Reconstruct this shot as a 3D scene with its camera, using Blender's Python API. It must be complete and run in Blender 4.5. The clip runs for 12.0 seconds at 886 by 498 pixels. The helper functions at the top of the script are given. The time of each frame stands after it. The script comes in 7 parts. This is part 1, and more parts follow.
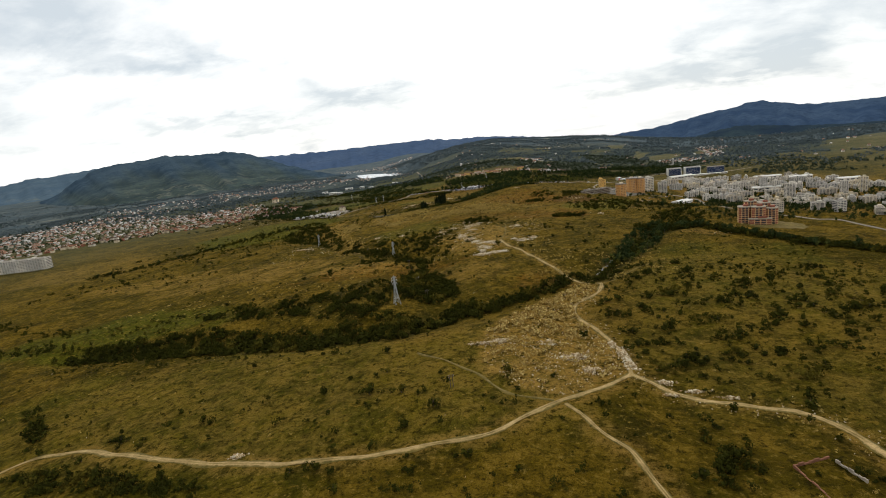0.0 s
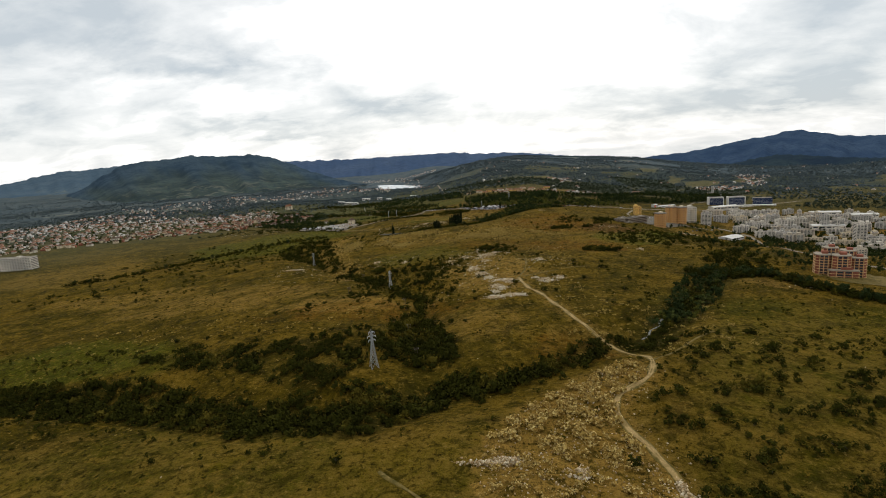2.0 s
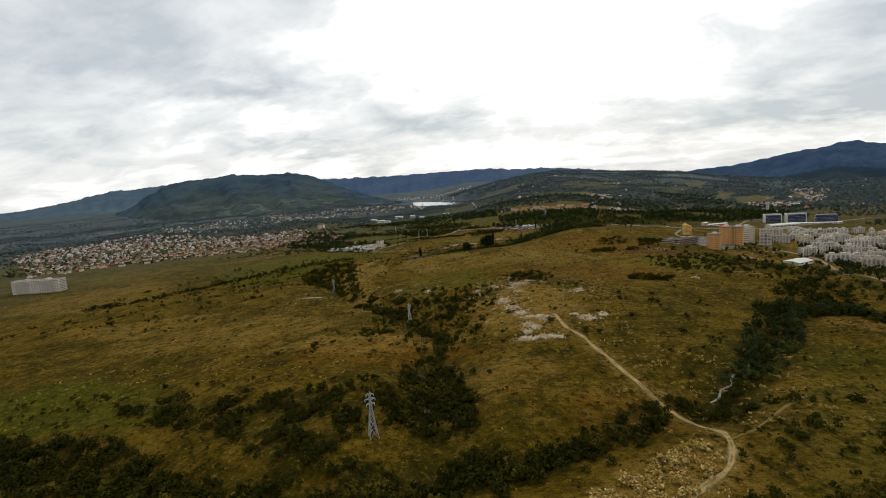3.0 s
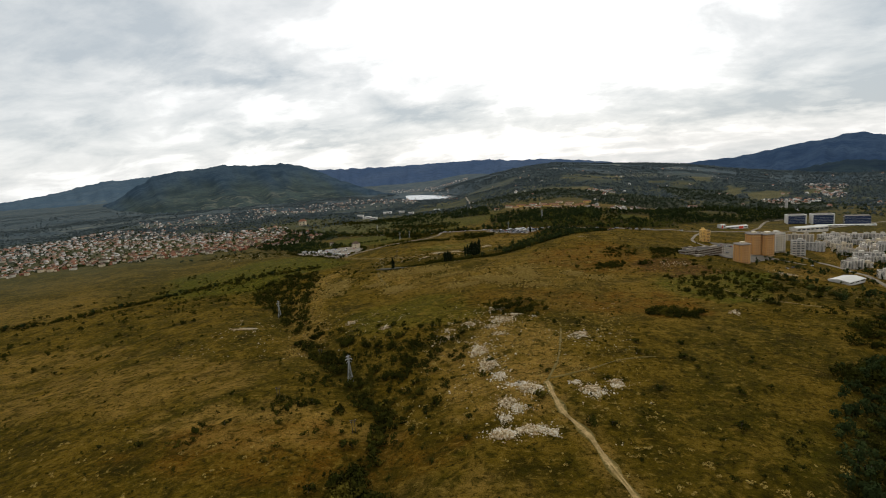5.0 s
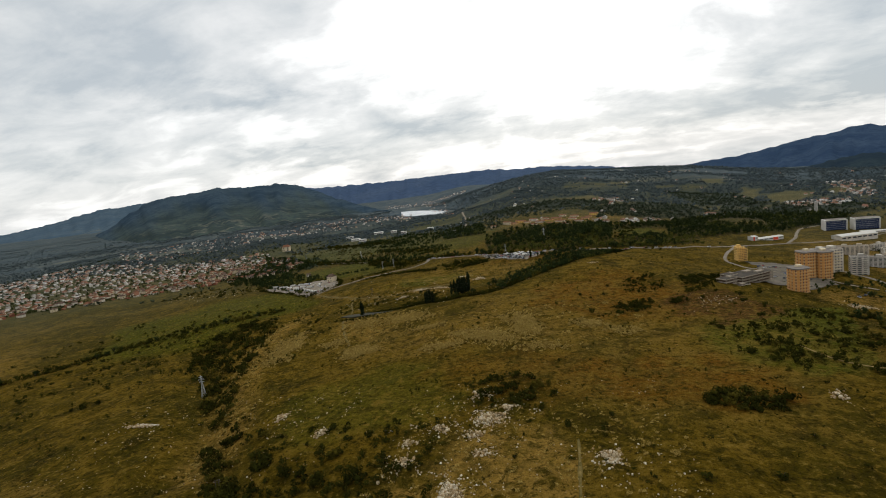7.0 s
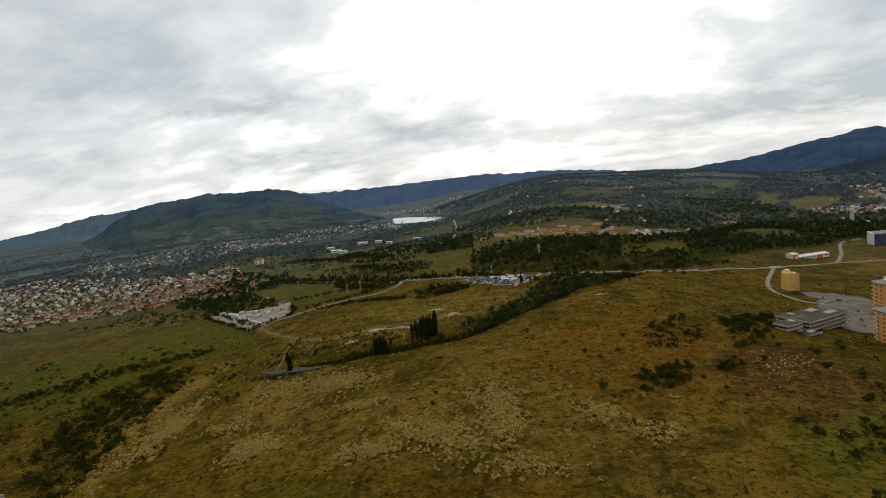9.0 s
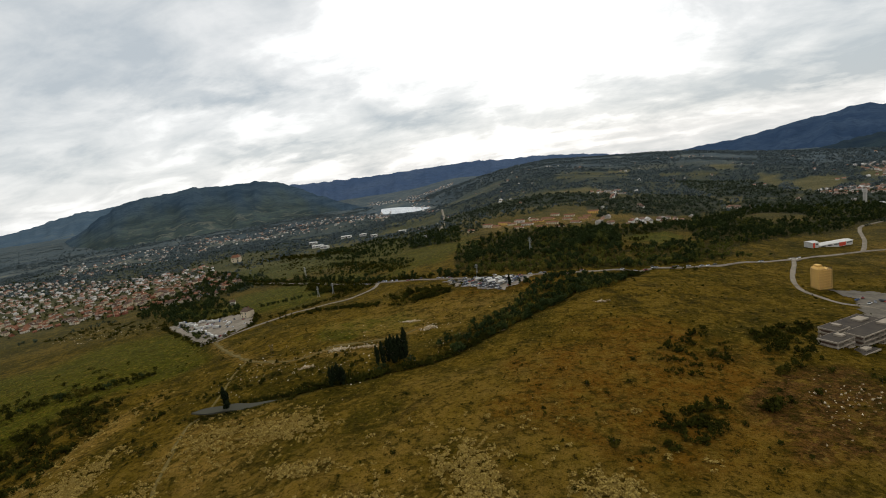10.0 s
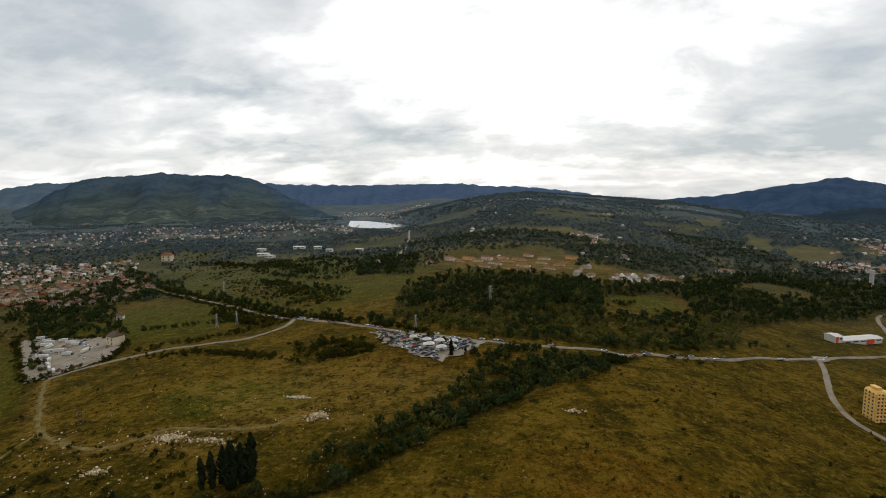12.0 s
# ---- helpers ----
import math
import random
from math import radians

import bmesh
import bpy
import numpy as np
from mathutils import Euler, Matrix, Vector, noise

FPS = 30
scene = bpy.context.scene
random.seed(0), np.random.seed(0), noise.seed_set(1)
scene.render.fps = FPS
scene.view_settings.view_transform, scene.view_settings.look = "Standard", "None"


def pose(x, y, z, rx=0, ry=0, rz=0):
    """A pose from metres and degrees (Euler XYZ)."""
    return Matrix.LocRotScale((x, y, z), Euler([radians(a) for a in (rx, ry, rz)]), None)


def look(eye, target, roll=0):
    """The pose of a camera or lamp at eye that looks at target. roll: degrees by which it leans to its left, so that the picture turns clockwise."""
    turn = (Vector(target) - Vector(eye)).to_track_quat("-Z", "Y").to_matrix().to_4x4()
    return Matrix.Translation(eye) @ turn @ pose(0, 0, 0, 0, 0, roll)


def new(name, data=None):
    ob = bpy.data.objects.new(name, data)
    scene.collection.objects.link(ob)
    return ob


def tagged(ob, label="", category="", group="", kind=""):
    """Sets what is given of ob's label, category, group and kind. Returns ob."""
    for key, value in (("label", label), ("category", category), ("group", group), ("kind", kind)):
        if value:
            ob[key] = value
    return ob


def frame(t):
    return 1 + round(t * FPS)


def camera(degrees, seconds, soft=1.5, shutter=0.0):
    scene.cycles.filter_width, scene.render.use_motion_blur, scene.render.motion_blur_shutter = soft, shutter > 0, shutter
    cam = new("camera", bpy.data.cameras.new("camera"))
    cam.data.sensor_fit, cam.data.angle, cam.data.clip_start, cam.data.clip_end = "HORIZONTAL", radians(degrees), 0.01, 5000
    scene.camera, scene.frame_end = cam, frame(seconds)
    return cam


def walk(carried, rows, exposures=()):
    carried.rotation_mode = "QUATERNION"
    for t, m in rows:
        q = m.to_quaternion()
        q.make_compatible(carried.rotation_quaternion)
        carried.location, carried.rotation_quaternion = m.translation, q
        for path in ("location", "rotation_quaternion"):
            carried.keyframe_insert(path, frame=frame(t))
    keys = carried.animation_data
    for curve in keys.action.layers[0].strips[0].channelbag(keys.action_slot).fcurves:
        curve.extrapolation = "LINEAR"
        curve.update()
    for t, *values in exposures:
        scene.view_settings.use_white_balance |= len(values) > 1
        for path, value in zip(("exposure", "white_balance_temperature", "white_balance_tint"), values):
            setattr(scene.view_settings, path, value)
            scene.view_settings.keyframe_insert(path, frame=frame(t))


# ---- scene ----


def turn(x, y, z, yaw, pitch, roll):
    """A camera pose from its place, its heading to the left of +y, its tilt upwards and its lean, in degrees."""
    return pose(x, y, z) @ pose(0, 0, 0, 0, 0, yaw) @ pose(0, 0, 0, 90 + pitch) @ pose(0, 0, 0, 0, 0, roll)


# ---- camera ----
cam = camera(80, 12.0, soft=1.0)
PATH = [
    (0, turn(0.00, 0.02, 55.00, 7.46, -11.85, -6.53)),
    (0.5, turn(0.21, 11.19, 53.99, 8.36, -12.81, -10.88)),
    (1, turn(0.38, 22.98, 53.54, 5.52, -8.91, -6.96)),
    (1.5, turn(0.53, 35.66, 53.86, 7.74, -11.86, -4.00)),
    (2, turn(0.74, 48.81, 54.23, 9.65, -10.27, -3.62)),
    (2.5, turn(0.90, 62.49, 54.56, 13.02, -9.30, -3.85)),
    (3, turn(1.15, 76.82, 54.87, 13.59, -8.30, -4.26)),
    (3.2, turn(1.25, 82.80, 55.04, 14.08, -7.76, -1.62)),
    (4.8, turn(1.60, 132.53, 57.16, 13.45, -8.61, -10.62)),
    (5, turn(1.57, 138.79, 57.48, 13.60, -9.32, -4.11)),
    (5.5, turn(1.30, 154.49, 58.32, 13.33, -9.24, -0.25)),
    (6, turn(0.89, 170.26, 59.08, 15.10, -9.57, -0.55)),
    (6.5, turn(0.44, 186.35, 59.54, 14.38, -8.35, -2.84)),
    (7, turn(0.16, 203.04, 59.66, 13.94, -8.03, -6.73)),
    (7.5, turn(0.04, 220.31, 59.52, 14.04, -6.96, -8.18)),
    (7.7, turn(0.06, 227.41, 59.39, 11.17, -6.88, -6.15)),
    (9.3, turn(0.93, 285.45, 58.01, 15.06, -7.67, -6.19)),
    (9.5, turn(0.93, 292.89, 57.89, 14.79, -7.84, -0.47)),
    (10, turn(0.76, 311.79, 57.68, 13.53, -8.95, -8.30)),
    (10.5, turn(0.83, 330.16, 57.36, 12.33, -8.93, -7.24)),
    (11, turn(1.26, 347.44, 56.94, 10.04, -10.27, -7.71)),
    (11.5, turn(1.79, 363.34, 56.60, 8.55, -8.89, -1.08)),
    (12, turn(2.19, 378.38, 56.45, 10.69, -7.08, -0.78)),
]
walk(cam, PATH, [(0, 0.29), (1.0, 0.28), (1.5, 0.18), (2.5, 0.03), (4.0, -0.02), (6.0, -0.06), (12.0, -0.08)])

# ---- daylight: overcast, with the sun behind thin cloud ahead ----
SUN_AZ, SUN_EL = -1.0, 40.0


def sun_way():
    a, e = radians(SUN_AZ), radians(SUN_EL)
    return Vector((math.sin(a) * math.cos(e), math.cos(a) * math.cos(e), math.sin(e)))


# cloud banks by heading, height, half width, half height, lean and brightness: grey undersides, and thin bright cloud before the sun
CLOUD_BANKS = [(-1, 11, 17, 6.5, 0.0, 0.22), (-18, 14, 9, 4, 0.0, 0.12), (-5, 1.2, 26, 1.6, 0.0, 0.14), (-30, 6.6, 20, 1.5, 0.06, 0.06), (-33, 9.6, 14, 1.5, 0.17, -0.15), (-44, 14, 16, 3.5, 0.05, -0.10),
               (-27, 3.4, 9, 0.8, 0.14, -0.12), (-14, 5.0, 8, 1.1, 0.10, -0.15), (-51, 5.0, 5, 1.2, 0.0, -0.11), (12, 3.2, 13, 1.9, 0.02, -0.13), (25, 3.0, 7, 3.4, 0.0, -0.11), (23.5, 3.0, 1.8, 0.6, 0.0, -0.10),
               (29, 10, 8, 6, 0.0, -0.06), (-42, 0.5, 12, 2.2, 0.0, 0.05), (2, 30, 26, 12, 0.0, 0.20)]


def build_sky():
    w = bpy.data.worlds.new("overcast_sky")
    scene.world = w
    w.use_nodes = True
    nt = w.node_tree
    nt.nodes.clear()
    n, ln = nt.nodes, nt.links

    def math_node(op, a, b=None):
        m = n.new("ShaderNodeMath")
        m.operation = op
        for i, v in enumerate((a, b)):
            if v is None:
                continue
            if isinstance(v, (int, float)):
                m.inputs[i].default_value = v
            else:
                ln.new(v, m.inputs[i])
        return m.outputs[0]

    tc = n.new("ShaderNodeTexCoord")
    sep = n.new("ShaderNodeSeparateXYZ")
    ln.new(tc.outputs["Generated"], sep.inputs[0])
    up = math_node("MAXIMUM", math_node("ADD", sep.outputs[2], 0.30), 0.05)
    comb = n.new("ShaderNodeCombineXYZ")
    ln.new(math_node("DIVIDE", sep.outputs[0], up), comb.inputs[0])
    ln.new(math_node("DIVIDE", sep.outputs[1], up), comb.inputs[1])

    def cloud(scale, detail, rough, off, distortion):
        mp = n.new("ShaderNodeMapping")
        mp.inputs["Location"].default_value = off
        mp.inputs["Scale"].default_value = (0.8, 1.0, 1.0)
        ln.new(comb.outputs[0], mp.inputs[0])
        t = n.new("ShaderNodeTexNoise")
        t.inputs["Scale"].default_value, t.inputs["Detail"].default_value = scale, detail
        t.inputs["Roughness"].default_value, t.inputs["Distortion"].default_value = rough, distortion
        ln.new(mp.outputs[0], t.inputs["Vector"])
        return t.outputs["Fac"]

    big, small = cloud(1.1, 3, 0.5, (7.3, 2.1, 0.0), 0.3), cloud(3.6, 9, 0.58, (0.4, 5.2, 0.0), 0.35)
    mix = math_node("ADD", math_node("MULTIPLY", big, 0.45), math_node("MULTIPLY", small, 0.55))
    # headings and heights in degrees, made uneven, to lay out the cloud banks and the thin bright places
    ragged, frayed = cloud(5.0, 6, 0.6, (3.1, 1.7, 0.0), 0.2), cloud(6.5, 6, 0.6, (9.2, 4.4, 0.0), 0.2)
    heading = math_node("MULTIPLY", math_node("ARCTAN2", sep.outputs[0], sep.outputs[1]), 57.3)
    height = math_node("MULTIPLY", math_node("ARCSINE", sep.outputs[2]), 57.3)
    heading = math_node("ADD", heading, math_node("MULTIPLY", math_node("SUBTRACT", ragged, 0.5), 16.0))
    height = math_node("ADD", height, math_node("MULTIPLY", math_node("SUBTRACT", frayed, 0.5), 5.0))

    def bank(az, el, wide, tall, lean):
        """1 in the middle of a bank of cloud, falling off to 0; lean: its fall in height for each degree to the right."""
        da = math_node("SUBTRACT", heading, az)
        de = math_node("ADD", math_node("SUBTRACT", height, el), math_node("MULTIPLY", da, lean))
        qa, qe = math_node("DIVIDE", da, wide), math_node("DIVIDE", de, tall)
        return math_node("POWER", 2.718, math_node("MULTIPLY", math_node("ADD", math_node("MULTIPLY", qa, qa), math_node("MULTIPLY", qe, qe)), -1.0))

    level = math_node("ADD", math_node("MULTIPLY", mix, 0.95), 0.035)
    for az, el, wide, tall, lean, gain in CLOUD_BANKS:
        level = math_node("ADD", level, math_node("MULTIPLY", bank(az, el, wide, tall, lean), gain))
    ramp = n.new("ShaderNodeValToRGB")
    ln.new(level, ramp.inputs[0])
    e = ramp.color_ramp.elements
    e[0].position, e[0].color = 0.36, (0.56, 0.615, 0.655, 1)
    e[1].position, e[1].color = 0.72, (1.55, 1.55, 1.52, 1)
    m1 = e.new(0.46)
    m1.color = (0.76, 0.79, 0.80, 1)
    m2 = e.new(0.55)
    m2.color = (0.94, 0.95, 0.945, 1)
    sky = n.new("ShaderNodeTexSky")
    sky.sky_type = "NISHITA"
    sky.sun_disc = False
    sky.sun_elevation, sky.sun_rotation = radians(SUN_EL), radians(SUN_AZ)
    scale = n.new("ShaderNodeVectorMath")
    scale.operation = "SCALE"
    scale.inputs["Scale"].default_value = 0.08
    ln.new(sky.outputs[0], scale.inputs[0])
    blend = n.new("ShaderNodeMix")
    blend.data_type = "RGBA"
    blend.inputs["Factor"].default_value = 0.9
    ln.new(scale.outputs[0], blend.inputs[6])
    ln.new(ramp.outputs[0], blend.inputs[7])
    bg = n.new("ShaderNodeBackground")
    bg.inputs["Strength"].default_value = 1.0
    ln.new(blend.outputs[2], bg.inputs[0])
    out = n.new("ShaderNodeOutputWorld")
    ln.new(bg.outputs[0], out.inputs[0])


build_sky()
sun_data = bpy.data.lights.new("sun", "SUN")
sun_data.energy, sun_data.angle, sun_data.color = 1.0, radians(14), (1.0, 0.95, 0.86)
sun = new("sun", sun_data)
sun.matrix_world = look(sun_way() * 500, (0, 0, 0))


# ---- materials ----
class Nodes:
    """A small helper round one material's node tree."""

    def __init__(self, name, rough=0.9, metal=0.0, spec=0.3):
        self.mat = bpy.data.materials.new(name)
        self.mat.use_nodes = True
        self.n, self.l = self.mat.node_tree.nodes, self.mat.node_tree.links
        self.bsdf = self.n["Principled BSDF"]
        self.bsdf.inputs["Roughness"].default_value = rough
        self.bsdf.inputs["Metallic"].default_value = metal
        self.bsdf.inputs["Specular IOR Level"].default_value = spec
        self.geo = self.n.new("ShaderNodeNewGeometry")
        self.obj = self.n.new("ShaderNodeObjectInfo")

    def put(self, v, socket):
        if isinstance(v, (int, float)):
            socket.default_value = v
        elif isinstance(v, tuple):
            socket.default_value = (*v, 1.0) if len(v) == 3 and len(socket.default_value) == 4 else v
        else:
            self.l.new(v, socket)

    def math(self, op, a, b=0.0, clamp=False):
        m = self.n.new("ShaderNodeMath")
        m.operation, m.use_clamp = op, clamp
        self.put(a, m.inputs[0])
        self.put(b, m.inputs[1])
        return m.outputs[0]

    def noise(self, scale, detail=4.0, rough=0.55, vector=None, distort=0.0, stretch=None):
        t = self.n.new("ShaderNodeTexNoise")
        t.inputs["Scale"].default_value, t.inputs["Detail"].default_value = scale, detail
        t.inputs["Roughness"].default_value, t.inputs["Distortion"].default_value = rough, distort
        v = vector or self.geo.outputs["Position"]
        if stretch:
            mp = self.n.new("ShaderNodeMapping")
            mp.inputs["Scale"].default_value = stretch
            self.l.new(v, mp.inputs[0])
            v = mp.outputs[0]
        self.l.new(v, t.inputs["Vector"])
        return t.outputs["Fac"]

    def voronoi(self, scale):
        t = self.n.new("ShaderNodeTexVoronoi")
        t.inputs["Scale"].default_value = scale
        self.l.new(self.geo.outputs["Position"], t.inputs["Vector"])
        return t.outputs["Distance"]

    def step(self, v, a, b):
        m = self.n.new("ShaderNodeMapRange")
        m.inputs["From Min"].default_value, m.inputs["From Max"].default_value = a, b
        self.put(v, m.inputs["Value"])
        return m.outputs["Result"]

    def mix(self, f, a, b):
        m = self.n.new("ShaderNodeMix")
        m.data_type = "RGBA"
        self.put(f, m.inputs["Factor"])
        self.put(a, m.inputs[6])
        self.put(b, m.inputs[7])
        return m.outputs[2]

    def attr(self, name):
        a = self.n.new("ShaderNodeAttribute")
        a.attribute_name = name
        return a.outputs["Fac"]

    def bump(self, height, strength, distance):
        b = self.n.new("ShaderNodeBump")
        b.inputs["Strength"].default_value, b.inputs["Distance"].default_value = strength, distance
        self.l.new(height, b.inputs["Height"])
        self.l.new(b.outputs[0], self.bsdf.inputs["Normal"])

    def colour(self, c):
        self.put(c, self.bsdf.inputs["Base Color"])
        return self.mat


def grass_material():
    k = Nodes("steppe_grass", 1.0, spec=0.02)
    patch, mid, fine = k.noise(0.016, 4, 0.62, distort=0.8), k.noise(0.085, 5, 0.68, distort=0.6), k.noise(0.7, 6, 0.75)
    streak = k.noise(0.11, 5, 0.7, stretch=(1.0, 1.7, 1.0), distort=1.2)
    tuft, clump = k.noise(2.4, 4, 0.75), k.noise(0.28, 5, 0.72, distort=0.9)
    c = k.mix(k.step(patch, 0.42, 0.58), (0.0548, 0.0411, 0.0025), (0.1092, 0.0686, 0.0051))
    c = k.mix(k.math("MULTIPLY", k.step(mid, 0.50, 0.68), 0.75), c, (0.1820, 0.1119, 0.0140))
    c = k.mix(k.math("MULTIPLY", k.step(mid, 0.48, 0.36), 0.9), c, (0.0269, 0.0201, 0.0015))
    c = k.mix(k.math("MULTIPLY", k.attr("lush"), 0.9), c, (0.0640, 0.0740, 0.0045))
    dry = k.math("MULTIPLY", k.attr("dry"), k.step(k.noise(0.16, 5, 0.7), 0.36, 0.60))
    c = k.mix(dry, c, (0.3120, 0.1861, 0.0391))
    russet = k.math("MULTIPLY", k.attr("russet"), k.step(k.noise(0.12, 4, 0.6), 0.30, 0.62))
    c = k.mix(russet, c, (0.1441, 0.0644, 0.0058))
    bare = k.math("MULTIPLY", k.attr("bare"), k.step(k.noise(0.35, 5, 0.7), 0.36, 0.58))
    c = k.mix(bare, c, (0.2979, 0.1731, 0.0399))
    soil = k.math("MULTIPLY", k.attr("soil"), k.step(k.noise(0.22, 5, 0.7), 0.34, 0.52))
    c = k.mix(soil, c, k.mix(k.step(k.noise(0.6, 4, 0.7), 0.4, 0.6), (0.0433, 0.0209, 0.0048), (0.1297, 0.0604, 0.0159)))
    wood = k.math("MULTIPLY", k.attr("wood"), k.step(k.noise(0.05, 4, 0.6), 0.25, 0.5))
    c = k.mix(wood, c, (0.0231, 0.0242, 0.0044))
    c = k.mix(k.math("MULTIPLY", k.step(streak, 0.47, 0.33), 0.38), c, (0.0250, 0.0201, 0.0018))
    c = k.mix(k.math("MULTIPLY", k.step(streak, 0.56, 0.70), 0.35), c, (0.1924, 0.1184, 0.0187))
    c = k.mix(k.math("MULTIPLY", k.step(clump, 0.48, 0.38), 0.8), c, (0.0308, 0.0249, 0.0018))
    c = k.mix(k.math("MULTIPLY", k.step(clump, 0.56, 0.64), 0.7), c, (0.1872, 0.1147, 0.0149))
    c = k.mix(k.math("MULTIPLY", k.step(fine, 0.47, 0.36), 0.95), c, (0.0192, 0.0145, 0.0013))
    c = k.mix(k.math("MULTIPLY", k.step(fine, 0.56, 0.66), 0.75), c, (0.2288, 0.1504, 0.0289))
    c = k.mix(k.math("MULTIPLY", k.step(tuft, 0.50, 0.34), 0.65), c, (0.0212, 0.0153, 0.0018))
    # distance haze is mixed into the ground colour: greyer, then bluer farther off
    far, hills = k.attr("far"), k.attr("far_haze")
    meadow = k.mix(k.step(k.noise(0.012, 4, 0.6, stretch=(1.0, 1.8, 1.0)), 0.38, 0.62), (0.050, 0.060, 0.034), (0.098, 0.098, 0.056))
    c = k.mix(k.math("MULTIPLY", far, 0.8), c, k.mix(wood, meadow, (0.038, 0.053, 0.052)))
    far_haze = k.mix(k.step(k.noise(0.02, 5, 0.65, stretch=(1.0, 0.5, 1.0)), 0.42, 0.62), (0.050, 0.072, 0.088), (0.086, 0.106, 0.112))
    c = k.mix(k.math("MULTIPLY", hills, 0.85), c, far_haze)
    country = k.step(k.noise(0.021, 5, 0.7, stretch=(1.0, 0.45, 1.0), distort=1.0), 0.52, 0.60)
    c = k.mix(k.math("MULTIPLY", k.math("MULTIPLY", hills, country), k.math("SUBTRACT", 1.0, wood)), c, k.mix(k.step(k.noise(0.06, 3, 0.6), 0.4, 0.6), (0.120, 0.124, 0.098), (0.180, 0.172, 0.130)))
    k.bump(k.math("ADD", fine, k.math("MULTIPLY", tuft, 0.5)), 1.0, 0.9)
    return k.colour(c)


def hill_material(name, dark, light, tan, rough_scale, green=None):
    """Wooded hills with the haze of distance put into their base colours."""
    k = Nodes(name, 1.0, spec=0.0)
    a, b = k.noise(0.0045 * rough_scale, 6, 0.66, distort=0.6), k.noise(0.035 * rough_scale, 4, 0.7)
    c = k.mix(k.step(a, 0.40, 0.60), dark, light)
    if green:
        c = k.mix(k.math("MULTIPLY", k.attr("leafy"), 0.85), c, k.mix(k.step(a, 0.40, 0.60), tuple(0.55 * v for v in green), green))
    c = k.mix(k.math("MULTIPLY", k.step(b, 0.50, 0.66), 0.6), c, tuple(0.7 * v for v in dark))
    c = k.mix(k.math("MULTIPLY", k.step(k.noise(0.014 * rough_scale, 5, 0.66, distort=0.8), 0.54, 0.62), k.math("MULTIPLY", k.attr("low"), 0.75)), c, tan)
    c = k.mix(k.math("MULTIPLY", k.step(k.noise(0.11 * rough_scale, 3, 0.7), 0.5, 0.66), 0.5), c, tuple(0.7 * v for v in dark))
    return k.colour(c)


def track_material(name, base, dark, rough=0.95, weeds=0.0):
    """Beaten earth or asphalt; weeds: how far grass has crept in, in patches of its own."""
    k = Nodes(name, rough, spec=0.1)
    a, b = k.noise(0.25, 5, 0.65), k.noise(1.8, 5, 0.75)
    c = k.mix(k.step(a, 0.35, 0.65), dark, base)
    c = k.mix(k.math("MULTIPLY", k.step(b, 0.5, 0.72), 0.5), c, tuple(v * 0.55 for v in base))
    if weeds:
        tuft, off = k.noise(0.8, 5, 0.75, distort=0.5), k.math("ABSOLUTE", k.attr("across"))
        crown = k.math("MULTIPLY", k.step(off, 0.30, 0.12), k.step(k.noise(0.22, 3, 0.6), 0.38, 0.58))
        verge = k.step(k.math("ADD", off, k.math("MULTIPLY", tuft, 1.1)), 0.95, 1.30)
        cover = k.math("MAXIMUM", k.math("MULTIPLY", k.step(tuft, 0.56, 0.46), weeds), k.math("MAXIMUM", k.math("MULTIPLY", crown, 0.8), verge))
        c = k.mix(cover, c, k.mix(k.step(k.noise(0.5, 4, 0.7), 0.35, 0.65), (0.060, 0.048, 0.008), (0.150, 0.105, 0.026)))
    k.bump(b, 0.5, 0.12)
    return k.colour(c)


def plain(name, base, rough=0.85, metal=0.0, spread=0.25, scale=0.5, spec=0.3):
    """Paint, plaster, concrete: stains at two scales and a tint for each object."""
    k = Nodes(name, rough, metal, spec)
    a, b = k.noise(scale, 5, 0.6), k.noise(scale * 7, 4, 0.7)
    low, high = tuple(v * (1 - spread) for v in base), tuple(min(0.95, v * (1 + 0.5 * spread)) for v in base)
    c = k.mix(k.step(a, 0.3, 0.7), low, high)
    c = k.mix(k.math("MULTIPLY", k.step(b, 0.52, 0.78), 0.35), c, tuple(v * 0.6 for v in base))
    c = k.mix(k.math("MULTIPLY", k.obj.outputs["Random"], 0.35), c, tuple(v * 0.72 for v in base))
    return k.colour(c)


def leaf_material(name, dark, light, tip=None):
    k = Nodes(name, 1.0, spec=0.02)
    r = k.geo.outputs["Random Per Island"]
    c = k.mix(k.step(r, -0.25, 1.25), dark, light)
    c = k.mix(k.math("MULTIPLY", k.step(k.noise(0.06, 3, 0.6), 0.42, 0.64), 0.55), c, tuple(0.7 * v for v in dark))
    c = k.mix(k.math("MULTIPLY", k.obj.outputs["Random"], 0.4), c, dark)
    if tip:
        c = k.mix(k.math("MULTIPLY", k.step(k.noise(0.11, 2, 0.5), 0.58, 0.70), 0.8), c, tip)
    return k.colour(c)


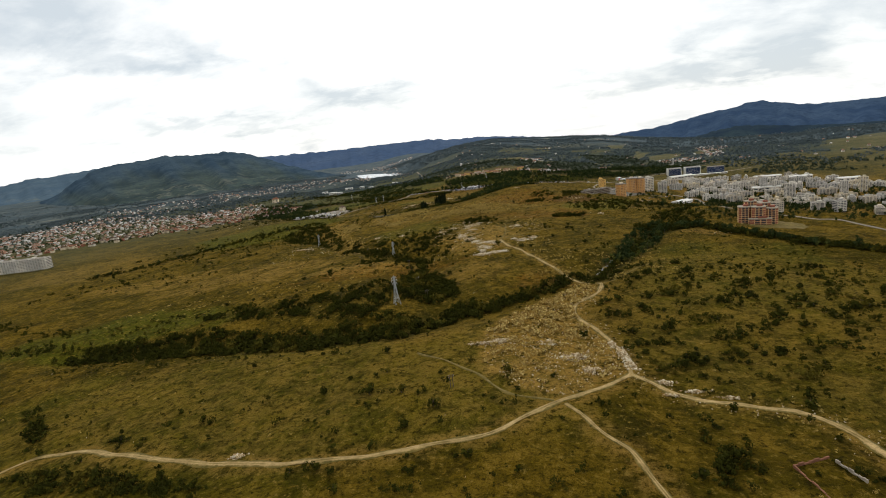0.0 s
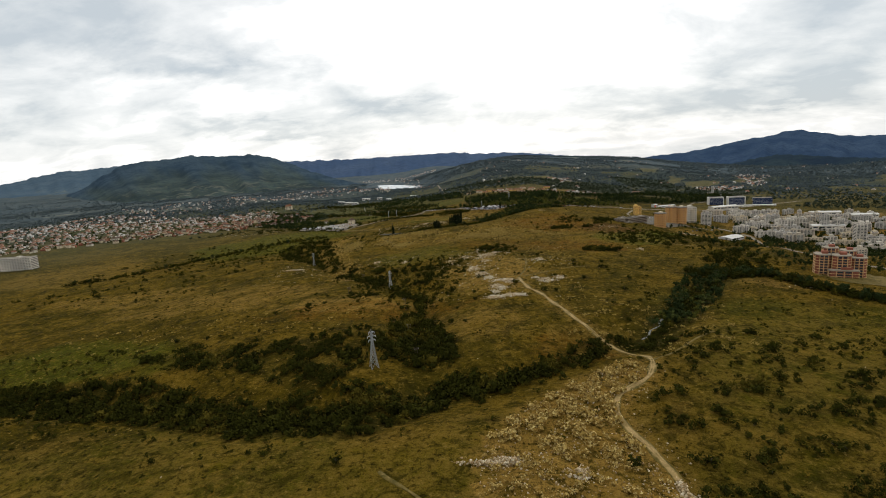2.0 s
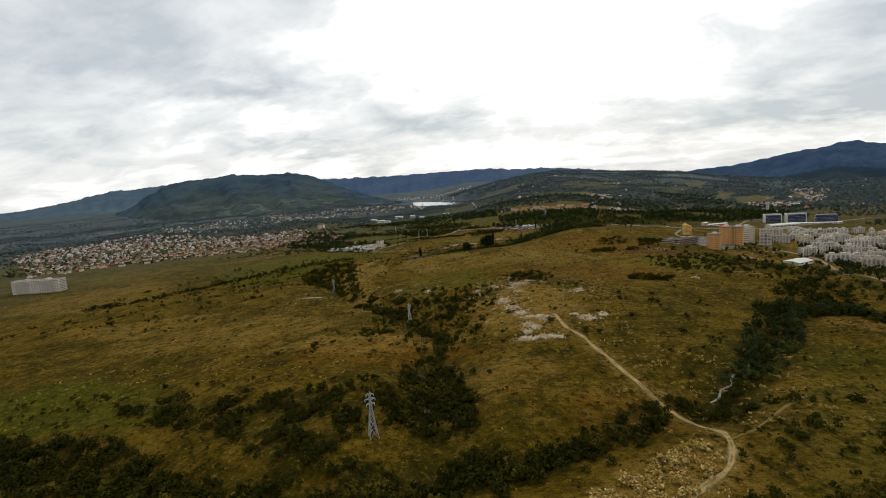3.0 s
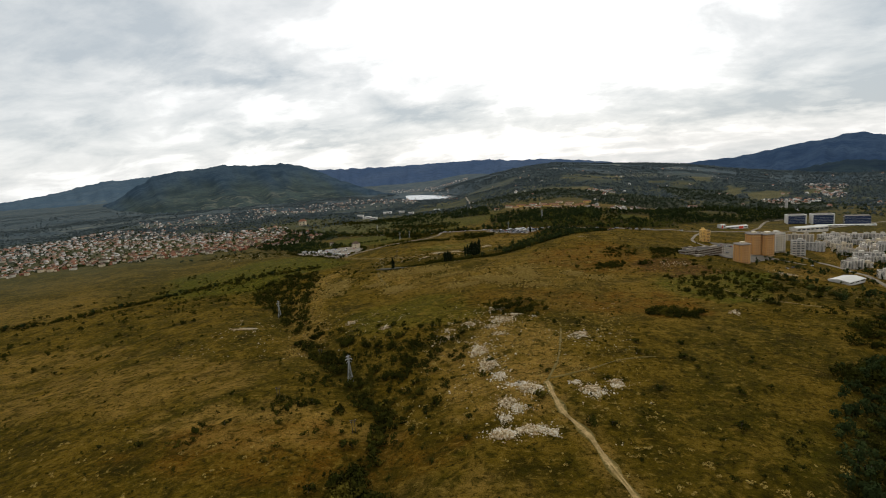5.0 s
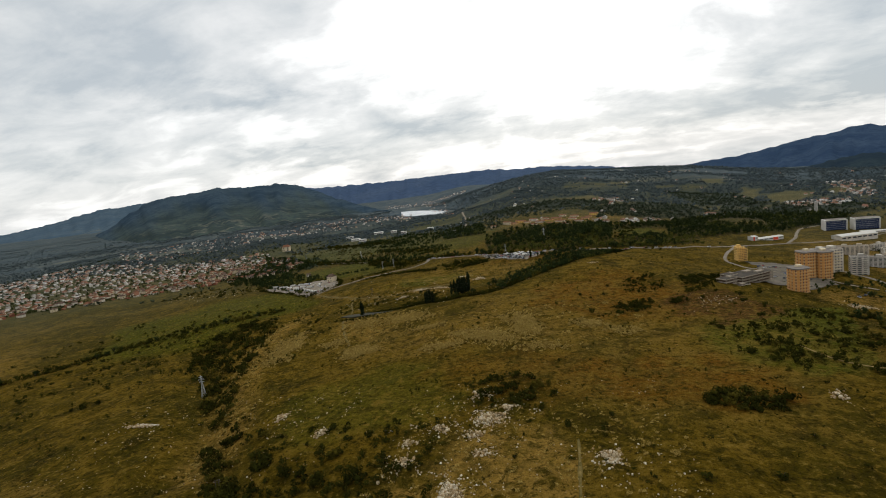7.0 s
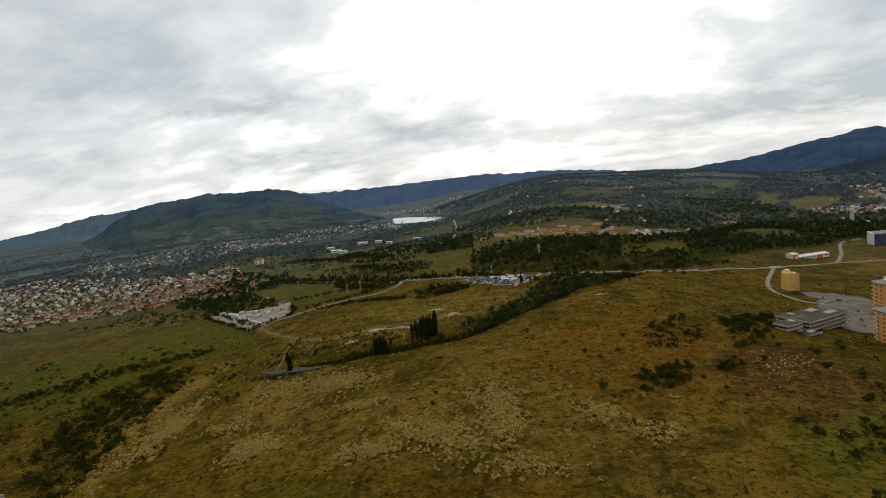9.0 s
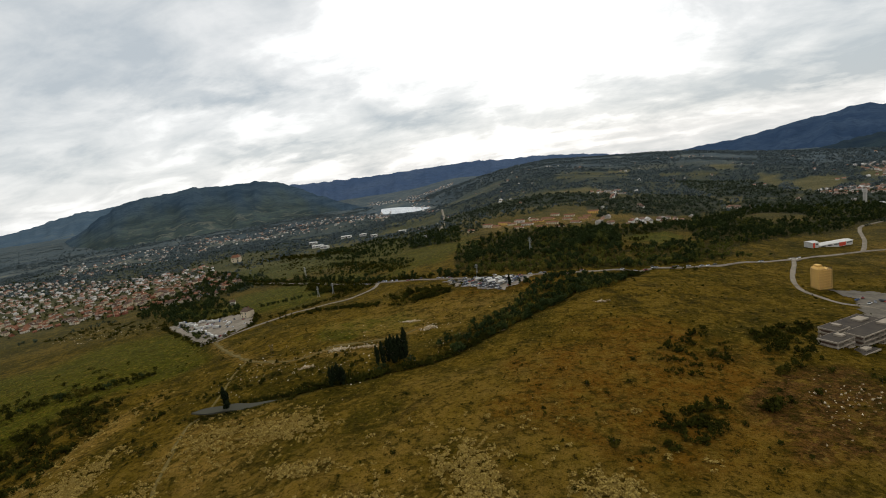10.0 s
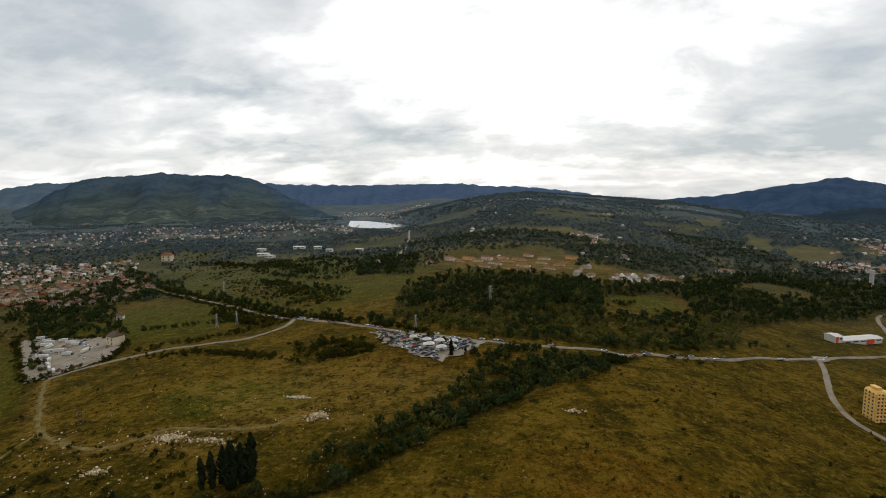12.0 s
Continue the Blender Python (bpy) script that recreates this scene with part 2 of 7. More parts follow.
def many_material(name, tones, rough=0.85, grime=0.4):
    """One tone out of several for each separate piece."""
    k = Nodes(name, rough)
    ramp = k.n.new("ShaderNodeValToRGB")
    ramp.color_ramp.interpolation = "CONSTANT"
    e = ramp.color_ramp.elements
    e[0].color = (*tones[0], 1)
    e[1].position, e[1].color = 1 / len(tones), (*tones[1], 1)
    for i in range(2, len(tones)):
        s = e.new(i / len(tones))
        s.color = (*tones[i], 1)
    k.l.new(k.geo.outputs["Random Per Island"], ramp.inputs[0])
    c = k.mix(k.math("MULTIPLY", k.step(k.noise(1.5, 4, 0.7), 0.45, 0.75), grime), ramp.outputs[0], (0.06, 0.050, 0.030))
    return k.colour(c)


GRASS = grass_material()
# blue and paleness of these hill colours stand in for distance haze
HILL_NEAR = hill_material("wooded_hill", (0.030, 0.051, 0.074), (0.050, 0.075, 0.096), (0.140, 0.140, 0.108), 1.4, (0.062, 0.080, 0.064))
HILL_FAR = hill_material("haze_tinted_ridge", (0.051, 0.082, 0.144), (0.069, 0.101, 0.160), (0.081, 0.104, 0.124), 0.8)
HILL_LEFT = hill_material("haze_paled_ridge", (0.056, 0.090, 0.125), (0.080, 0.114, 0.142), (0.12, 0.14, 0.13), 0.8)
HILL_HAZE_BLUE = hill_material("haze_blue_mountain", (0.029, 0.052, 0.096), (0.046, 0.074, 0.120), (0.06, 0.08, 0.10), 0.8)
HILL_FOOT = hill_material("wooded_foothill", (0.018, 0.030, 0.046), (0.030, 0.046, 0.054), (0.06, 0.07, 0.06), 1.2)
TRACK = track_material("pale_dirt", (0.43, 0.30, 0.135), (0.25, 0.168, 0.065), 0.95, 0.4)
TRACK_FAINT = track_material("worn_grass", (0.20, 0.145, 0.052), (0.11, 0.085, 0.022), 0.95, 0.95)
ASPHALT = track_material("worn_asphalt", (0.245, 0.205, 0.150), (0.135, 0.115, 0.085), 0.9)
GRAVEL = track_material("gravel_yard", (0.27, 0.23, 0.175), (0.15, 0.128, 0.098))
WATER_M = Nodes("still_water", 0.45, spec=0.05)
WATER_M.bsdf.inputs["IOR"].default_value = 1.12
WATER = WATER_M.colour((0.060, 0.058, 0.042))
PAVING = track_material("worn_paving", (0.16, 0.138, 0.105), (0.085, 0.075, 0.058))
LAKE_M = Nodes("lake_water", 0.12, spec=1.0)
LAKE = LAKE_M.colour((0.30, 0.33, 0.35))
STREAM_M = Nodes("shallow_stream", 0.5, spec=0.2)
STREAM = STREAM_M.colour((0.15, 0.148, 0.125))
LEAF = leaf_material("shrub_leaves", (0.017, 0.019, 0.003), (0.056, 0.053, 0.007), (0.110, 0.084, 0.012))
LEAF_TREE = leaf_material("tree_leaves", (0.014, 0.022, 0.007), (0.052, 0.067, 0.018), (0.098, 0.100, 0.022))
LEAF_POPLAR = leaf_material("poplar_leaves", (0.008, 0.012, 0.005), (0.024, 0.032, 0.012))
DRY_GRASS = many_material("dry_grass_tufts", [(0.265, 0.178, 0.034), (0.32, 0.220, 0.048), (0.215, 0.138, 0.024), (0.37, 0.268, 0.068)], 1.0, 0.05)
DRY_WEED = many_material("dry_weeds", [(0.30, 0.196, 0.045), (0.38, 0.265, 0.072), (0.20, 0.118, 0.020), (0.48, 0.365, 0.130), (0.24, 0.140, 0.024)], 1.0, 0.08)
# distance haze is put into the far leaf colour; the valley set stays darker
LEAF_HAZE = leaf_material("hazed_tree_leaves", (0.076, 0.100, 0.110), (0.112, 0.138, 0.136), (0.160, 0.172, 0.146))
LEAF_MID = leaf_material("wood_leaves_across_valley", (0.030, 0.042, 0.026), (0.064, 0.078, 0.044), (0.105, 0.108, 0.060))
LEAF_YOUNG = leaf_material("young_tree_leaves", (0.050, 0.056, 0.012), (0.115, 0.112, 0.020), (0.170, 0.140, 0.028))
BARK = plain("bark", (0.07, 0.055, 0.04))
RUBBLE = many_material("rubble", [(0.44, 0.34, 0.20), (0.54, 0.44, 0.285), (0.30, 0.21, 0.10), (0.62, 0.53, 0.37), (0.36, 0.24, 0.11), (0.49, 0.38, 0.225), (0.25, 0.165, 0.07)])
RUBBLE_PALE = many_material("concrete_waste", [(0.48, 0.41, 0.29), (0.57, 0.50, 0.38), (0.36, 0.27, 0.15), (0.64, 0.58, 0.46), (0.43, 0.34, 0.21)], 0.9, 0.2)
STEEL = plain("galvanised_steel", (0.42, 0.43, 0.42), 0.5, 0.6)
GLASS_M = Nodes("dark_window_glass", 0.12, spec=0.6)
GLASS = GLASS_M.colour((0.035, 0.042, 0.05))
CAR_GLASS = Nodes("tinted_car_glass", 0.45, spec=0.2).colour((0.028, 0.032, 0.036))
BLUE_M = Nodes("blue_curtain_glass", 0.10, spec=0.8)
BLUE_GLASS = BLUE_M.colour((0.022, 0.036, 0.082))
PANEL_WHITE = plain("pale_panel_concrete", (0.62, 0.565, 0.475), 0.9, spread=0.4, scale=0.25)
PANEL_GREY = plain("grey_panel_concrete", (0.46, 0.43, 0.38), 0.9, spread=0.3, scale=0.25)
PANEL_CREAM = plain("cream_render", (0.62, 0.52, 0.36), 0.9, scale=0.3)
CONCRETE = plain("raw_concrete", (0.31, 0.26, 0.195), 0.95, spread=0.35, scale=0.4)
ORANGE = plain("ochre_render", (0.58, 0.285, 0.085), 0.9, spread=0.15, scale=0.3)
OCHRE_PALE = plain("pale_ochre_render", (0.56, 0.355, 0.165), 0.9, spread=0.2, scale=0.3)
YELLOW = plain("yellow_render", (0.72, 0.44, 0.125), 0.9, spread=0.12, scale=0.3)
RED_BRICK = plain("raw_red_brick", (0.26, 0.088, 0.052), 0.95, spread=0.25, scale=0.6)
TERRACOTTA = plain("terracotta_tiles", (0.20, 0.085, 0.042), 0.9, spread=0.3, scale=0.8)
ROOF_DARK = plain("brown_roof_tiles", (0.11, 0.070, 0.048), 0.9, spread=0.3, scale=0.8)
WALL_WHITE = plain("white_plaster", (0.60, 0.54, 0.44), 0.9, scale=0.4)
ROOF_FLAT = plain("bitumen_roof", (0.19, 0.165, 0.14), 0.95, scale=0.3)
ROOF_OLD = plain("stained_roof_felt", (0.050, 0.039, 0.027), 0.95, spread=0.5, scale=0.35)
METAL_WHITE = plain("white_sheet_metal", (0.56, 0.54, 0.49), 0.5, spread=0.12, scale=0.3)
SIGN_RED = plain("red_cladding", (0.62, 0.07, 0.03), 0.6, spread=0.1)
RUBBER = plain("tyre_rubber", (0.02, 0.02, 0.02), 0.9)

# ---- building blocks ----
rng = np.random.default_rng(7)


def smooth(v, a, b):
    t = np.clip((np.asarray(v, float) - a) / (b - a), 0, 1)
    return t * t * (3 - 2 * t)


def waves(x, y, length, seed, count=7):
    """A soft rolling relief of about unit height with that wavelength."""
    r = np.random.default_rng(seed)
    out = 0
    for _ in range(count):
        a, k, p = r.uniform(0, math.tau), math.tau / length * r.uniform(0.6, 1.6), r.uniform(0, math.tau)
        out = out + np.sin((np.cos(a) * x + np.sin(a) * y) * k + p)
    return out / math.sqrt(count)


def dist_line(x, y, pts):
    """The distance of each place to a line of points in the plan."""
    x, y = np.asarray(x, float), np.asarray(y, float)
    best = np.full(np.broadcast(x, y).shape, 1e9)
    for (ax, ay), (bx, by) in zip(pts, pts[1:]):
        dx, dy = bx - ax, by - ay
        t = np.clip(((x - ax) * dx + (y - ay) * dy) / (dx * dx + dy * dy), 0, 1)
        best = np.minimum(best, np.hypot(x - ax - t * dx, y - ay - t * dy))
    return best


def inside(x, y, poly):
    x, y = np.asarray(x, float), np.asarray(y, float)
    hit = np.zeros(np.broadcast(x, y).shape, bool)
    for (ax, ay), (bx, by) in zip(poly, poly[1:] + poly[:1]):
        if ay != by:
            hit ^= ((ay > y) != (by > y)) & (x < (bx - ax) * (y - ay) / (by - ay) + ax)
    return hit


def blot(x, y, cx, cy, rx, ry):
    """1 in the middle of an uneven patch, 0 outside it."""
    d = np.hypot((x - cx) / rx, (y - cy) / ry) + 0.16 * waves(x, y, 1.1 * min(rx, ry), int(abs(cx * 7 + cy)))
    return smooth(d, 1.1, 0.75)


def mesh_from(name, verts, faces, material, attrs=None, shade=False):
    """A mesh of triangles (or quads) out of arrays that the code has worked out."""
    verts, faces = np.asarray(verts, np.float32), np.asarray(faces, np.int32)
    me = bpy.data.meshes.new(name)
    n, k = faces.shape
    me.vertices.add(len(verts))
    me.vertices.foreach_set("co", verts.ravel())
    me.loops.add(n * k)
    me.loops.foreach_set("vertex_index", faces.ravel())
    me.polygons.add(n)
    me.polygons.foreach_set("loop_start", np.arange(0, n * k, k, dtype=np.int32))
    me.polygons.foreach_set("loop_total", np.full(n, k, np.int32))
    if shade:
        me.polygons.foreach_set("use_smooth", np.ones(n, bool))
    for key, values in (attrs or {}).items():
        me.attributes.new(key, "FLOAT", "POINT").data.foreach_set("value", np.asarray(values, np.float32).ravel())
    me.materials.append(material)
    me.update()
    me.validate()
    return me


def link(name, me, parent=None, at=None, label=""):
    ob = new(name, me)
    if parent is not None:
        ob.parent = parent
    if at is not None:
        ob.matrix_basis = at
    return tagged(ob, label)


def bm_mesh(name, bm, material, shade=False):
    me = bpy.data.meshes.new(name)
    bm.to_mesh(me)
    bm.free()
    if shade:
        for p in me.polygons:
            p.use_smooth = True
    me.materials.append(material)
    return me


def part(name, bm, material, parent, label=""):
    return link(name, bm_mesh(name, bm, material), parent, None, label)


def box(bm, cx, cy, cz, sx, sy, sz, bevel=0.0, rot=0.0):
    """A box by its centre and full sizes."""
    m = Matrix.Translation((cx, cy, cz)) @ Matrix.Rotation(rot, 4, "Z") @ Matrix.Diagonal((sx, sy, sz, 1))
    r = bmesh.ops.create_cube(bm, size=1, matrix=m)
    if bevel:
        es = list({e for v in r["verts"] for e in v.link_edges})
        bmesh.ops.bevel(bm, geom=es, offset=bevel, segments=1, affect="EDGES")
    return bm


def beam(bm, a, b, w):
    """A square bar from a to b."""
    a, b = Vector(a), Vector(b)
    d = b - a
    m = Matrix.Translation((a + b) / 2) @ d.to_track_quat("Z", "Y").to_matrix().to_4x4() @ Matrix.Diagonal((w, w, d.length, 1))
    bmesh.ops.create_cube(bm, size=1, matrix=m)


def thing(name, x, y, z, turn_deg, label, category, group=""):
    e = new(name)
    e.empty_display_size = 0.5
    e.matrix_basis = pose(x, y, z, 0, 0, turn_deg)
    return tagged(e, label, category, group)


# ---- the plan: lines of tracks, roads and gullies ----
GULLY_SOUTH = [(-178, 178), (-120, 168), (-85, 160), (-58, 153), (-38, 155), (-20, 164), (3, 180), (27, 203)]
GULLY_WEST = [(-190, 440), (-158, 392), (-106, 324), (-68, 284), (-48, 258), (-40, 234), (-34, 200), (-28, 172)]
GULLY_EAST = [(31, 196), (45, 223), (66, 258), (79, 281), (96, 300)]
DITCH = [(-112, 442), (-98, 445.5), (-84, 449.5), (-66, 455), (-39, 472), (-23, 496), (-7, 514), (13.0, 541.8), (30.3, 558.2)]
EDGE_WEST = [(-96, 308), (-104, 330), (-122, 360), (-146, 415), (-152, 462)]
HEDGE_FAR = [(-330, 372), (-290, 408), (-256, 446), (-220, 470), (-186, 494)]
TRACK_MAIN = [(-120, 70), (-116, 92), (-105, 98), (-89, 94), (-72, 89), (-55, 85.5), (-39, 84), (-24, 85), (-8, 88), (0, 93), (7, 99), (13, 103), (20, 108), (24, 112)]
TRACK_NORTH = [(24, 112), (25, 121), (24, 130), (21, 141), (18, 150), (17.5, 158), (21, 165), (27, 172), (30, 181), (30, 189), (26, 196), (18, 208), (12, 221), (5, 241), (-1, 253), (-5, 268)]
TRACK_NORTH_END = [(-5, 268), (-3, 279), (-2, 292), (-2, 312)]
TRACK_EAST = [(24, 112), (30, 105), (36, 101), (43, 99), (50, 96), (53, 93), (55.5, 88), (56, 81), (56, 70)]
TRACK_SOUTH = [(8, 98), (11, 94), (14, 87), (17, 82), (18.5, 76), (20, 69), (21, 60)]
TRACK_WEST = [(6, 99), (-1, 102), (-6, 107), (-11, 115), (-18, 122), (-27, 130)]
TRACK_SPUR = [(30, 183), (38, 190), (45, 198), (52, 205)]
TRACK_BRANCH = [(-4, 270), (5, 276), (14, 283), (24, 287)]
TRACK_FIELD = [(62.9, 372.5), (68.7, 362.2), (78.5, 355.1), (92.6, 352.1)]
ROAD_MAIN = [(-520, 870), (-400, 800), (-288, 727), (-190, 660), (-141, 625), (-113, 606), (-85, 592), (-66, 583), (-42, 571), (-19, 562), (-3, 557), (14, 560), (27, 560.5), (42, 562), (62, 569), (88, 586), (108, 599), (128, 612), (175, 638), (230, 670), (310, 715)]
ROAD_SIDE = [(-112, 604), (-111, 592), (-117, 574), (-128, 567), (-147, 563), (-160, 556), (-170, 546), (-178, 537)]
TRACK_YARD = [(-178, 536), (-160, 518), (-146, 505), (-128, 489), (-112, 481), (-99, 479), (-93, 484), (-88, 490), (-75, 490), (-65, 493), (-60, 500)]
TRACK_POND = [(-126, 486), (-124, 474), (-114, 452), (-112, 436), (-101, 412), (-92, 396)]
ROAD_TOWER = [(108, 599), (101, 580), (91.2, 555.8), (86.9, 538.1), (89.0, 526.0), (95.4, 515.6), (103.2, 506.3), (119.3, 498.6), (136.6, 481.4)]
ROAD_LOOP = [(150, 624.5), (155.5, 634.5), (162.3, 648.5), (169.2, 662.5), (177.9, 684.4), (185.9, 702.8), (193.6, 716.0), (209.0, 727.5), (229.2, 739.7)]
ROAD_TOWN = [(142, 528), (147.7, 508.7), (152.6, 492), (155.7, 474), (157, 452), (150, 400), (140, 365), (146, 334), (160, 318), (178, 302), (183, 281), (196, 250)]
LAKE_SHORE = [(-429, 1525), (-406, 1457), (-376, 1372), (-334, 1338), (-295, 1329), (-278, 1355), (-271, 1388), (-296, 1427), (-343, 1476), (-392, 1519)]
ROAD_LAKE = [(-120, 800), (-136, 900), (-160, 1010), (-190, 1130)]
RUBBLE_FIELD = [(-9, 122), (-9, 142), (2, 160), (14, 174), (26, 181), (27, 174), (17, 160), (17, 148), (23, 128), (22, 112), (8, 101), (-3, 108)]

THICKET_SOUTH = [(-176, 186), (-160, 170), (-123, 158), (-112, 160), (-100, 158), (-84, 151), (-66, 144), (-47, 144), (-34, 143), (-27, 151), (-16, 164), (-6, 170), (2, 177), (18, 190), (28, 203), (25, 207), (13, 199), (3, 185), (-6, 178), (-19, 176), (-34, 170), (-55, 163), (-66, 161), (-80, 164), (-110, 179), (-137, 185)]
THICKET_MIDDLE = [(-131, 199), (-111, 187), (-86, 182), (-63, 167), (-53, 164), (-43, 180), (-40, 187), (-34, 183), (-22, 180), (-20, 186), (-25, 205), (-33, 222), (-42, 234), (-50, 220), (-60, 201), (-73, 204), (-98, 198), (-117, 203)]
THICKET_GULLY = [(-112, 343), (-90, 331), (-76, 312), (-64, 302), (-59, 308), (-42, 308), (-37, 290), (-36, 271), (-39, 256), (-38, 238), (-46, 238), (-50, 255), (-52, 268), (-60, 282), (-69, 290), (-84, 301), (-98, 318)]
THICKET_SCARP = [(-202, 440), (-186, 476), (-172, 468), (-161, 463), (-150, 425), (-138, 404), (-126, 374), (-108, 338), (-119, 338), (-137, 362), (-150, 375), (-176, 402)]
WOOD_BELT = [(-51, 712), (-4, 711), (15, 682), (42, 686), (93, 738), (160, 835), (250, 833), (267, 789), (228, 744), (197, 722), (166, 694), (102, 644), (82, 603), (60, 577), (27, 566), (-5, 566), (-30, 576), (-62, 600), (-80, 660)]
WOOD_GAPS = [[(30.5, 652.6), (53.1, 670.4), (79.4, 685.8), (74.5, 644.9), (53.5, 619.2), (28.3, 603.9)], [(133.1, 769.9), (162.8, 798.9), (185.2, 772.2), (174.4, 745.1), (138.5, 742.3)], [(88.6, 628.6), (107.8, 647.0), (144.0, 675.1), (124.2, 626.9), (98.1, 611.3), (81.3, 600.7)],
             [(-103, 686), (-76, 672), (-64, 600), (-85, 596)], [(121.2, 628.6), (164.4, 667.0), (178.3, 697.1), (154.9, 631.6), (115.1, 612.1)]]
FOREST_DARK = [[(21, 854), (97, 937), (159, 917), (139, 838), (102, 777), (52, 740), (58, 816), (19, 804)], [(-150, 960), (-22, 980), (54, 916), (49, 886), (-30, 874), (-130, 890)],
               [(160, 845), (205, 985), (250, 925), (318, 880), (300, 820), (268, 795), (250, 835)], [(150, 1130), (250, 1080), (235, 960), (160, 925)], [(-165, 826), (-117, 820), (-88, 724), (-124, 729)]]
TAN_FIELDS = [[(263, 1027), (320, 1099), (348, 1072), (310, 987), (276, 946), (251, 935)], [(280, 1172), (292, 1122), (240, 985), (236, 1019)], [(364, 1078), (387, 1077), (383, 1024), (339, 997)], [(-26, 993), (35, 1013), (62, 930), (58, 918), (35, 957)],
              [(243, 1296), (285, 1289), (260, 1208), (232, 1201)], [(0, 1250), (120, 1290), (110, 1230), (10, 1210)], [(470, 830), (560, 1010), (700, 1130), (860, 1050), (700, 760)], [(-6, 1140), (100, 1185), (106, 1206), (-6, 1166)], [(150, 1180), (230, 1170), (236, 1190), (150, 1204)]]
TERRACE_SITE = [(-72, 790), (-63, 797), (-4, 850), (28.5, 824.2), (24.4, 729.3), (15.0, 692.2), (-30, 716), (-70, 735)]

CREST = [(-18, -26), (-14, -19), (-10, 3), (-6, 25), (-1.3, 33), (4, 22), (8.5, 15), (12, 7), (15, -3), (18, -16), (22, -27), (29, -30), (60, -30)]


def ground_z(x, y):
    """The lie of the land: a broad back between two valleys, cut by gullies, with rising ground far ahead."""
    x, y = np.asarray(x, float), np.asarray(y, float)
    reach = 215 - 85 * smooth(y, 330, 430) * (x > 0)
    z = -25.8 * (1 - np.exp(-((x / reach) ** 2)))
    z = z + 0.7 * waves(x, y, 90, 3) * smooth(y, 30, 120) + 0.25 * waves(x, y, 24, 5)
    z = z - 2.2 * smooth(dist_line(x, y, EDGE_WEST), 16, 4) * smooth(x - np.interp(y, [308, 330, 360, 415, 462], [-96, -104, -122, -146, -152]), 2, -8)
    for line, deep, wide in ((GULLY_SOUTH, 3.2, 11), (GULLY_WEST, 3.4, 11), (GULLY_EAST, 2.4, 9), (DITCH, 1.4, 5)):
        z = z - deep * np.exp(-((dist_line(x, y, line) / wide) ** 2))
    r, az = np.hypot(x, y - 250), np.degrees(np.arctan2(x, y - 250))
    crest = np.interp(az, [a for a, _ in CREST], [c for _, c in CREST])
    s = smooth(r, 520, 1480) * smooth(az, -19, -13) * (y > 250)
    z = z * (1 - s) + (crest - np.clip(r - 1480, 0, 900) * 0.05 * smooth(az, -12, -5)) * s
    z = z + (2.6 * waves(x, y, 260, 11) + 1.2 * waves(x, y, 110, 12)) * smooth(r, 520, 900) * smooth(r, 1500, 1200)
    z = z - 3.0 * smooth(r, 1350, 1600) * (az < -14)
    z = z - np.clip(r - 2400, 0, 3000) * 0.08 * smooth(az, -44, -34) * (y > 250)
    basin = smooth(np.hypot((x + 345) / 90 + (y - 1430) / 135, (y - 1430) / 150), 1.3, 0.85)
    return z * (1 - basin) - 26.2 * basin


def gz(x, y):
    return float(ground_z(x, y))


# ---- ground ----
def spread_axis(low, high, step, start, end, grow):
    mid = list(np.arange(low, high + 0.01, step))
    up, s = [mid[-1]], step
    while up[-1] < end:
        s *= grow
        up.append(up[-1] + s)
    down, s = [mid[0]], step
    while down[-1] > start:
        s *= grow
        down.append(down[-1] - s)
    return np.array(down[:0:-1] + mid + up[1:])


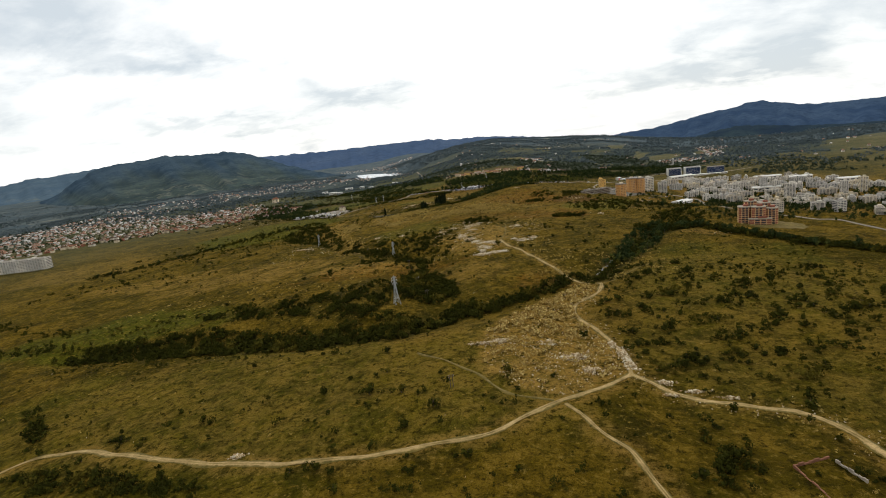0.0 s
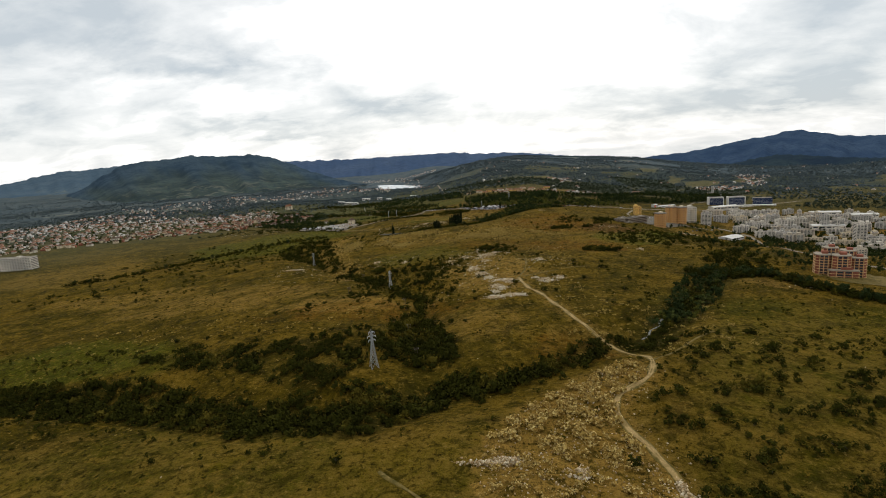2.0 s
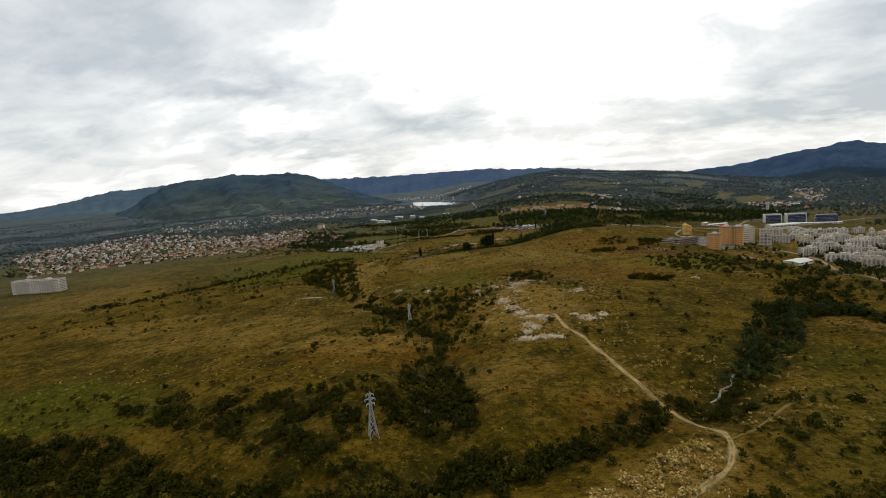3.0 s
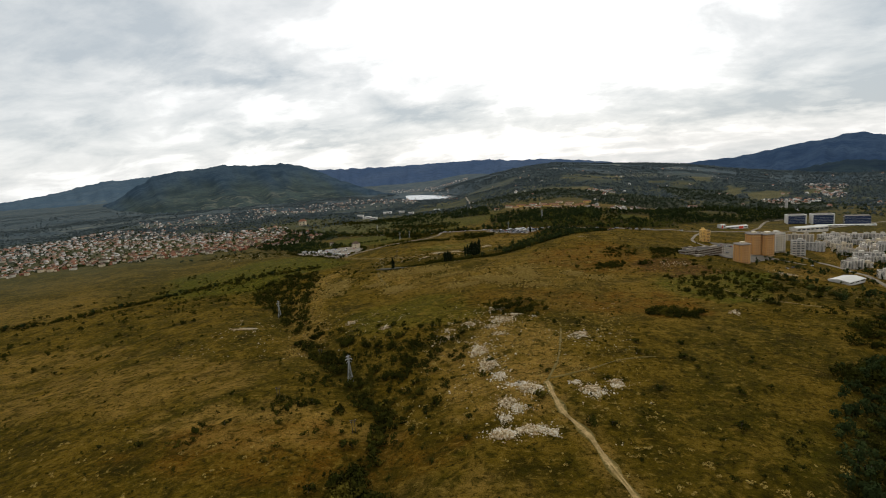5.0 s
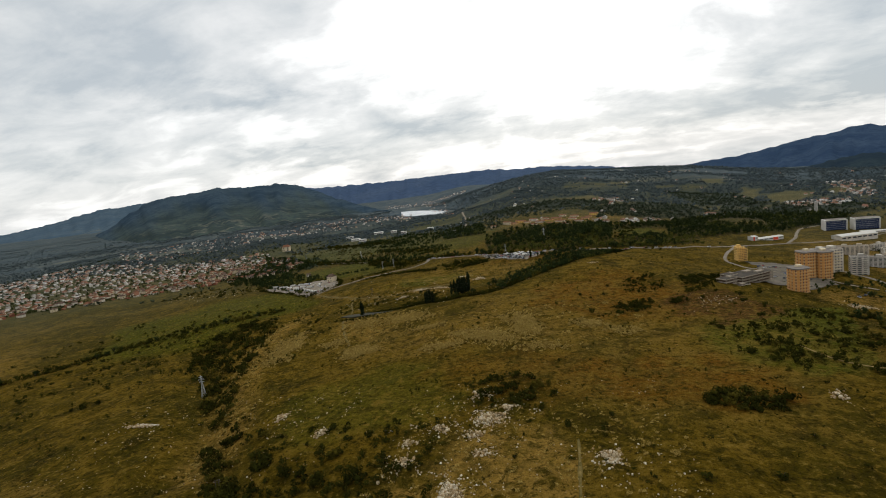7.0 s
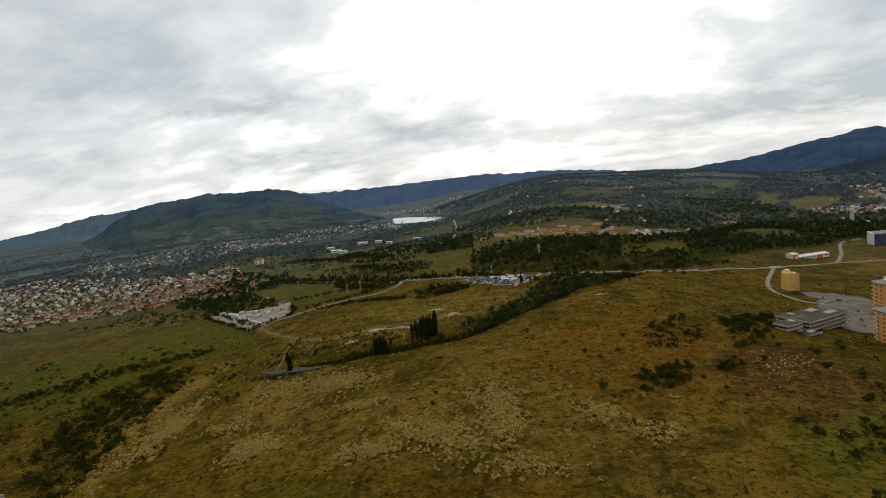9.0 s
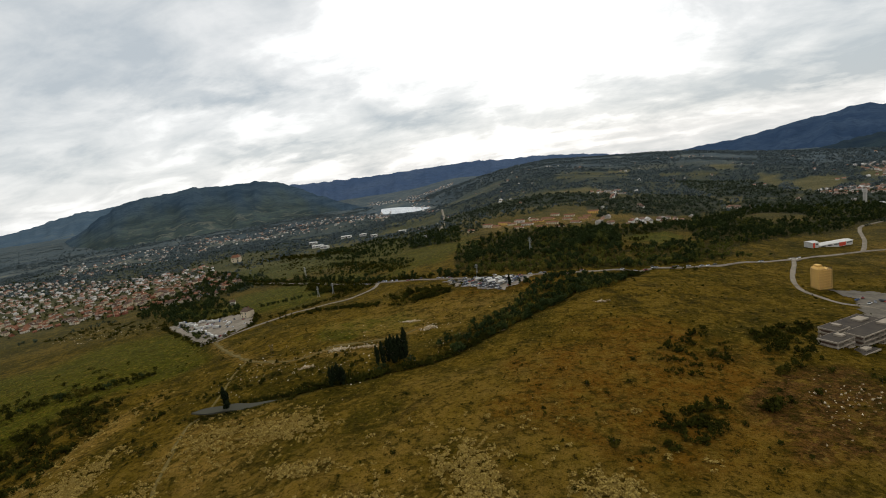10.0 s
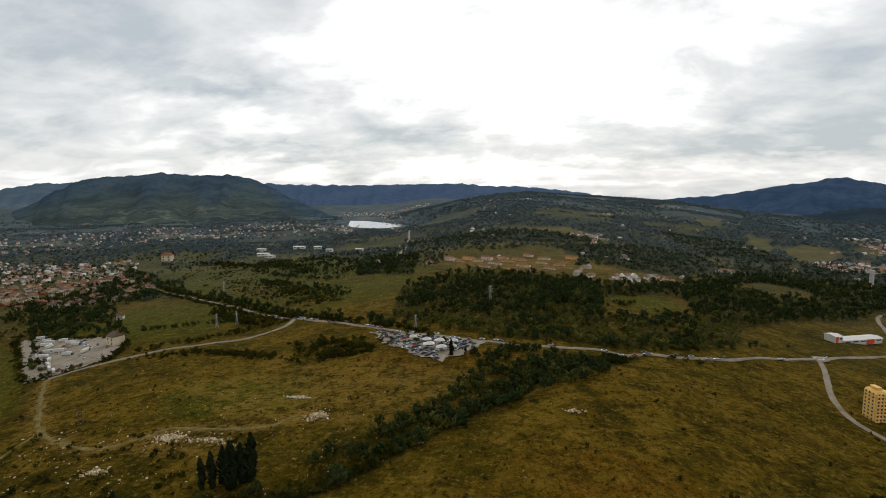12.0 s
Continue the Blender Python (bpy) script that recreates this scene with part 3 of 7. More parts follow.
def build_ground():
    xs, ys = spread_axis(-190, 140, 2.2, -5200, 5200, 1.075), spread_axis(50, 560, 2.4, -250, 4950, 1.035)
    gx, gy = np.meshgrid(xs, ys)
    z = ground_z(gx, gy)
    nx, ny = len(xs), len(ys)
    i = (np.arange(ny - 1)[:, None] * nx + np.arange(nx - 1)[None]).ravel()
    faces = np.stack([i, i + 1, i + nx + 1, i + nx], 1)
    r, az = np.hypot(gx, gy - 250), np.degrees(np.arctan2(gx, gy - 250))
    dry = np.maximum.reduce([
        smooth(dist_line(gx, gy, RUBBLE_FIELD + RUBBLE_FIELD[:1]), 5, 0), inside(gx, gy, RUBBLE_FIELD) * 1.0,
        0.6 * blot(gx, gy, -232, 312, 52, 22), 0.65 * blot(gx, gy, -150, 278, 60, 26), 0.9 * blot(gx, gy, -76, 246, 34, 14), 0.9 * blot(gx, gy, -18, 285, 22, 34),
        0.9 * smooth(dist_line(gx, gy, EDGE_WEST), 12, 3), 0.45 * blot(gx, gy, -60, 395, 40, 24), 0.45 * blot(gx, gy, -10, 392, 26, 20),
        0.35 * blot(gx, gy, 0, 430, 60, 40), 0.5 * blot(gx, gy, 20, 200, 22, 12), 0.7 * blot(gx, gy, -90, 420, 22, 20), 0.5 * blot(gx, gy, -20, 215, 18, 16),
        np.maximum.reduce([inside(gx, gy, f) * 1.0 for f in TAN_FIELDS]), 0.5 * blot(gx, gy, 422.1, 762.1, 90, 90),
        0.3 * blot(gx, gy, 22, 385, 62, 70), 0.3 * blot(gx, gy, -60, 120, 90, 36), 0.28 * blot(gx, gy, 75, 160, 60, 70), 0.5 * blot(gx, gy, -60, 520, 50, 26), 0.5 * blot(gx, gy, -360, 410, 60, 60), 0.5 * blot(gx, gy, 123.9, 1321.6, 120, 30)])
    russet = np.maximum.reduce([blot(gx, gy, 18.1, 440.5, 40, 42), 0.9 * blot(gx, gy, 22, 346, 30, 20), 0.7 * blot(gx, gy, -60, 235, 40, 14),
                                0.6 * blot(gx, gy, -30, 545, 30, 14), 0.7 * blot(gx, gy, 12, 196, 14, 10), 0.5 * blot(gx, gy, -20, 350, 30, 20)])
    lush = np.maximum.reduce([np.maximum(inside(gx, gy, [(38, 381), (61, 409), (85, 430), (104, 440), (90, 395), (78, 362), (58, 348), (45, 358)]) * 1.0, 0.8 * blot(gx, gy, 58, 378, 21, 27)), 0.8 * blot(gx, gy, -175, 200, 60, 26), 0.8 * blot(gx, gy, -240, 500, 70, 80), 0.35 * blot(gx, gy, -75, 112, 90, 40), 0.25 * blot(gx, gy, 70, 140, 46, 60),
                              0.4 * blot(gx, gy, 85, 190, 50, 60), 0.8 * blot(gx, gy, -85, 512, 26, 16), 0.9 * blot(gx, gy, -190, 628, 60, 50), 0.8 * blot(gx, gy, -230, 790, 130, 90), 0.7 * blot(gx, gy, -100, 690, 30, 80),
                              0.9 * blot(gx, gy, 52.3, 654.3, 20, 26), 0.6 * blot(gx, gy, -130, 720, 60, 70), 0.5 * blot(gx, gy, -60, 340, 30, 30)])
    forest = np.maximum.reduce([inside(gx, gy, f) * 1.0 for f in FOREST_DARK])
    strips = smooth(waves(gx * 0.35, gy, 120, 51) + 0.4 * waves(gx, gy, 60, 52), -0.7, 0.2)
    forest = np.maximum(forest, smooth(az, 20, 24) * smooth(r, 900, 1100) * (1 - dry) * (gy > 250))
    wood = np.maximum(smooth(r, 620, 900) * smooth(waves(gx, gy, 170, 21) + 0.6 * waves(gx, gy, 60, 22) + 0.7 * (az > -9), -0.6, 0.5), 0.5 * smooth(r, 2200, 2900))
    wood = np.maximum(wood, 0.8 * smooth(az, -17, -12) * smooth(r, 640, 820) * smooth(waves(gx * 0.5, gy, 70, 53), -1.1, -0.2) * (gy > 250))
    wood = np.maximum.reduce([wood * (1 - dry), forest, 0.9 * strips * (az < -16) * smooth(r, 850, 950), 0.8 * inside(gx, gy, WOOD_BELT) * (1 - np.maximum.reduce([inside(gx, gy, f) * 1.0 for f in WOOD_GAPS])), 0.6 * inside(gx, gy, THICKET_SOUTH), 0.3 * inside(gx, gy, THICKET_MIDDLE), 0.3 * smooth(dist_line(gx, gy, GULLY_WEST), 8, 2),
                              0.9 * smooth(dist_line(gx, gy, GULLY_EAST), 10, 3), 0.8 * smooth(dist_line(gx, gy, DITCH), 6, 1)])
    wood = np.maximum(wood, 0.85 * smooth(r, 1400, 1500) * smooth(az, -4, -9) * smooth(waves(gx * 0.6, gy, 130, 54), -1.0, -0.3) * (gy > 250))
    bare = np.maximum.reduce([0.75 * inside(gx, gy, [(150, 445), (165, 545), (195, 625), (310, 610), (345, 490), (300, 370), (200, 330), (160, 400)])] + [0.7 * smooth(dist_line(gx, gy, t), 4.5, 0.5) for t in (TRACK_MAIN, TRACK_NORTH, TRACK_EAST, TRACK_SOUTH, TRACK_YARD)]
                             + [0.45 * inside(gx, gy, RUBBLE_FIELD), 0.8 * blot(gx, gy, -10, 752, 60, 28), 0.5 * blot(gx, gy, 64.2, 749.3, 40, 16),
                                0.6 * blot(gx, gy, -8, 268, 9, 16), 0.6 * blot(gx, gy, 105, 275, 24, 14), 0.6 * blot(gx, gy, 121.9, 456.4, 22, 16),
                                0.6 * blot(gx, gy, 209.1, 595.9, 60, 60), 0.5 * blot(gx, gy, -84, 482, 20, 6)])
    # two masks that grow with distance set how much painted haze the ground takes
    me = mesh_from("ground", np.stack([gx, gy, z], -1).reshape(-1, 3), faces, GRASS, dict(dry=dry, russet=russet, lush=lush, wood=wood, bare=bare, far=smooth(r, 270, 850), soil=np.clip(1.5 * blot(gx, gy, 54, 427, 20, 26), 0, 1), far_haze=smooth(r, 900, 1250) * smooth(az, -22, -17) * (gy > 250) * (1 - 0.8 * dry) + 0.85 * smooth(r, 760, 1250) * smooth(az, -17, -21) * (gy > 250)), True)
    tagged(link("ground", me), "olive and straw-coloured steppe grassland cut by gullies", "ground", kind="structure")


build_ground()


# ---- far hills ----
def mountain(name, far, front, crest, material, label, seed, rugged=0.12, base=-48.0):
    """A hill range: its crest goes by headings and rises as seen from the middle of the flight, with spurs and ravines below it."""
    az, el = np.array([c[0] for c in crest], float), np.array([c[1] for c in crest], float)
    dist = np.array([c[2] if len(c) > 2 else far for c in crest], float)
    nu, nv = 220, 40
    u = np.linspace(az[0], az[-1], nu)
    rise = np.interp(u, az, el)
    kern = np.hanning(9)
    rise = np.convolve(np.pad(rise, 4, mode="edge"), kern / kern.sum(), "valid")
    rise = rise + 0.05 * waves(u * 10, u * 0, 13, seed) + 0.025 * waves(u * 10, u * 0, 4, seed + 1)
    v = np.linspace(0, 1.5, nv)
    uu, vv = np.meshgrid(u, v)
    away = np.interp(uu, az, dist)
    top = np.maximum(58 + away * np.tan(np.radians(np.interp(uu, u, rise))), base + 18.0)
    near = np.minimum(front * far, 0.93 * away)
    rr = near + (away - near) * vv
    shape = np.where(vv <= 1, vv ** 1.15, 1 - (vv - 1) * 1.2)
    spur = waves(uu * 10, vv * 30, 42, seed + 2) * 0.65 + waves(uu * 10, vv * 30, 17, seed + 3) * 0.35
    z = base + (top - base) * np.clip(shape + rugged * spur * np.clip(vv * (1 - vv) * 4, 0, 1), 0, 1.05)
    a = np.radians(uu)
    verts = np.stack([rr * np.sin(a), 250 + rr * np.cos(a), z], -1).reshape(-1, 3)
    i = (np.arange(nv - 1)[:, None] * nu + np.arange(nu - 1)[None]).ravel()
    faces = np.stack([i, i + 1, i + nu + 1, i + nu], 1)
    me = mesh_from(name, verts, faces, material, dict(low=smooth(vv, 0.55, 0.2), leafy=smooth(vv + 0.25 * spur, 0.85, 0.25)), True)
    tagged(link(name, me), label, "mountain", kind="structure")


mountain("backdrop_ridge_west", 4300, 0.66, [(-75, -1.5), (-60, -1.2), (-54, -0.75), (-51, -0.45), (-48.6, 0.05), (-46.4, 0.50), (-45.3, 0.36), (-43, 0.62), (-41, 0.72), (-38, 0.5), (-33, -0.4)], HILL_LEFT, "far hill ridge coloured pale blue as haze", 31, 0.09)
mountain("backdrop_ridge_middle", 3600, 0.62, [(-31, -0.2), (-28, 0.25), (-26, 0.05), (-18.5, -0.10), (-13.5, -0.06), (-8.2, -0.08), (-5.5, -0.35), (-2.5, -0.40), (3, -1.0), (9, -1.9)], HILL_FAR, "long wooded ridge behind a lake valley, coloured blue as haze", 32, 0.08, -240.0)
mountain("backdrop_mountain_east", 4000, 0.50, [(7, -2.6), (10.5, -2.0), (12.6, -1.72), (16, -1.50), (19, -1.0), (21.0, -0.60), (22.3, -0.42), (23.0, -0.46), (24.2, -0.1), (25.3, 0.12), (26.6, -0.22), (29, -0.75), (33, -0.9), (40, -0.7), (50, -1.2), (62, -2.0)], HILL_HAZE_BLUE, "mountain massif under cloud, coloured dark haze blue", 33, 0.12, -240.0)
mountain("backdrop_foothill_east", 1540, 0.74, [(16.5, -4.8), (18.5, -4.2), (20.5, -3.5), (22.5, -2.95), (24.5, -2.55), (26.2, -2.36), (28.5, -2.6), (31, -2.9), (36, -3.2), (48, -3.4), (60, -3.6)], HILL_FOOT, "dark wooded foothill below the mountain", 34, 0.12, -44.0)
mountain("backdrop_hill_west", 2600, 0.50, [(-50, -2.8), (-48, -2.1), (-46.2, -1.2), (-44.6, -0.2), (-43.2, 0.5), (-41.8, 0.88), (-40.6, 0.94), (-38.5, 1.05), (-36.6, 1.30), (-35, 1.10), (-33.2, 1.02), (-30.6, 1.04), (-29.2, 0.75), (-27.6, 0.15, 2500), (-25.3, -1.1, 2150), (-22, -2.55, 1700), (-19.3, -3.45, 1380)], HILL_NEAR, "dark green wooded hill with clearings, blue haze in its colour", 35, 0.075)


# ---- tracks and roads ----
def spline(pts, step):
    """Evenly spaced places along a smooth curve through the points."""
    p = np.array(pts, float)
    p = np.vstack([2 * p[0] - p[1], p, 2 * p[-1] - p[-2]])
    out = []
    for k in range(1, len(p) - 2):
        t = np.linspace(0, 1, max(2, int(np.linalg.norm(p[k + 1] - p[k]) / step) + 1), endpoint=False)[:, None]
        a, b, c, d = p[k - 1], p[k], p[k + 1], p[k + 2]
        out.append(0.5 * (2 * b + (c - a) * t + (2 * a - 5 * b + 4 * c - d) * t ** 2 + (3 * b - a - 3 * c + d) * t ** 3))
    return np.vstack(out + [p[-2:-1]])


def strip(name, pts, width, material, label, category="track", lift=0.14, ragged=0.25, step=1.3, offset=0.0, seed=1):
    c = spline(pts, step)
    d = np.gradient(c, axis=0)
    d /= np.linalg.norm(d, axis=1)[:, None] + 1e-9
    side = np.stack([d[:, 1], -d[:, 0]], 1)
    s = np.r_[0, np.cumsum(np.linalg.norm(np.diff(c, axis=0), axis=1))]
    cols = []
    for k in (-1.0, -0.5, 0.0, 0.5, 1.0):
        w = k * width / 2 * (1 + ragged * waves(s, s * 0 + k * 40, 9, seed) * (abs(k) > 0.7))
        q = c + side * (w + offset)[:, None] if np.ndim(w) else c + side * (w + offset)
        z = ground_z(q[:, 0], q[:, 1]) + lift * (1 if abs(k) < 0.7 else 0.25)
        cols.append(np.c_[q, z])
    verts = np.stack(cols, 1).reshape(-1, 3)
    n = len(c)
    i = (np.arange(n - 1)[:, None] * 5 + np.arange(4)[None]).ravel()
    me = mesh_from(name, verts, np.stack([i, i + 1, i + 6, i + 5], 1), material, dict(across=np.tile((-1.0, -0.5, 0.0, 0.5, 1.0), n)), True)
    return tagged(link(name, me), label, category, kind="structure")


strip("dirt_track", TRACK_MAIN, 1.7, TRACK, "pale rutted dirt track through rough grass", ragged=0.4, seed=2)
strip("dirt_track", TRACK_NORTH, 1.75, TRACK, "pale winding dirt track past rubble heaps", ragged=0.4, seed=3)
strip("dirt_track", TRACK_NORTH_END, 0.8, TRACK_FAINT, "faint path fading into grass", ragged=0.5, seed=13)
strip("dirt_track", TRACK_EAST, 1.9, TRACK, "wide pale dirt track edged with dumped rubble", ragged=0.4, seed=4)
strip("dirt_track", TRACK_SOUTH, 1.1, TRACK, "narrow pale dirt track in grass", ragged=0.4, seed=5)
strip("dirt_track", TRACK_WEST, 0.8, TRACK_FAINT, "faint double wheel track in grass", ragged=0.4, seed=6)
strip("dirt_track", TRACK_SPUR, 0.8, TRACK_FAINT, "faint dirt spur beside a gully", ragged=0.4, seed=7)
strip("dirt_track", TRACK_BRANCH, 0.7, TRACK_FAINT, "faint trodden path among rubble", ragged=0.4, seed=8)
strip("dirt_track", TRACK_FIELD, 0.8, TRACK, "short pale footpath across a green field", ragged=0.4, seed=9)
strip("dirt_track", TRACK_YARD, 1.8, TRACK_FAINT, "worn dirt track leading to a vehicle yard", ragged=0.5, seed=10)
strip("dirt_track", TRACK_POND, 1.0, TRACK_FAINT, "faint trodden path past a pond", ragged=0.5, seed=14)
strip("road", ROAD_MAIN, 2.1, ASPHALT, "pale worn asphalt main road", "road", 0.35, 0.14, 3.0)
strip("road", ROAD_SIDE, 2.4, ASPHALT, "pale asphalt side road lined with hedges", "road", 0.3, 0.2, 2.0)
strip("road", ROAD_TOWER, 1.9, ASPHALT, "pale access road to apartment buildings", "road", 0.25, 0.1, 2.0)
strip("road", ROAD_LOOP, 2.2, ASPHALT, "pale slip road beside a shop", "road", 0.4, 0.05, 3.0)
strip("road", ROAD_TOWN, 3.0, ASPHALT, "pale town road past apartment blocks", "road", 0.3, 0.1, 2.0)
strip("road", ROAD_LAKE, 3.0, ASPHALT, "distant pale road running to a lake", "road", 0.8, 0.05, 8.0)


def flat_patch(name, poly, material, label, category, lift=0.2, cell=2.0, rough=0.0):
    """A piece of ground cover with an uneven edge."""
    p = np.array(poly, float)
    lo, hi = p.min(0), p.max(0)
    xs, ys = np.arange(lo[0], hi[0] + cell, cell), np.arange(lo[1], hi[1] + cell, cell)
    gx, gy = np.meshgrid(xs, ys)
    keep = inside(gx + 0.5 * cell + rough * waves(gx, gy, 6, 3), gy + 0.5 * cell + rough * waves(gx, gy, 7, 4), poly)[:-1, :-1]
    nx = len(xs)
    i = (np.arange(len(ys) - 1)[:, None] * nx + np.arange(nx - 1)[None])[keep]
    faces = np.stack([i, i + 1, i + nx + 1, i + nx], 1)
    used, inv = np.unique(faces, return_inverse=True)
    verts = np.stack([gx, gy, ground_z(gx, gy) + lift], -1).reshape(-1, 3)[used]
    return tagged(link(name, mesh_from(name, verts, inv.reshape(-1, 4), material, None, True)), label, category, kind="structure")


def water(name, poly, z, material, label):
    bm = bmesh.new()
    poly = spline(poly + poly[:1], 2.5)[:-1]
    f = bm.faces.new([bm.verts.new((x, y, z)) for x, y in poly])
    if f.normal.z < 0:
        f.normal_flip()
    r = bmesh.ops.extrude_face_region(bm, geom=[f])
    for v in r["geom"]:
        if isinstance(v, bmesh.types.BMVert):
            v.co.z -= 0.4
    bmesh.ops.recalc_face_normals(bm, faces=bm.faces)
    tagged(link(name, bm_mesh(name, bm, material)), label, "water", kind="structure")


water("water", [(-115, 440), (-112, 443.0), (-107, 444.2), (-103, 445.6), (-98, 445.2), (-92, 446.6), (-87, 447.2), (-82, 449.0), (-77, 450.4), (-75.5, 450), (-80, 447.4), (-85, 445.6), (-90, 444.0), (-95, 442.6), (-99, 441.0), (-104, 440.8), (-109, 439.2)], gz(-92, 445.5) + 0.08, WATER, "still pond in a narrow ditch")
strip("stream", [(32.5, 207), (34.8, 208.6), (36.2, 212), (39.4, 214.6), (40.2, 218), (42, 221.5)], 0.55, STREAM, "narrow grey stream between gully bushes", "water", 0.06, 0.3, 0.8, seed=21)


def roundabout(x, y, radius):
    """A ring of asphalt round a grassed island with a pale kerb."""
    z = gz(x, y) + 0.42
    for name, r0, r1, top, mat, label in (("road", radius * 0.5, radius, 0.0, ASPHALT, "asphalt ring of a small roundabout"), ("kerb", radius * 0.42, radius * 0.52, 0.14, PANEL_WHITE, "pale concrete kerb of a roundabout island")):
        bm = bmesh.new()
        rings = [[bm.verts.new((x + q * math.cos(a), y + q * math.sin(a), z + h)) for a in (k / 28 * math.tau for k in range(28))] for q, h in ((r0, -0.3), (r0, top), (r1, top), (r1, -0.3))]
        for lo, hi in zip(rings, rings[1:]):
            for k in range(28):
                bm.faces.new((lo[k], hi[k], hi[(k + 1) % 28], lo[(k + 1) % 28]))
        bmesh.ops.recalc_face_normals(bm, faces=bm.faces)
        tagged(link(name, bm_mesh(name, bm, mat)), label, name, kind="structure")


roundabout(108, 599, 3.4)
water("lake", LAKE_SHORE, -25.6, LAKE, "pale lake reflecting the overcast sky")
flat_patch("pavement", [(-184, 533), (-168, 556), (-188, 584), (-205, 590), (-250, 600), (-256, 594)], GRAVEL, "pale gravel vehicle yard", "yard", 0.3, 0.8, 1.0)
flat_patch("pavement", [(-66, 578), (-50, 556), (-30, 538), (-24, 545), (-16, 560), (-42, 570)], GRAVEL, "pale gravel car market ground", "yard", 0.3, 0.8, 1.0)


flat_patch("pavement", [(121, 286), (128, 298), (142, 304), (150, 296), (152, 284), (144, 277), (130, 279)], TRACK_FAINT, "pale bare ground round a building site", "yard", 0.2, 1.0, 1.6)
flat_patch("pavement", [(97, 536), (99, 525), (91, 500), (88, 480), (92, 474), (104, 470), (122, 486), (126, 510), (119, 532)], PAVING, "pale paved ground between apartment towers", "yard", 0.22, 1.0, 1.0)


# ---- plants ----
def leaf_cloud(seed, count, rx, rz, leaf, base=0.0, column=False, lumps=5, up=0.0):
    """Leaf sprays laid over a few rounded lumps, roughly facing outwards, with gaps between them: triangles in arrays."""
    r = np.random.default_rng(seed)
    cs = r.normal(size=(lumps, 3)) * np.array([0.40, 0.40, 0.30])
    size = r.uniform(0.32, 0.60, lumps)
    if column:
        cs = np.c_[r.normal(size=lumps) * 0.10, r.normal(size=lumps) * 0.10, np.linspace(-0.80, 0.80, lumps)]
        size = np.full(lumps, 0.36)
    k = r.integers(0, lumps, count)
    n = r.normal(size=(count, 3)) + np.array([0, 0, 0.25])
    n /= np.linalg.norm(n, axis=1)[:, None]
    p = cs[k] + n * (size[k] * r.uniform(0.75, 1.12, count))[:, None]
    if column:
        p[:, :2] *= (1.0 - 0.62 * np.clip(np.abs(p[:, 2]), 0, 1.1) ** 2)[:, None] * 1.35
    p = p * np.array([rx, rx, rz]) + np.array([0, 0, base + 0.82 * rz])
    face = n + r.normal(size=(count, 3)) * 0.25 + np.array([0, 0, up])
    face /= np.linalg.norm(face, axis=1)[:, None]
    u = np.cross(face, r.normal(size=(count, 3)))
    u /= np.linalg.norm(u, axis=1)[:, None]
    w = np.cross(face, u)
    big = (leaf * r.uniform(0.8, 2.2, count))[:, None]
    v = np.stack([p + u * big, p - 0.5 * u * big + 0.87 * w * big, p - 0.5 * u * big - 0.87 * w * big], 1).reshape(-1, 3)
    v[:, 2] = np.maximum(v[:, 2], base - 0.02)
    return v, np.arange(count * 3).reshape(-1, 3)


def scattered(name, templates, places, sizes, material, label, category, sink=0.1, flat=None):
    """Many small things joined into one mesh of kind stuff."""
    r = np.random.default_rng(len(places))
    which = r.integers(0, len(templates), len(places))
    z = ground_z(places[:, 0], places[:, 1]) - sink
    vs, fs, off = [], [], 0
    for k, (tv, tf) in enumerate(templates):
        sel = np.where(which == k)[0]
        if not len(sel):
            continue
        a = r.uniform(0, math.tau, len(sel))
        c, s = np.cos(a)[:, None], np.sin(a)[:, None]
        sz = sizes[sel][:, None]
        tall = sz * r.uniform(0.75, 1.3, (len(sel), 1))
        x = (tv[None, :, 0] * c - tv[None, :, 1] * s) * sz + places[sel, 0][:, None]
        y = (tv[None, :, 0] * s + tv[None, :, 1] * c) * sz + places[sel, 1][:, None]
        zz = tv[None, :, 2] * tall + z[sel][:, None]
        vs.append(np.stack([x, y, zz], -1).reshape(-1, 3))
        fs.append((tf[None] + (np.arange(len(sel)) * len(tv))[:, None, None] + off).reshape(-1, tf.shape[1]))
        off += len(sel) * len(tv)
    me = mesh_from(name, np.vstack(vs), np.vstack(fs), material)
    return tagged(link(name, me), label, category, kind="stuff")


def with_trunk(cloud, radius, height):
    """Adds a tapered six-sided trunk to a cloud of leaves, in the same arrays."""
    v, f = cloud
    n = len(v)
    a = np.arange(6) / 6 * math.tau
    low = np.c_[np.cos(a) * radius, np.sin(a) * radius, np.full(6, -0.1)]
    top = np.array([[0, 0, height]])
    tf = np.array([[n + i, n + (i + 1) % 6, n + 6] for i in range(6)])
    return np.vstack([v, low, top]), np.vstack([f, tf])


SHRUBS = [leaf_cloud(100 + k, 80, 0.95, 0.85, 0.135) for k in range(6)]
TREES = [with_trunk(leaf_cloud(120 + k, 130, 0.36, 0.42, 0.05, 0.16), 0.03, 0.6) for k in range(6)]
FAR_TREES = [leaf_cloud(140 + k, 22, 0.50, 0.50, 0.15, 0.02) for k in range(5)]
TUFTS = [leaf_cloud(160 + k, 46, 0.95, 0.62, 0.16, lumps=3, up=0.6) for k in range(5)]


def along(line, count, spread, seed):
    c = spline(line, 1.0)
    r = np.random.default_rng(seed)
    return c[r.integers(0, len(c), count)] + r.normal(size=(count, 2)) * spread


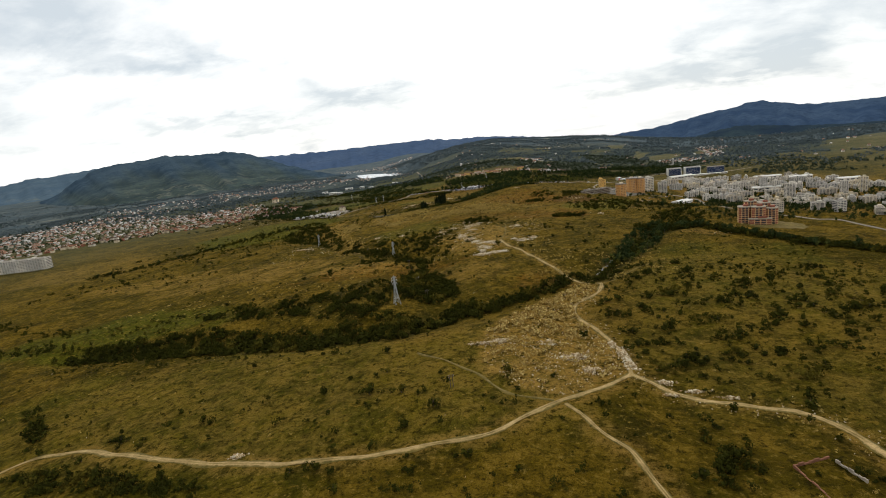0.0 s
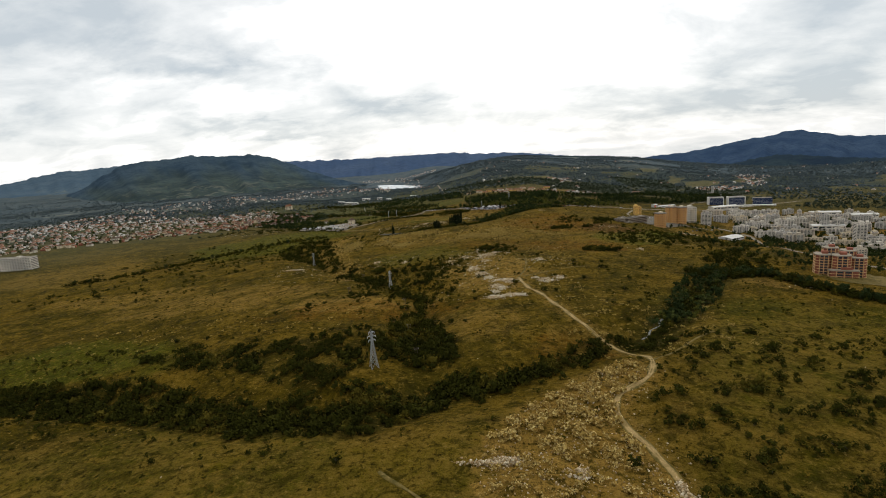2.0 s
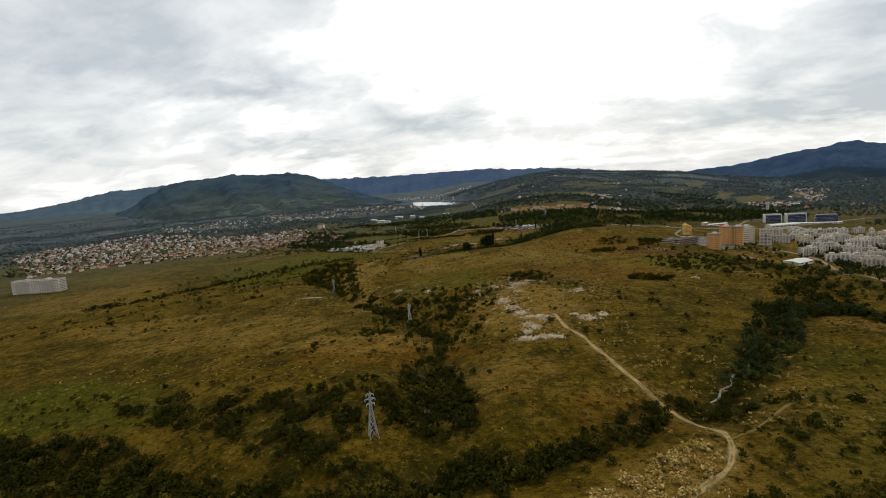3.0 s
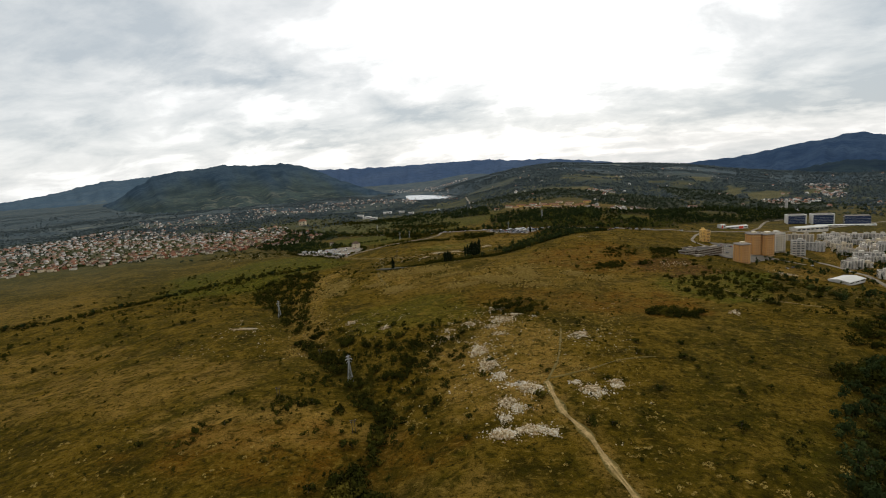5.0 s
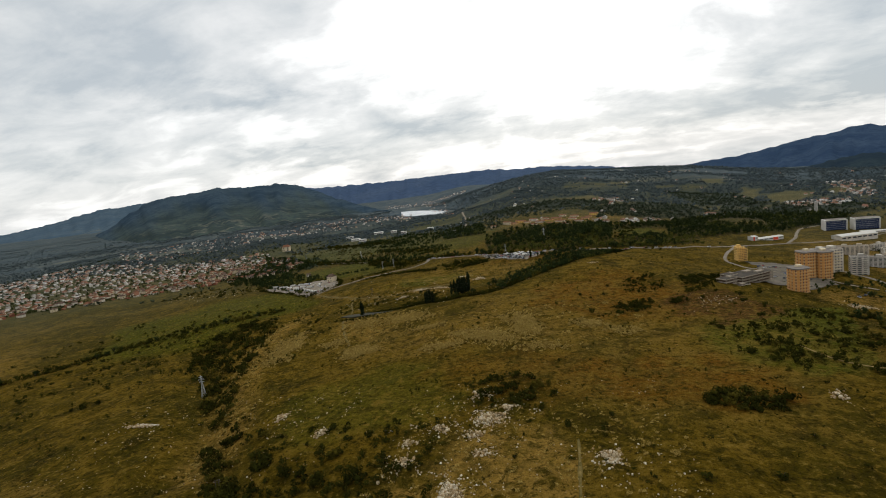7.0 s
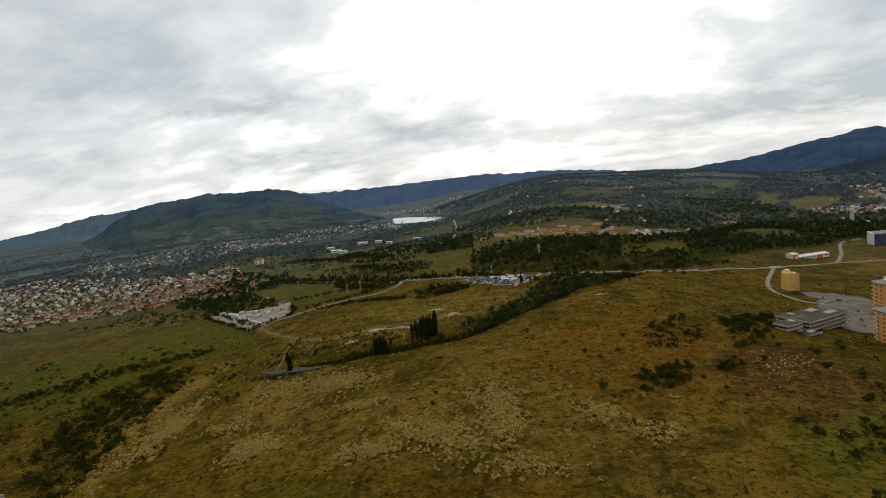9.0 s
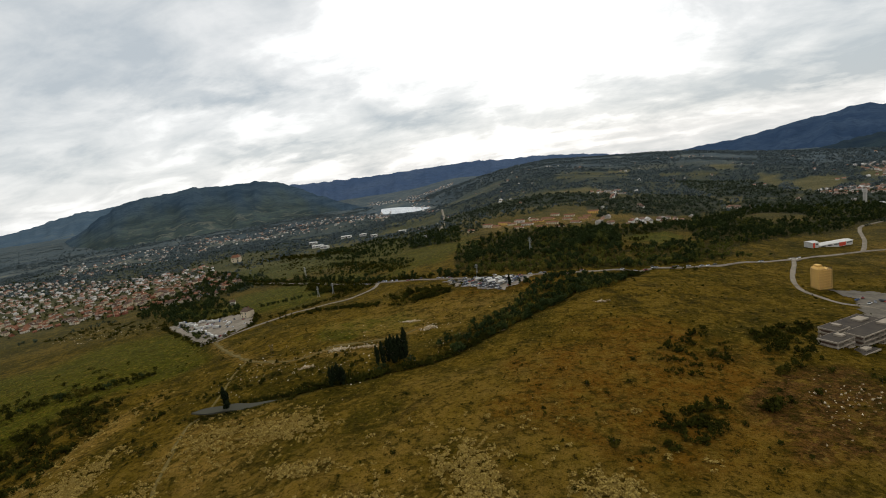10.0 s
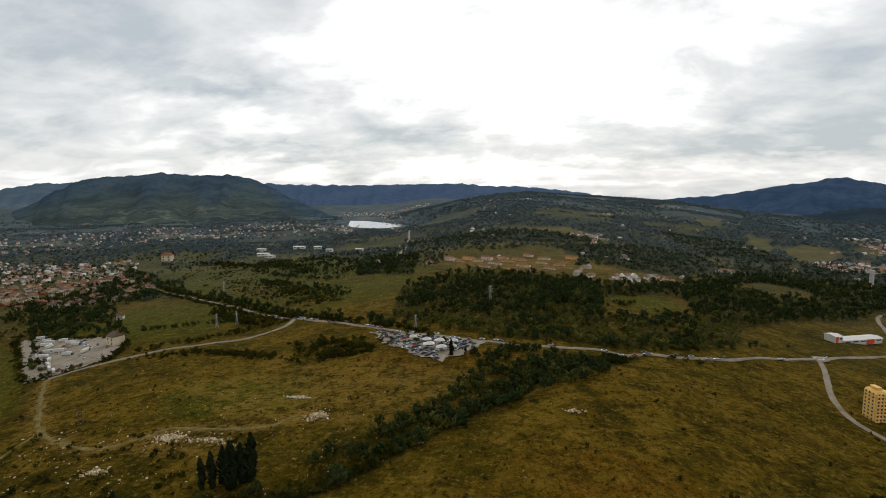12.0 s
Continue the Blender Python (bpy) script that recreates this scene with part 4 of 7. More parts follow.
def within(poly, count, seed, clump=0.0, size=16):
    r = np.random.default_rng(seed)
    p = np.array(poly, float)
    lo, hi = p.min(0), p.max(0)
    out = []
    for _ in range(200):
        if len(out) >= count:
            break
        q = r.uniform(lo, hi, (count * 3 + 30, 2))
        q = q[inside(q[:, 0], q[:, 1], poly)]
        if clump:
            q = q[waves(q[:, 0], q[:, 1], size, seed) + 0.5 * waves(q[:, 0], q[:, 1], size * 0.4, seed + 1) > clump + r.normal(size=len(q)) * 0.35]
        out.extend(q.tolist())
    return np.array(out[:count])


def rect(x0, y0, x1, y1):
    return [(x0, y0), (x1, y0), (x1, y1), (x0, y1)]


def clear_of_tracks(p, gap=1.6):
    d = np.minimum.reduce([dist_line(p[:, 0], p[:, 1], t) for t in (TRACK_MAIN, TRACK_NORTH, TRACK_EAST, TRACK_SOUTH, TRACK_YARD)])
    return p[d > gap]


HEDGE_EAST = [(70, 282), (80, 292), (93, 285), (103, 275), (117, 258), (132, 238), (165, 214)]


def build_shrubs():
    r = np.random.default_rng(77)
    sets = [(within(THICKET_SOUTH, 1000, 1, -0.15, 13), 0.7, 1.9), (along(GULLY_SOUTH, 260, 2.6, 2), 0.9, 2.1), (within(THICKET_MIDDLE, 700, 3, 0.3, 12), 0.6, 1.7), (within([(-48, 218), (-40, 187), (-24, 180), (-20, 186), (-25, 204), (-33, 221), (-42, 234)], 220, 35, -0.5, 9), 0.9, 2.0),
            (within(THICKET_GULLY, 270, 36, 0.75, 9), 0.5, 1.5), (along(GULLY_WEST[2:6], 150, 1.5, 37), 0.8, 1.9), (within(rect(-180, 150, -60, 215), 160, 38, 0.6, 20), 0.4, 1.0), (within(rect(-95, 225, -30, 300), 90, 39, 0.7, 16), 0.4, 1.1),
            (along(GULLY_EAST, 170, 1.7, 4), 0.7, 1.6), (along(HEDGE_EAST, 520, 2.2, 5), 0.8, 2.0), (within([(80, 290), (105, 324), (122, 330), (112, 300), (86, 280)], 90, 6, 0.5, 12), 0.9, 2.0), (within([(80, 310), (92, 334), (110, 344), (96, 308)], 80, 33, 0.2, 9), 0.8, 1.8), (within([(50, 350), (54, 384), (64, 392), (64, 360)], 50, 34), 0.6, 1.2),
            (along(DITCH[2:], 420, 1.5, 7), 0.7, 1.6), (along(HEDGE_FAR, 260, 2.6, 8), 0.8, 1.9), (within(rect(26, 108, 120, 205), 560, 9, 0.75, 15), 0.5, 1.5),
            (within(rect(-120, 55, 70, 112), 260, 10, 0.8, 14), 0.4, 1.1), (within([(27, 330), (34, 326), (44, 328), (48, 335), (40, 338), (30, 337)], 90, 11), 0.8, 1.5),
            (within(rect(44, 352, 78, 398), 110, 12, 0.4, 12), 0.6, 1.4), (within([(-30, 330), (-10, 326), (-6, 340), (-20, 350), (-34, 346)], 130, 13, 0.1, 9), 0.6, 1.3),
            (within(rect(70, 340, 120, 430), 240, 14, 0.5, 16), 0.7, 1.6), (within(rect(-180, 60, 130, 560), 1100, 15, 0.8, 18), 0.25, 0.75),
            (within(rect(-180, 60, 130, 560), 250, 16), 0.2, 0.5), (within(rect(-80, 250, -30, 320), 260, 17, 0.3, 12), 0.5, 1.3),
            (within([(49.5, 473.7), (73.5, 496.7), (60, 455), (46.5, 444.7)], 130, 18, -0.3, 9), 0.6, 1.4), (within([(13.8, 417.4), (23.1, 430.3), (31, 430.2), (26.6, 413.5), (15.4, 408.3)], 75, 45, 0.1, 8), 0.5, 1.3), (along([(38.4, 427.6), (40.8, 430)], 14, 0.7, 46), 0.9, 1.6), (within([(21, 464), (44.6, 481.6), (38, 450), (20, 439)], 90, 47, 0.5, 10), 0.4, 1.1), (along([(15, 419), (28, 421)], 26, 1.4, 48), 0.5, 1.1), (within(rect(-330, 300, -180, 520), 320, 19, 0.8, 26), 0.6, 1.5),
            (along([(-112, 606), (-150, 570), (-180, 538)], 90, 2.2, 20), 0.8, 1.6), (within([(-94, 562), (-67, 571), (-55, 551), (-73, 541)], 170, 21, -0.2, 10), 0.8, 1.7), (along([(-150, 553), (-120, 551), (-96, 546)], 90, 1.6, 44), 0.6, 1.3), (within(rect(-128, 452, -62, 488), 200, 49, 0.3, 8), 0.3, 0.9),
            (within([(-400, 868), (-364, 896), (-261, 812), (-160, 695), (-110, 640), (-160, 668), (-266, 745)], 620, 28, 0.3, 22), 0.4, 1.1), (along([(-195, 738), (-150, 684), (-112, 640)], 170, 4.5, 29), 0.8, 1.8), (along([(-335, 852), (-270, 832), (-212, 806)], 220, 6.0, 40), 1.0, 2.4), (along([(-172, 633), (-148, 615), (-124, 602)], 230, 2.2, 41), 1.0, 2.2), (along(ROAD_MAIN[2:9], 330, 0.9, 42) + np.array([1.8, 3.4]), 0.8, 1.7), (along(ROAD_MAIN[1:6], 300, 0.9, 43) - np.array([1.8, 3.4]), 0.7, 1.5),
            (along([(-184, 533), (-168, 556), (-190, 584), (-256, 600), (-258, 592), (-184, 533)], 260, 0.8, 30), 0.6, 1.4),
            (along([(-117, 439), (-104, 447.4), (-90, 449), (-74, 453)], 120, 0.7, 31), 0.3, 0.8), (along([(-112, 437), (-96, 439.4), (-82, 444.4)], 70, 0.6, 32), 0.25, 0.6),
            (along([(-130, 555), (-100, 548), (-75, 540)], 70, 1.2, 22), 0.6, 1.3), (within(rect(-60, 560, 60, 700), 300, 23, 0.5, 20), 0.8, 1.8),
            (within(rect(-240, 380, -110, 470), 200, 24, 0.7, 20), 0.5, 1.3),
            (within(THICKET_SCARP, 480, 25, -0.05, 11), 0.7, 1.9), (within([(-368, 600), (-310, 584), (-270, 582), (-262, 606), (-300, 622), (-350, 622)], 150, 50, 0.3, 14), 0.5, 1.4),
            (within(rect(-180, 60, 140, 560), 2600, 26, 0.4, 24), 0.18, 0.5), (within(rect(24, 100, 130, 260), 400, 27, 0.5, 16), 0.3, 0.9)]
    sets += [(within([(-145.2, 126.7), (-133.5, 121.6), (-117.8, 107.7), (-120.0, 103.4)], 30, 51), 0.7, 1.5), (within([(-111.4, 90.5), (-89.4, 87.7), (-68.3, 82.9), (-56.0, 77.9), (-71.3, 78.7), (-97.2, 82.0)], 150, 52, 0.0, 7), 0.5, 1.2), (within([(30.9, 82.3), (37.8, 86.0), (36.7, 77.8), (32.0, 72.6), (27.6, 73.5)], 34, 53, 0.4, 6), 0.5, 1.3), (within([(-276.6, 241.5), (-201.4, 204.8), (-140.3, 189.4), (-147.5, 212.7), (-193.4, 216.0), (-306.1, 269.3)], 90, 54, 0.3, 12), 0.5, 1.3), (along([(-240, 204), (-205, 192), (-172, 180)], 80, 4.0, 55), 0.5, 1.4), (along([(-160, 162), (-120, 153), (-80, 144), (-48, 138)], 70, 3.0, 56), 0.3, 0.9)]
    p = np.vstack([s[0] for s in sets])
    size = np.concatenate([r.uniform(a, b, len(q)) for q, a, b in sets])
    keep = np.minimum.reduce([dist_line(p[:, 0], p[:, 1], t) for t in (TRACK_MAIN, TRACK_NORTH, TRACK_EAST, TRACK_SOUTH, ROAD_SIDE)]) > 1.3 + 0.7 * size
    keep &= dist_line(p[:, 0], p[:, 1], ROAD_TOWN) > 3.0
    keep &= dist_line(p[:, 0], p[:, 1], [(31, 205), (37, 212), (43, 222)]) > 0.7
    keep &= ~(inside(p[:, 0], p[:, 1], RUBBLE_FIELD) & (r.uniform(size=len(p)) > 0.12))
    p, size = p[keep], size[keep]
    scattered("shrubs", SHRUBS, p, size, LEAF, "dark green hawthorn and bramble scrub in gullies", "shrubs")


build_shrubs()


def build_weeds():
    r = np.random.default_rng(5)
    field = within(RUBBLE_FIELD, 1000, 31, 0.5, 6)
    field = field[r.uniform(size=len(field)) < np.clip((field[:, 1] - 104) / 46, 0.22, 1.0)]
    sets = [(field, 0.5, 1.2), (clear_of_tracks(within(rect(-45, 245, 20, 330), 620, 32, 0.35, 9)), 0.25, 0.6), (along(EDGE_WEST, 320, 5, 33), 0.3, 0.8),
            (within(rect(-85, 378, 25, 425), 160, 34, 0.9, 11), 0.3, 0.8), (within(rect(-190, 210, -60, 240), 120, 35, 0.4, 14), 0.3, 0.6),
            (within(rect(-110, 405, -70, 440), 260, 36, 0.2, 8), 0.3, 0.7), (within(rect(-170, 60, 120, 540), 260, 37, 0.9, 20), 0.25, 0.5),
            (clear_of_tracks(along(TRACK_EAST, 120, 2.6, 38)), 0.25, 0.5), (within(rect(10, 188, 60, 240), 260, 39, 0.4, 12), 0.3, 0.7)]
    for k, (x, y, rx, ry, n) in enumerate([(-82, 387, 7, 4, 110), (-95, 423, 9, 7, 90), (-72, 425, 9, 6, 110), (-24, 404, 6, 7, 100), (-17, 389, 4, 8, 130), (-36, 385, 8, 4, 90), (-51, 379, 7, 3, 60),
                                           (-122, 398, 5, 16, 160), (-128, 412, 5, 14, 100), (-43, 391, 7, 3, 60), (3, 396, 5, 4, 60), (-27, 380, 8, 6, 80), (-60, 405, 9, 3, 50), (-100, 400, 6, 5, 50), (-12, 372, 8, 4, 60), (15.0, 388.1, 6, 4, 40), (-125, 404, 5, 9, 130), (-118, 386, 5, 5, 60), (-85, 386, 5, 7, 120), (-79, 424, 8, 5, 90), (-34, 387, 7, 3, 70), (-20, 394, 4, 7, 110), (-48, 380, 6, 3, 50), (4, 396, 4, 3, 40)]):
        sets.append((np.array((x, y)) + r.normal(size=(int(1.9 * n), 2)) * np.array((rx, ry)) * 0.55, 0.3, 0.95))
    scattered("dry_weeds", TUFTS, field, np.where(field[:, 1] > 138, r.uniform(0.6, 1.45, len(field)), r.uniform(0.35, 1.0, len(field))), DRY_WEED, "rounded clumps of straw-coloured dry weeds over dumped earth", "weeds", 0.05)
    p = np.vstack([s[0] for s in sets[1:]])
    size = np.concatenate([r.uniform(a, b, len(q)) for q, a, b in sets[1:]])
    scattered("dry_grass", TUFTS, p, size, DRY_GRASS, "tufts of dry yellow grass", "grass", 0.05)


build_weeds()


def build_woods():
    r = np.random.default_rng(9)
    near = [(within(WOOD_BELT, 3500, 41), 2.2, 5.6), (within([(4, 670), (25.2, 682.9), (31.5, 645.0), (28.6, 622.8), (8, 624)], 200, 51), 4.5, 7.0),
            (within([(-48, 476), (-22, 513), (-15, 530), (24.2, 553.4), (19.1, 532.4), (-6, 507), (-25, 487)], 400, 42, -0.3, 12), 1.8, 4.2),
            (within([(-349, 671), (-356, 708), (-302, 673), (-227, 596), (-255, 599), (-315, 632)], 330, 43, -0.4, 26), 2.6, 5.4), (within([(-280, 652), (-274, 672), (-190, 590), (-210, 587)], 130, 55, -0.2, 16), 2.2, 4.6),
            (within([(-180, 540), (-255, 598), (-262, 604), (-182, 532)], 30, 44), 2.5, 4.0), (along(ROAD_MAIN[3:9], 150, 3.0, 45) + np.array([0, 6]), 2.5, 5.0),
            (along([(-48, 588), (0, 566), (41.1, 568.4), (102.3, 613.3)], 170, 3.5, 46) + np.array([0, 5]), 2.5, 5.0), (within([(-24, 546), (-5, 555), (22.1, 550.5), (24.3, 539.8), (13.0, 523.7), (-4, 521), (-22, 536)], 240, 47, -0.2, 12), 1.8, 3.6), (within([(-440, 860), (-354, 800), (-253, 720), (-262, 700), (-272, 671), (-236, 606), (-276, 620), (-355, 700), (-354, 758)], 900, 52, -0.6, 30), 3.0, 5.5), (along([(-272, 717), (-224, 688), (-182, 660), (-147, 632)], 260, 4.0, 53), 2.2, 4.2), (along([(-190, 596), (-140, 612), (-120, 600)], 60, 2.0, 54), 1.8, 3.2),
            (within([(-285, 880), (-208, 869), (-150, 811), (-129, 738), (-160, 745), (-204, 776), (-252, 811)], 520, 56, -0.1, 24), 2.4, 4.6), (within([(-150, 820), (-105, 836), (-82, 716), (-129, 732)], 420, 57, -0.9, 26), 2.6, 5.0),
            (within([(-210, 742), (-192, 686), (-135, 640), (-99, 635), (-108, 676), (-150, 712)], 200, 58, 0.15, 18), 1.8, 3.4), (along([(-206, 739), (-160, 700), (-112, 660)], 110, 2.6, 59), 1.8, 3.4), (along([(-245, 800), (-190, 752), (-140, 722)], 120, 3.0, 60), 2.0, 3.8),
            (within(rect(100, 300, 240, 470), 300, 48, 0.3, 24), 2.5, 4.5), (within([(54, 258), (67, 278), (76, 270), (68, 246), (53, 219), (44, 214), (41, 222), (47, 238)], 130, 49, -0.6, 9), 2.0, 4.2), (along(HEDGE_EAST, 80, 2.2, 50), 2.6, 4.6)]
    p = np.vstack([s[0] for s in near])
    size = np.concatenate([r.uniform(a, b, len(q)) for q, a, b in near])
    d = np.minimum.reduce([dist_line(p[:, 0], p[:, 1], t) for t in (ROAD_MAIN, ROAD_SIDE, ROAD_TOWER, ROAD_LOOP, ROAD_TOWN)])
    free = (d > 2.6 + 0.25 * size) & ~np.logical_or.reduce([inside(p[:, 0], p[:, 1], f) for f in WOOD_GAPS])
    p, size = p[free], size[free]
    tone = waves(p[:, 0], p[:, 1], 34, 24) + 0.7 * r.normal(size=len(p)) + 1.6 * smooth(dist_line(p[:, 0], p[:, 1], [(-40, 590), (20.1, 575.8), (58.5, 591.1), (100.8, 631.7)]), 34, 4) * (p[:, 0] > -60)
    young = tone > 0.85
    scattered("woodland", TREES, p[~young], size[~young], LEAF_TREE, "dark mixed woodland along a road and ditch", "trees", 0.2)
    scattered("young_woodland", TREES, p[young], 0.72 * size[young], LEAF_YOUNG, "yellow-green young trees at the woodland edge", "trees", 0.2)
    # the wooded country beyond, thinner where fields lie
    q = r.uniform((-1500, 560), (950, 1740), (190000, 2))
    rr, az = np.hypot(q[:, 0], q[:, 1] - 250), np.degrees(np.arctan2(q[:, 0], q[:, 1] - 250))
    cover = waves(q[:, 0], q[:, 1], 170, 21) + 0.6 * waves(q[:, 0], q[:, 1], 60, 22)
    dark = np.logical_or.reduce([inside(q[:, 0], q[:, 1], f) for f in FOREST_DARK]) | ((az > 22) & (rr > 900))
    ok = (dark | (cover > np.where(az > -17, -0.5, 0.15) + 0.35 * r.normal(size=len(q)))) & (rr > 500) & (rr < np.where(az > -20, 1490, 1560)) & (q[:, 1] > 600)
    ok &= dist_line(q[:, 0], q[:, 1], ROAD_MAIN) > 6
    for line_z in (*TAN_FIELDS, *WOOD_GAPS, WOOD_BELT, TERRACE_SITE, [(33.7, 749.1), (46.3, 762.1), (99.7, 770.3), (98.1, 751.6), (41.2, 700.5)], [(-500, 1660), (-440, 1440), (-270, 1270), (-220, 1250), (-260, 1400), (-400, 1640)], [(113.9, 591.1), (259.5, 642.9), (340.2, 731.8), (228.9, 741.5), (178.3, 697.1)]):
        ok &= ~inside(q[:, 0], q[:, 1], line_z)
    ok &= ~inside(q[:, 0], q[:, 1], [(-600, 525), (-430, 640), (-345, 690), (-360, 770), (-480, 880), (-850, 880), (-900, 730)])
    ok &= ~inside(q[:, 0], q[:, 1], [(-250, 700), (-130, 640), (-70, 690), (-130, 800), (-230, 860), (-330, 830)])
    ok |= inside(q[:, 0], q[:, 1], FOREST_DARK[4])
    belt = r.uniform((-1350, 800), (-180, 1130), (11000, 2))
    belt_r = np.hypot(belt[:, 0], belt[:, 1] - 250)
    belt = belt[(belt_r > 800) & (belt_r < 950) & (waves(belt[:, 0], belt[:, 1], 130, 23) > -0.9)]
    turn_a, away = r.uniform(-62, -24, 16000), np.sqrt(r.uniform(930 ** 2, 2500 ** 2, 16000))
    plain_w = np.c_[away * np.sin(np.radians(turn_a)), 250 + away * np.cos(np.radians(turn_a))]
    plain_w = plain_w[waves(plain_w[:, 0] * 0.35, plain_w[:, 1], 120, 51) + 0.4 * waves(plain_w[:, 0], plain_w[:, 1], 60, 52) > 0.1 + 0.4 * r.normal(size=len(plain_w))][:7000]
    q = np.vstack([q[ok][:52000], belt, plain_w])
    # woods farther off take the leaf colour with haze in it
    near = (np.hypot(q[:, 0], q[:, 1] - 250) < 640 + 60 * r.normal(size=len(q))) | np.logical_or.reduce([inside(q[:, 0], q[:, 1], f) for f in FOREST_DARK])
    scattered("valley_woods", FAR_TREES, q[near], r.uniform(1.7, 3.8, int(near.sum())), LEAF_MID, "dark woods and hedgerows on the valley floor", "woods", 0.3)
    scattered("far_woods", FAR_TREES, q[~near], r.uniform(1.6, 3.8, int((~near).sum())), LEAF_HAZE, "distant woods and hedgerows on rising land, haze in their leaf colour", "woods", 0.4)


build_woods()


def limb_mesh(name, seed, height, radius, limbs):
    """A tapered, slightly bent trunk with limbs."""
    r = random.Random(seed)
    bm = bmesh.new()

    def tube(points, radii):
        rings = []
        for (x, y, z), q in zip(points, radii):
            rings.append([bm.verts.new((x + q * math.cos(a), y + q * math.sin(a), z)) for a in (k / 6 * math.tau for k in range(6))])
        for lo, hi in zip(rings, rings[1:]):
            for k in range(6):
                bm.faces.new((lo[k], lo[(k + 1) % 6], hi[(k + 1) % 6], hi[k]))
        bm.faces.new(rings[-1])

    bend = r.uniform(-0.06, 0.06) * height
    tube([(0, 0, -0.2), (bend * 0.3, 0, height * 0.35), (bend, bend * 0.4, height * 0.8)], (radius, radius * 0.75, radius * 0.35))
    for _ in range(limbs):
        a, z = r.uniform(0, math.tau), r.uniform(0.25, 0.6) * height
        ln = r.uniform(0.2, 0.32) * height
        tube([(0.0, 0.0, z), (math.cos(a) * ln, math.sin(a) * ln, z + ln * 0.9)], (radius * 0.5, radius * 0.18))
    return bm_mesh(name, bm, BARK, True)


def tree(name, meshes, x, y, size, label, category, group):
    e = thing(name, x, y, gz(x, y), random.uniform(0, 360), label, category, group)
    e.scale = (size, size, size * random.uniform(0.9, 1.12))
    link("trunk", meshes[0], e)
    link("crown", meshes[1], e)
    return e


POPLARS = [(limb_mesh("poplar_trunk", 200 + k, 0.9, 0.022, 4), mesh_from("poplar_crown", *leaf_cloud(210 + k, 1100, 0.215, 0.48, 0.024, 0.04, True, 10), LEAF_POPLAR)) for k in range(3)]
ROUND_TREES = [(limb_mesh("tree_trunk", 220 + k, 0.8, 0.035, 5), mesh_from("tree_crown", *leaf_cloud(230 + k, 240, 0.40, 0.42, 0.045, 0.14, False, 8), LEAF_TREE)) for k in range(4)]
BUSHES = [(limb_mesh("bush_stem", 240 + k, 0.7, 0.04, 5), mesh_from("bush_crown", *leaf_cloud(250 + k, 130, 0.56, 0.42, 0.075, 0.02, False, 6), LEAF)) for k in range(4)]

for i, (x, y, h) in enumerate([(-104.5, 442.6, 9.5), (-73.5, 451.5, 7.6), (-71.5, 453, 8.2), (-70, 452.6, 7.4), (-61.5, 466, 8.6), (-60, 467.5, 9.2), (-58, 466, 9.0), (-56.2, 468, 10.4), (-54.6, 469, 10.8), (-63, 465, 7.2), (-59, 468.5, 9.4), (-57.2, 466.6, 9.8), (-72.6, 452.4, 7.9), (-27, 545, 6.5)]):
    tree("poplar", POPLARS[i % 3], x, y, 0.88 * h, "tall slender dark poplar beside a ditch" if i != 13 else "lone slender cypress-shaped tree beside a car market", "tree", "poplars by the ditch")

lone = np.vstack([along(GULLY_EAST, 22, 1.6, 61), along(DITCH[3:], 24, 2.2, 62), along(HEDGE_EAST, 22, 2.5, 63), along(HEDGE_FAR, 16, 2, 64)])
for i, (x, y) in enumerate(lone):
    tree("tree", ROUND_TREES[i % 4], x, y, random.uniform(2.6, 4.6), "small round dark green tree in a hedge line", "tree", "hedge trees")
lone = clear_of_tracks(np.vstack([within(rect(26, 110, 100, 190), 60, 65, 0.6, 14), within(rect(-115, 62, 60, 112), 34, 66, 0.7, 12), within(rect(-60, 100, 20, 150), 12, 67),
                                  within(rect(-50, 240, 60, 330), 36, 68, 0.5, 14), within(rect(0, 400, 80, 470), 26, 69, 0.5, 14), within(rect(-130, 190, -20, 260), 30, 70, 0.3, 16)]), 2.2)
for i, (x, y) in enumerate(lone):
    tree("bush", BUSHES[i % 4], x, y, random.uniform(1.2, 2.6), "ragged dark green bush standing in rough grass", "bush", "field bushes")


# ---- rubble ----
def chunk(seed):
    r = np.random.default_rng(seed)
    bm = bmesh.new()
    bmesh.ops.create_cube(bm, size=1)
    bmesh.ops.triangulate(bm, faces=bm.faces)
    v = np.array([q.co[:] for q in bm.verts]) * r.uniform(0.5, 1.2, 3) + r.normal(size=(8, 3)) * 0.13
    f = np.array([[q.index for q in p.verts] for p in bm.faces])
    bm.free()
    return v, f


CHUNKS = [chunk(300 + k) for k in range(7)]


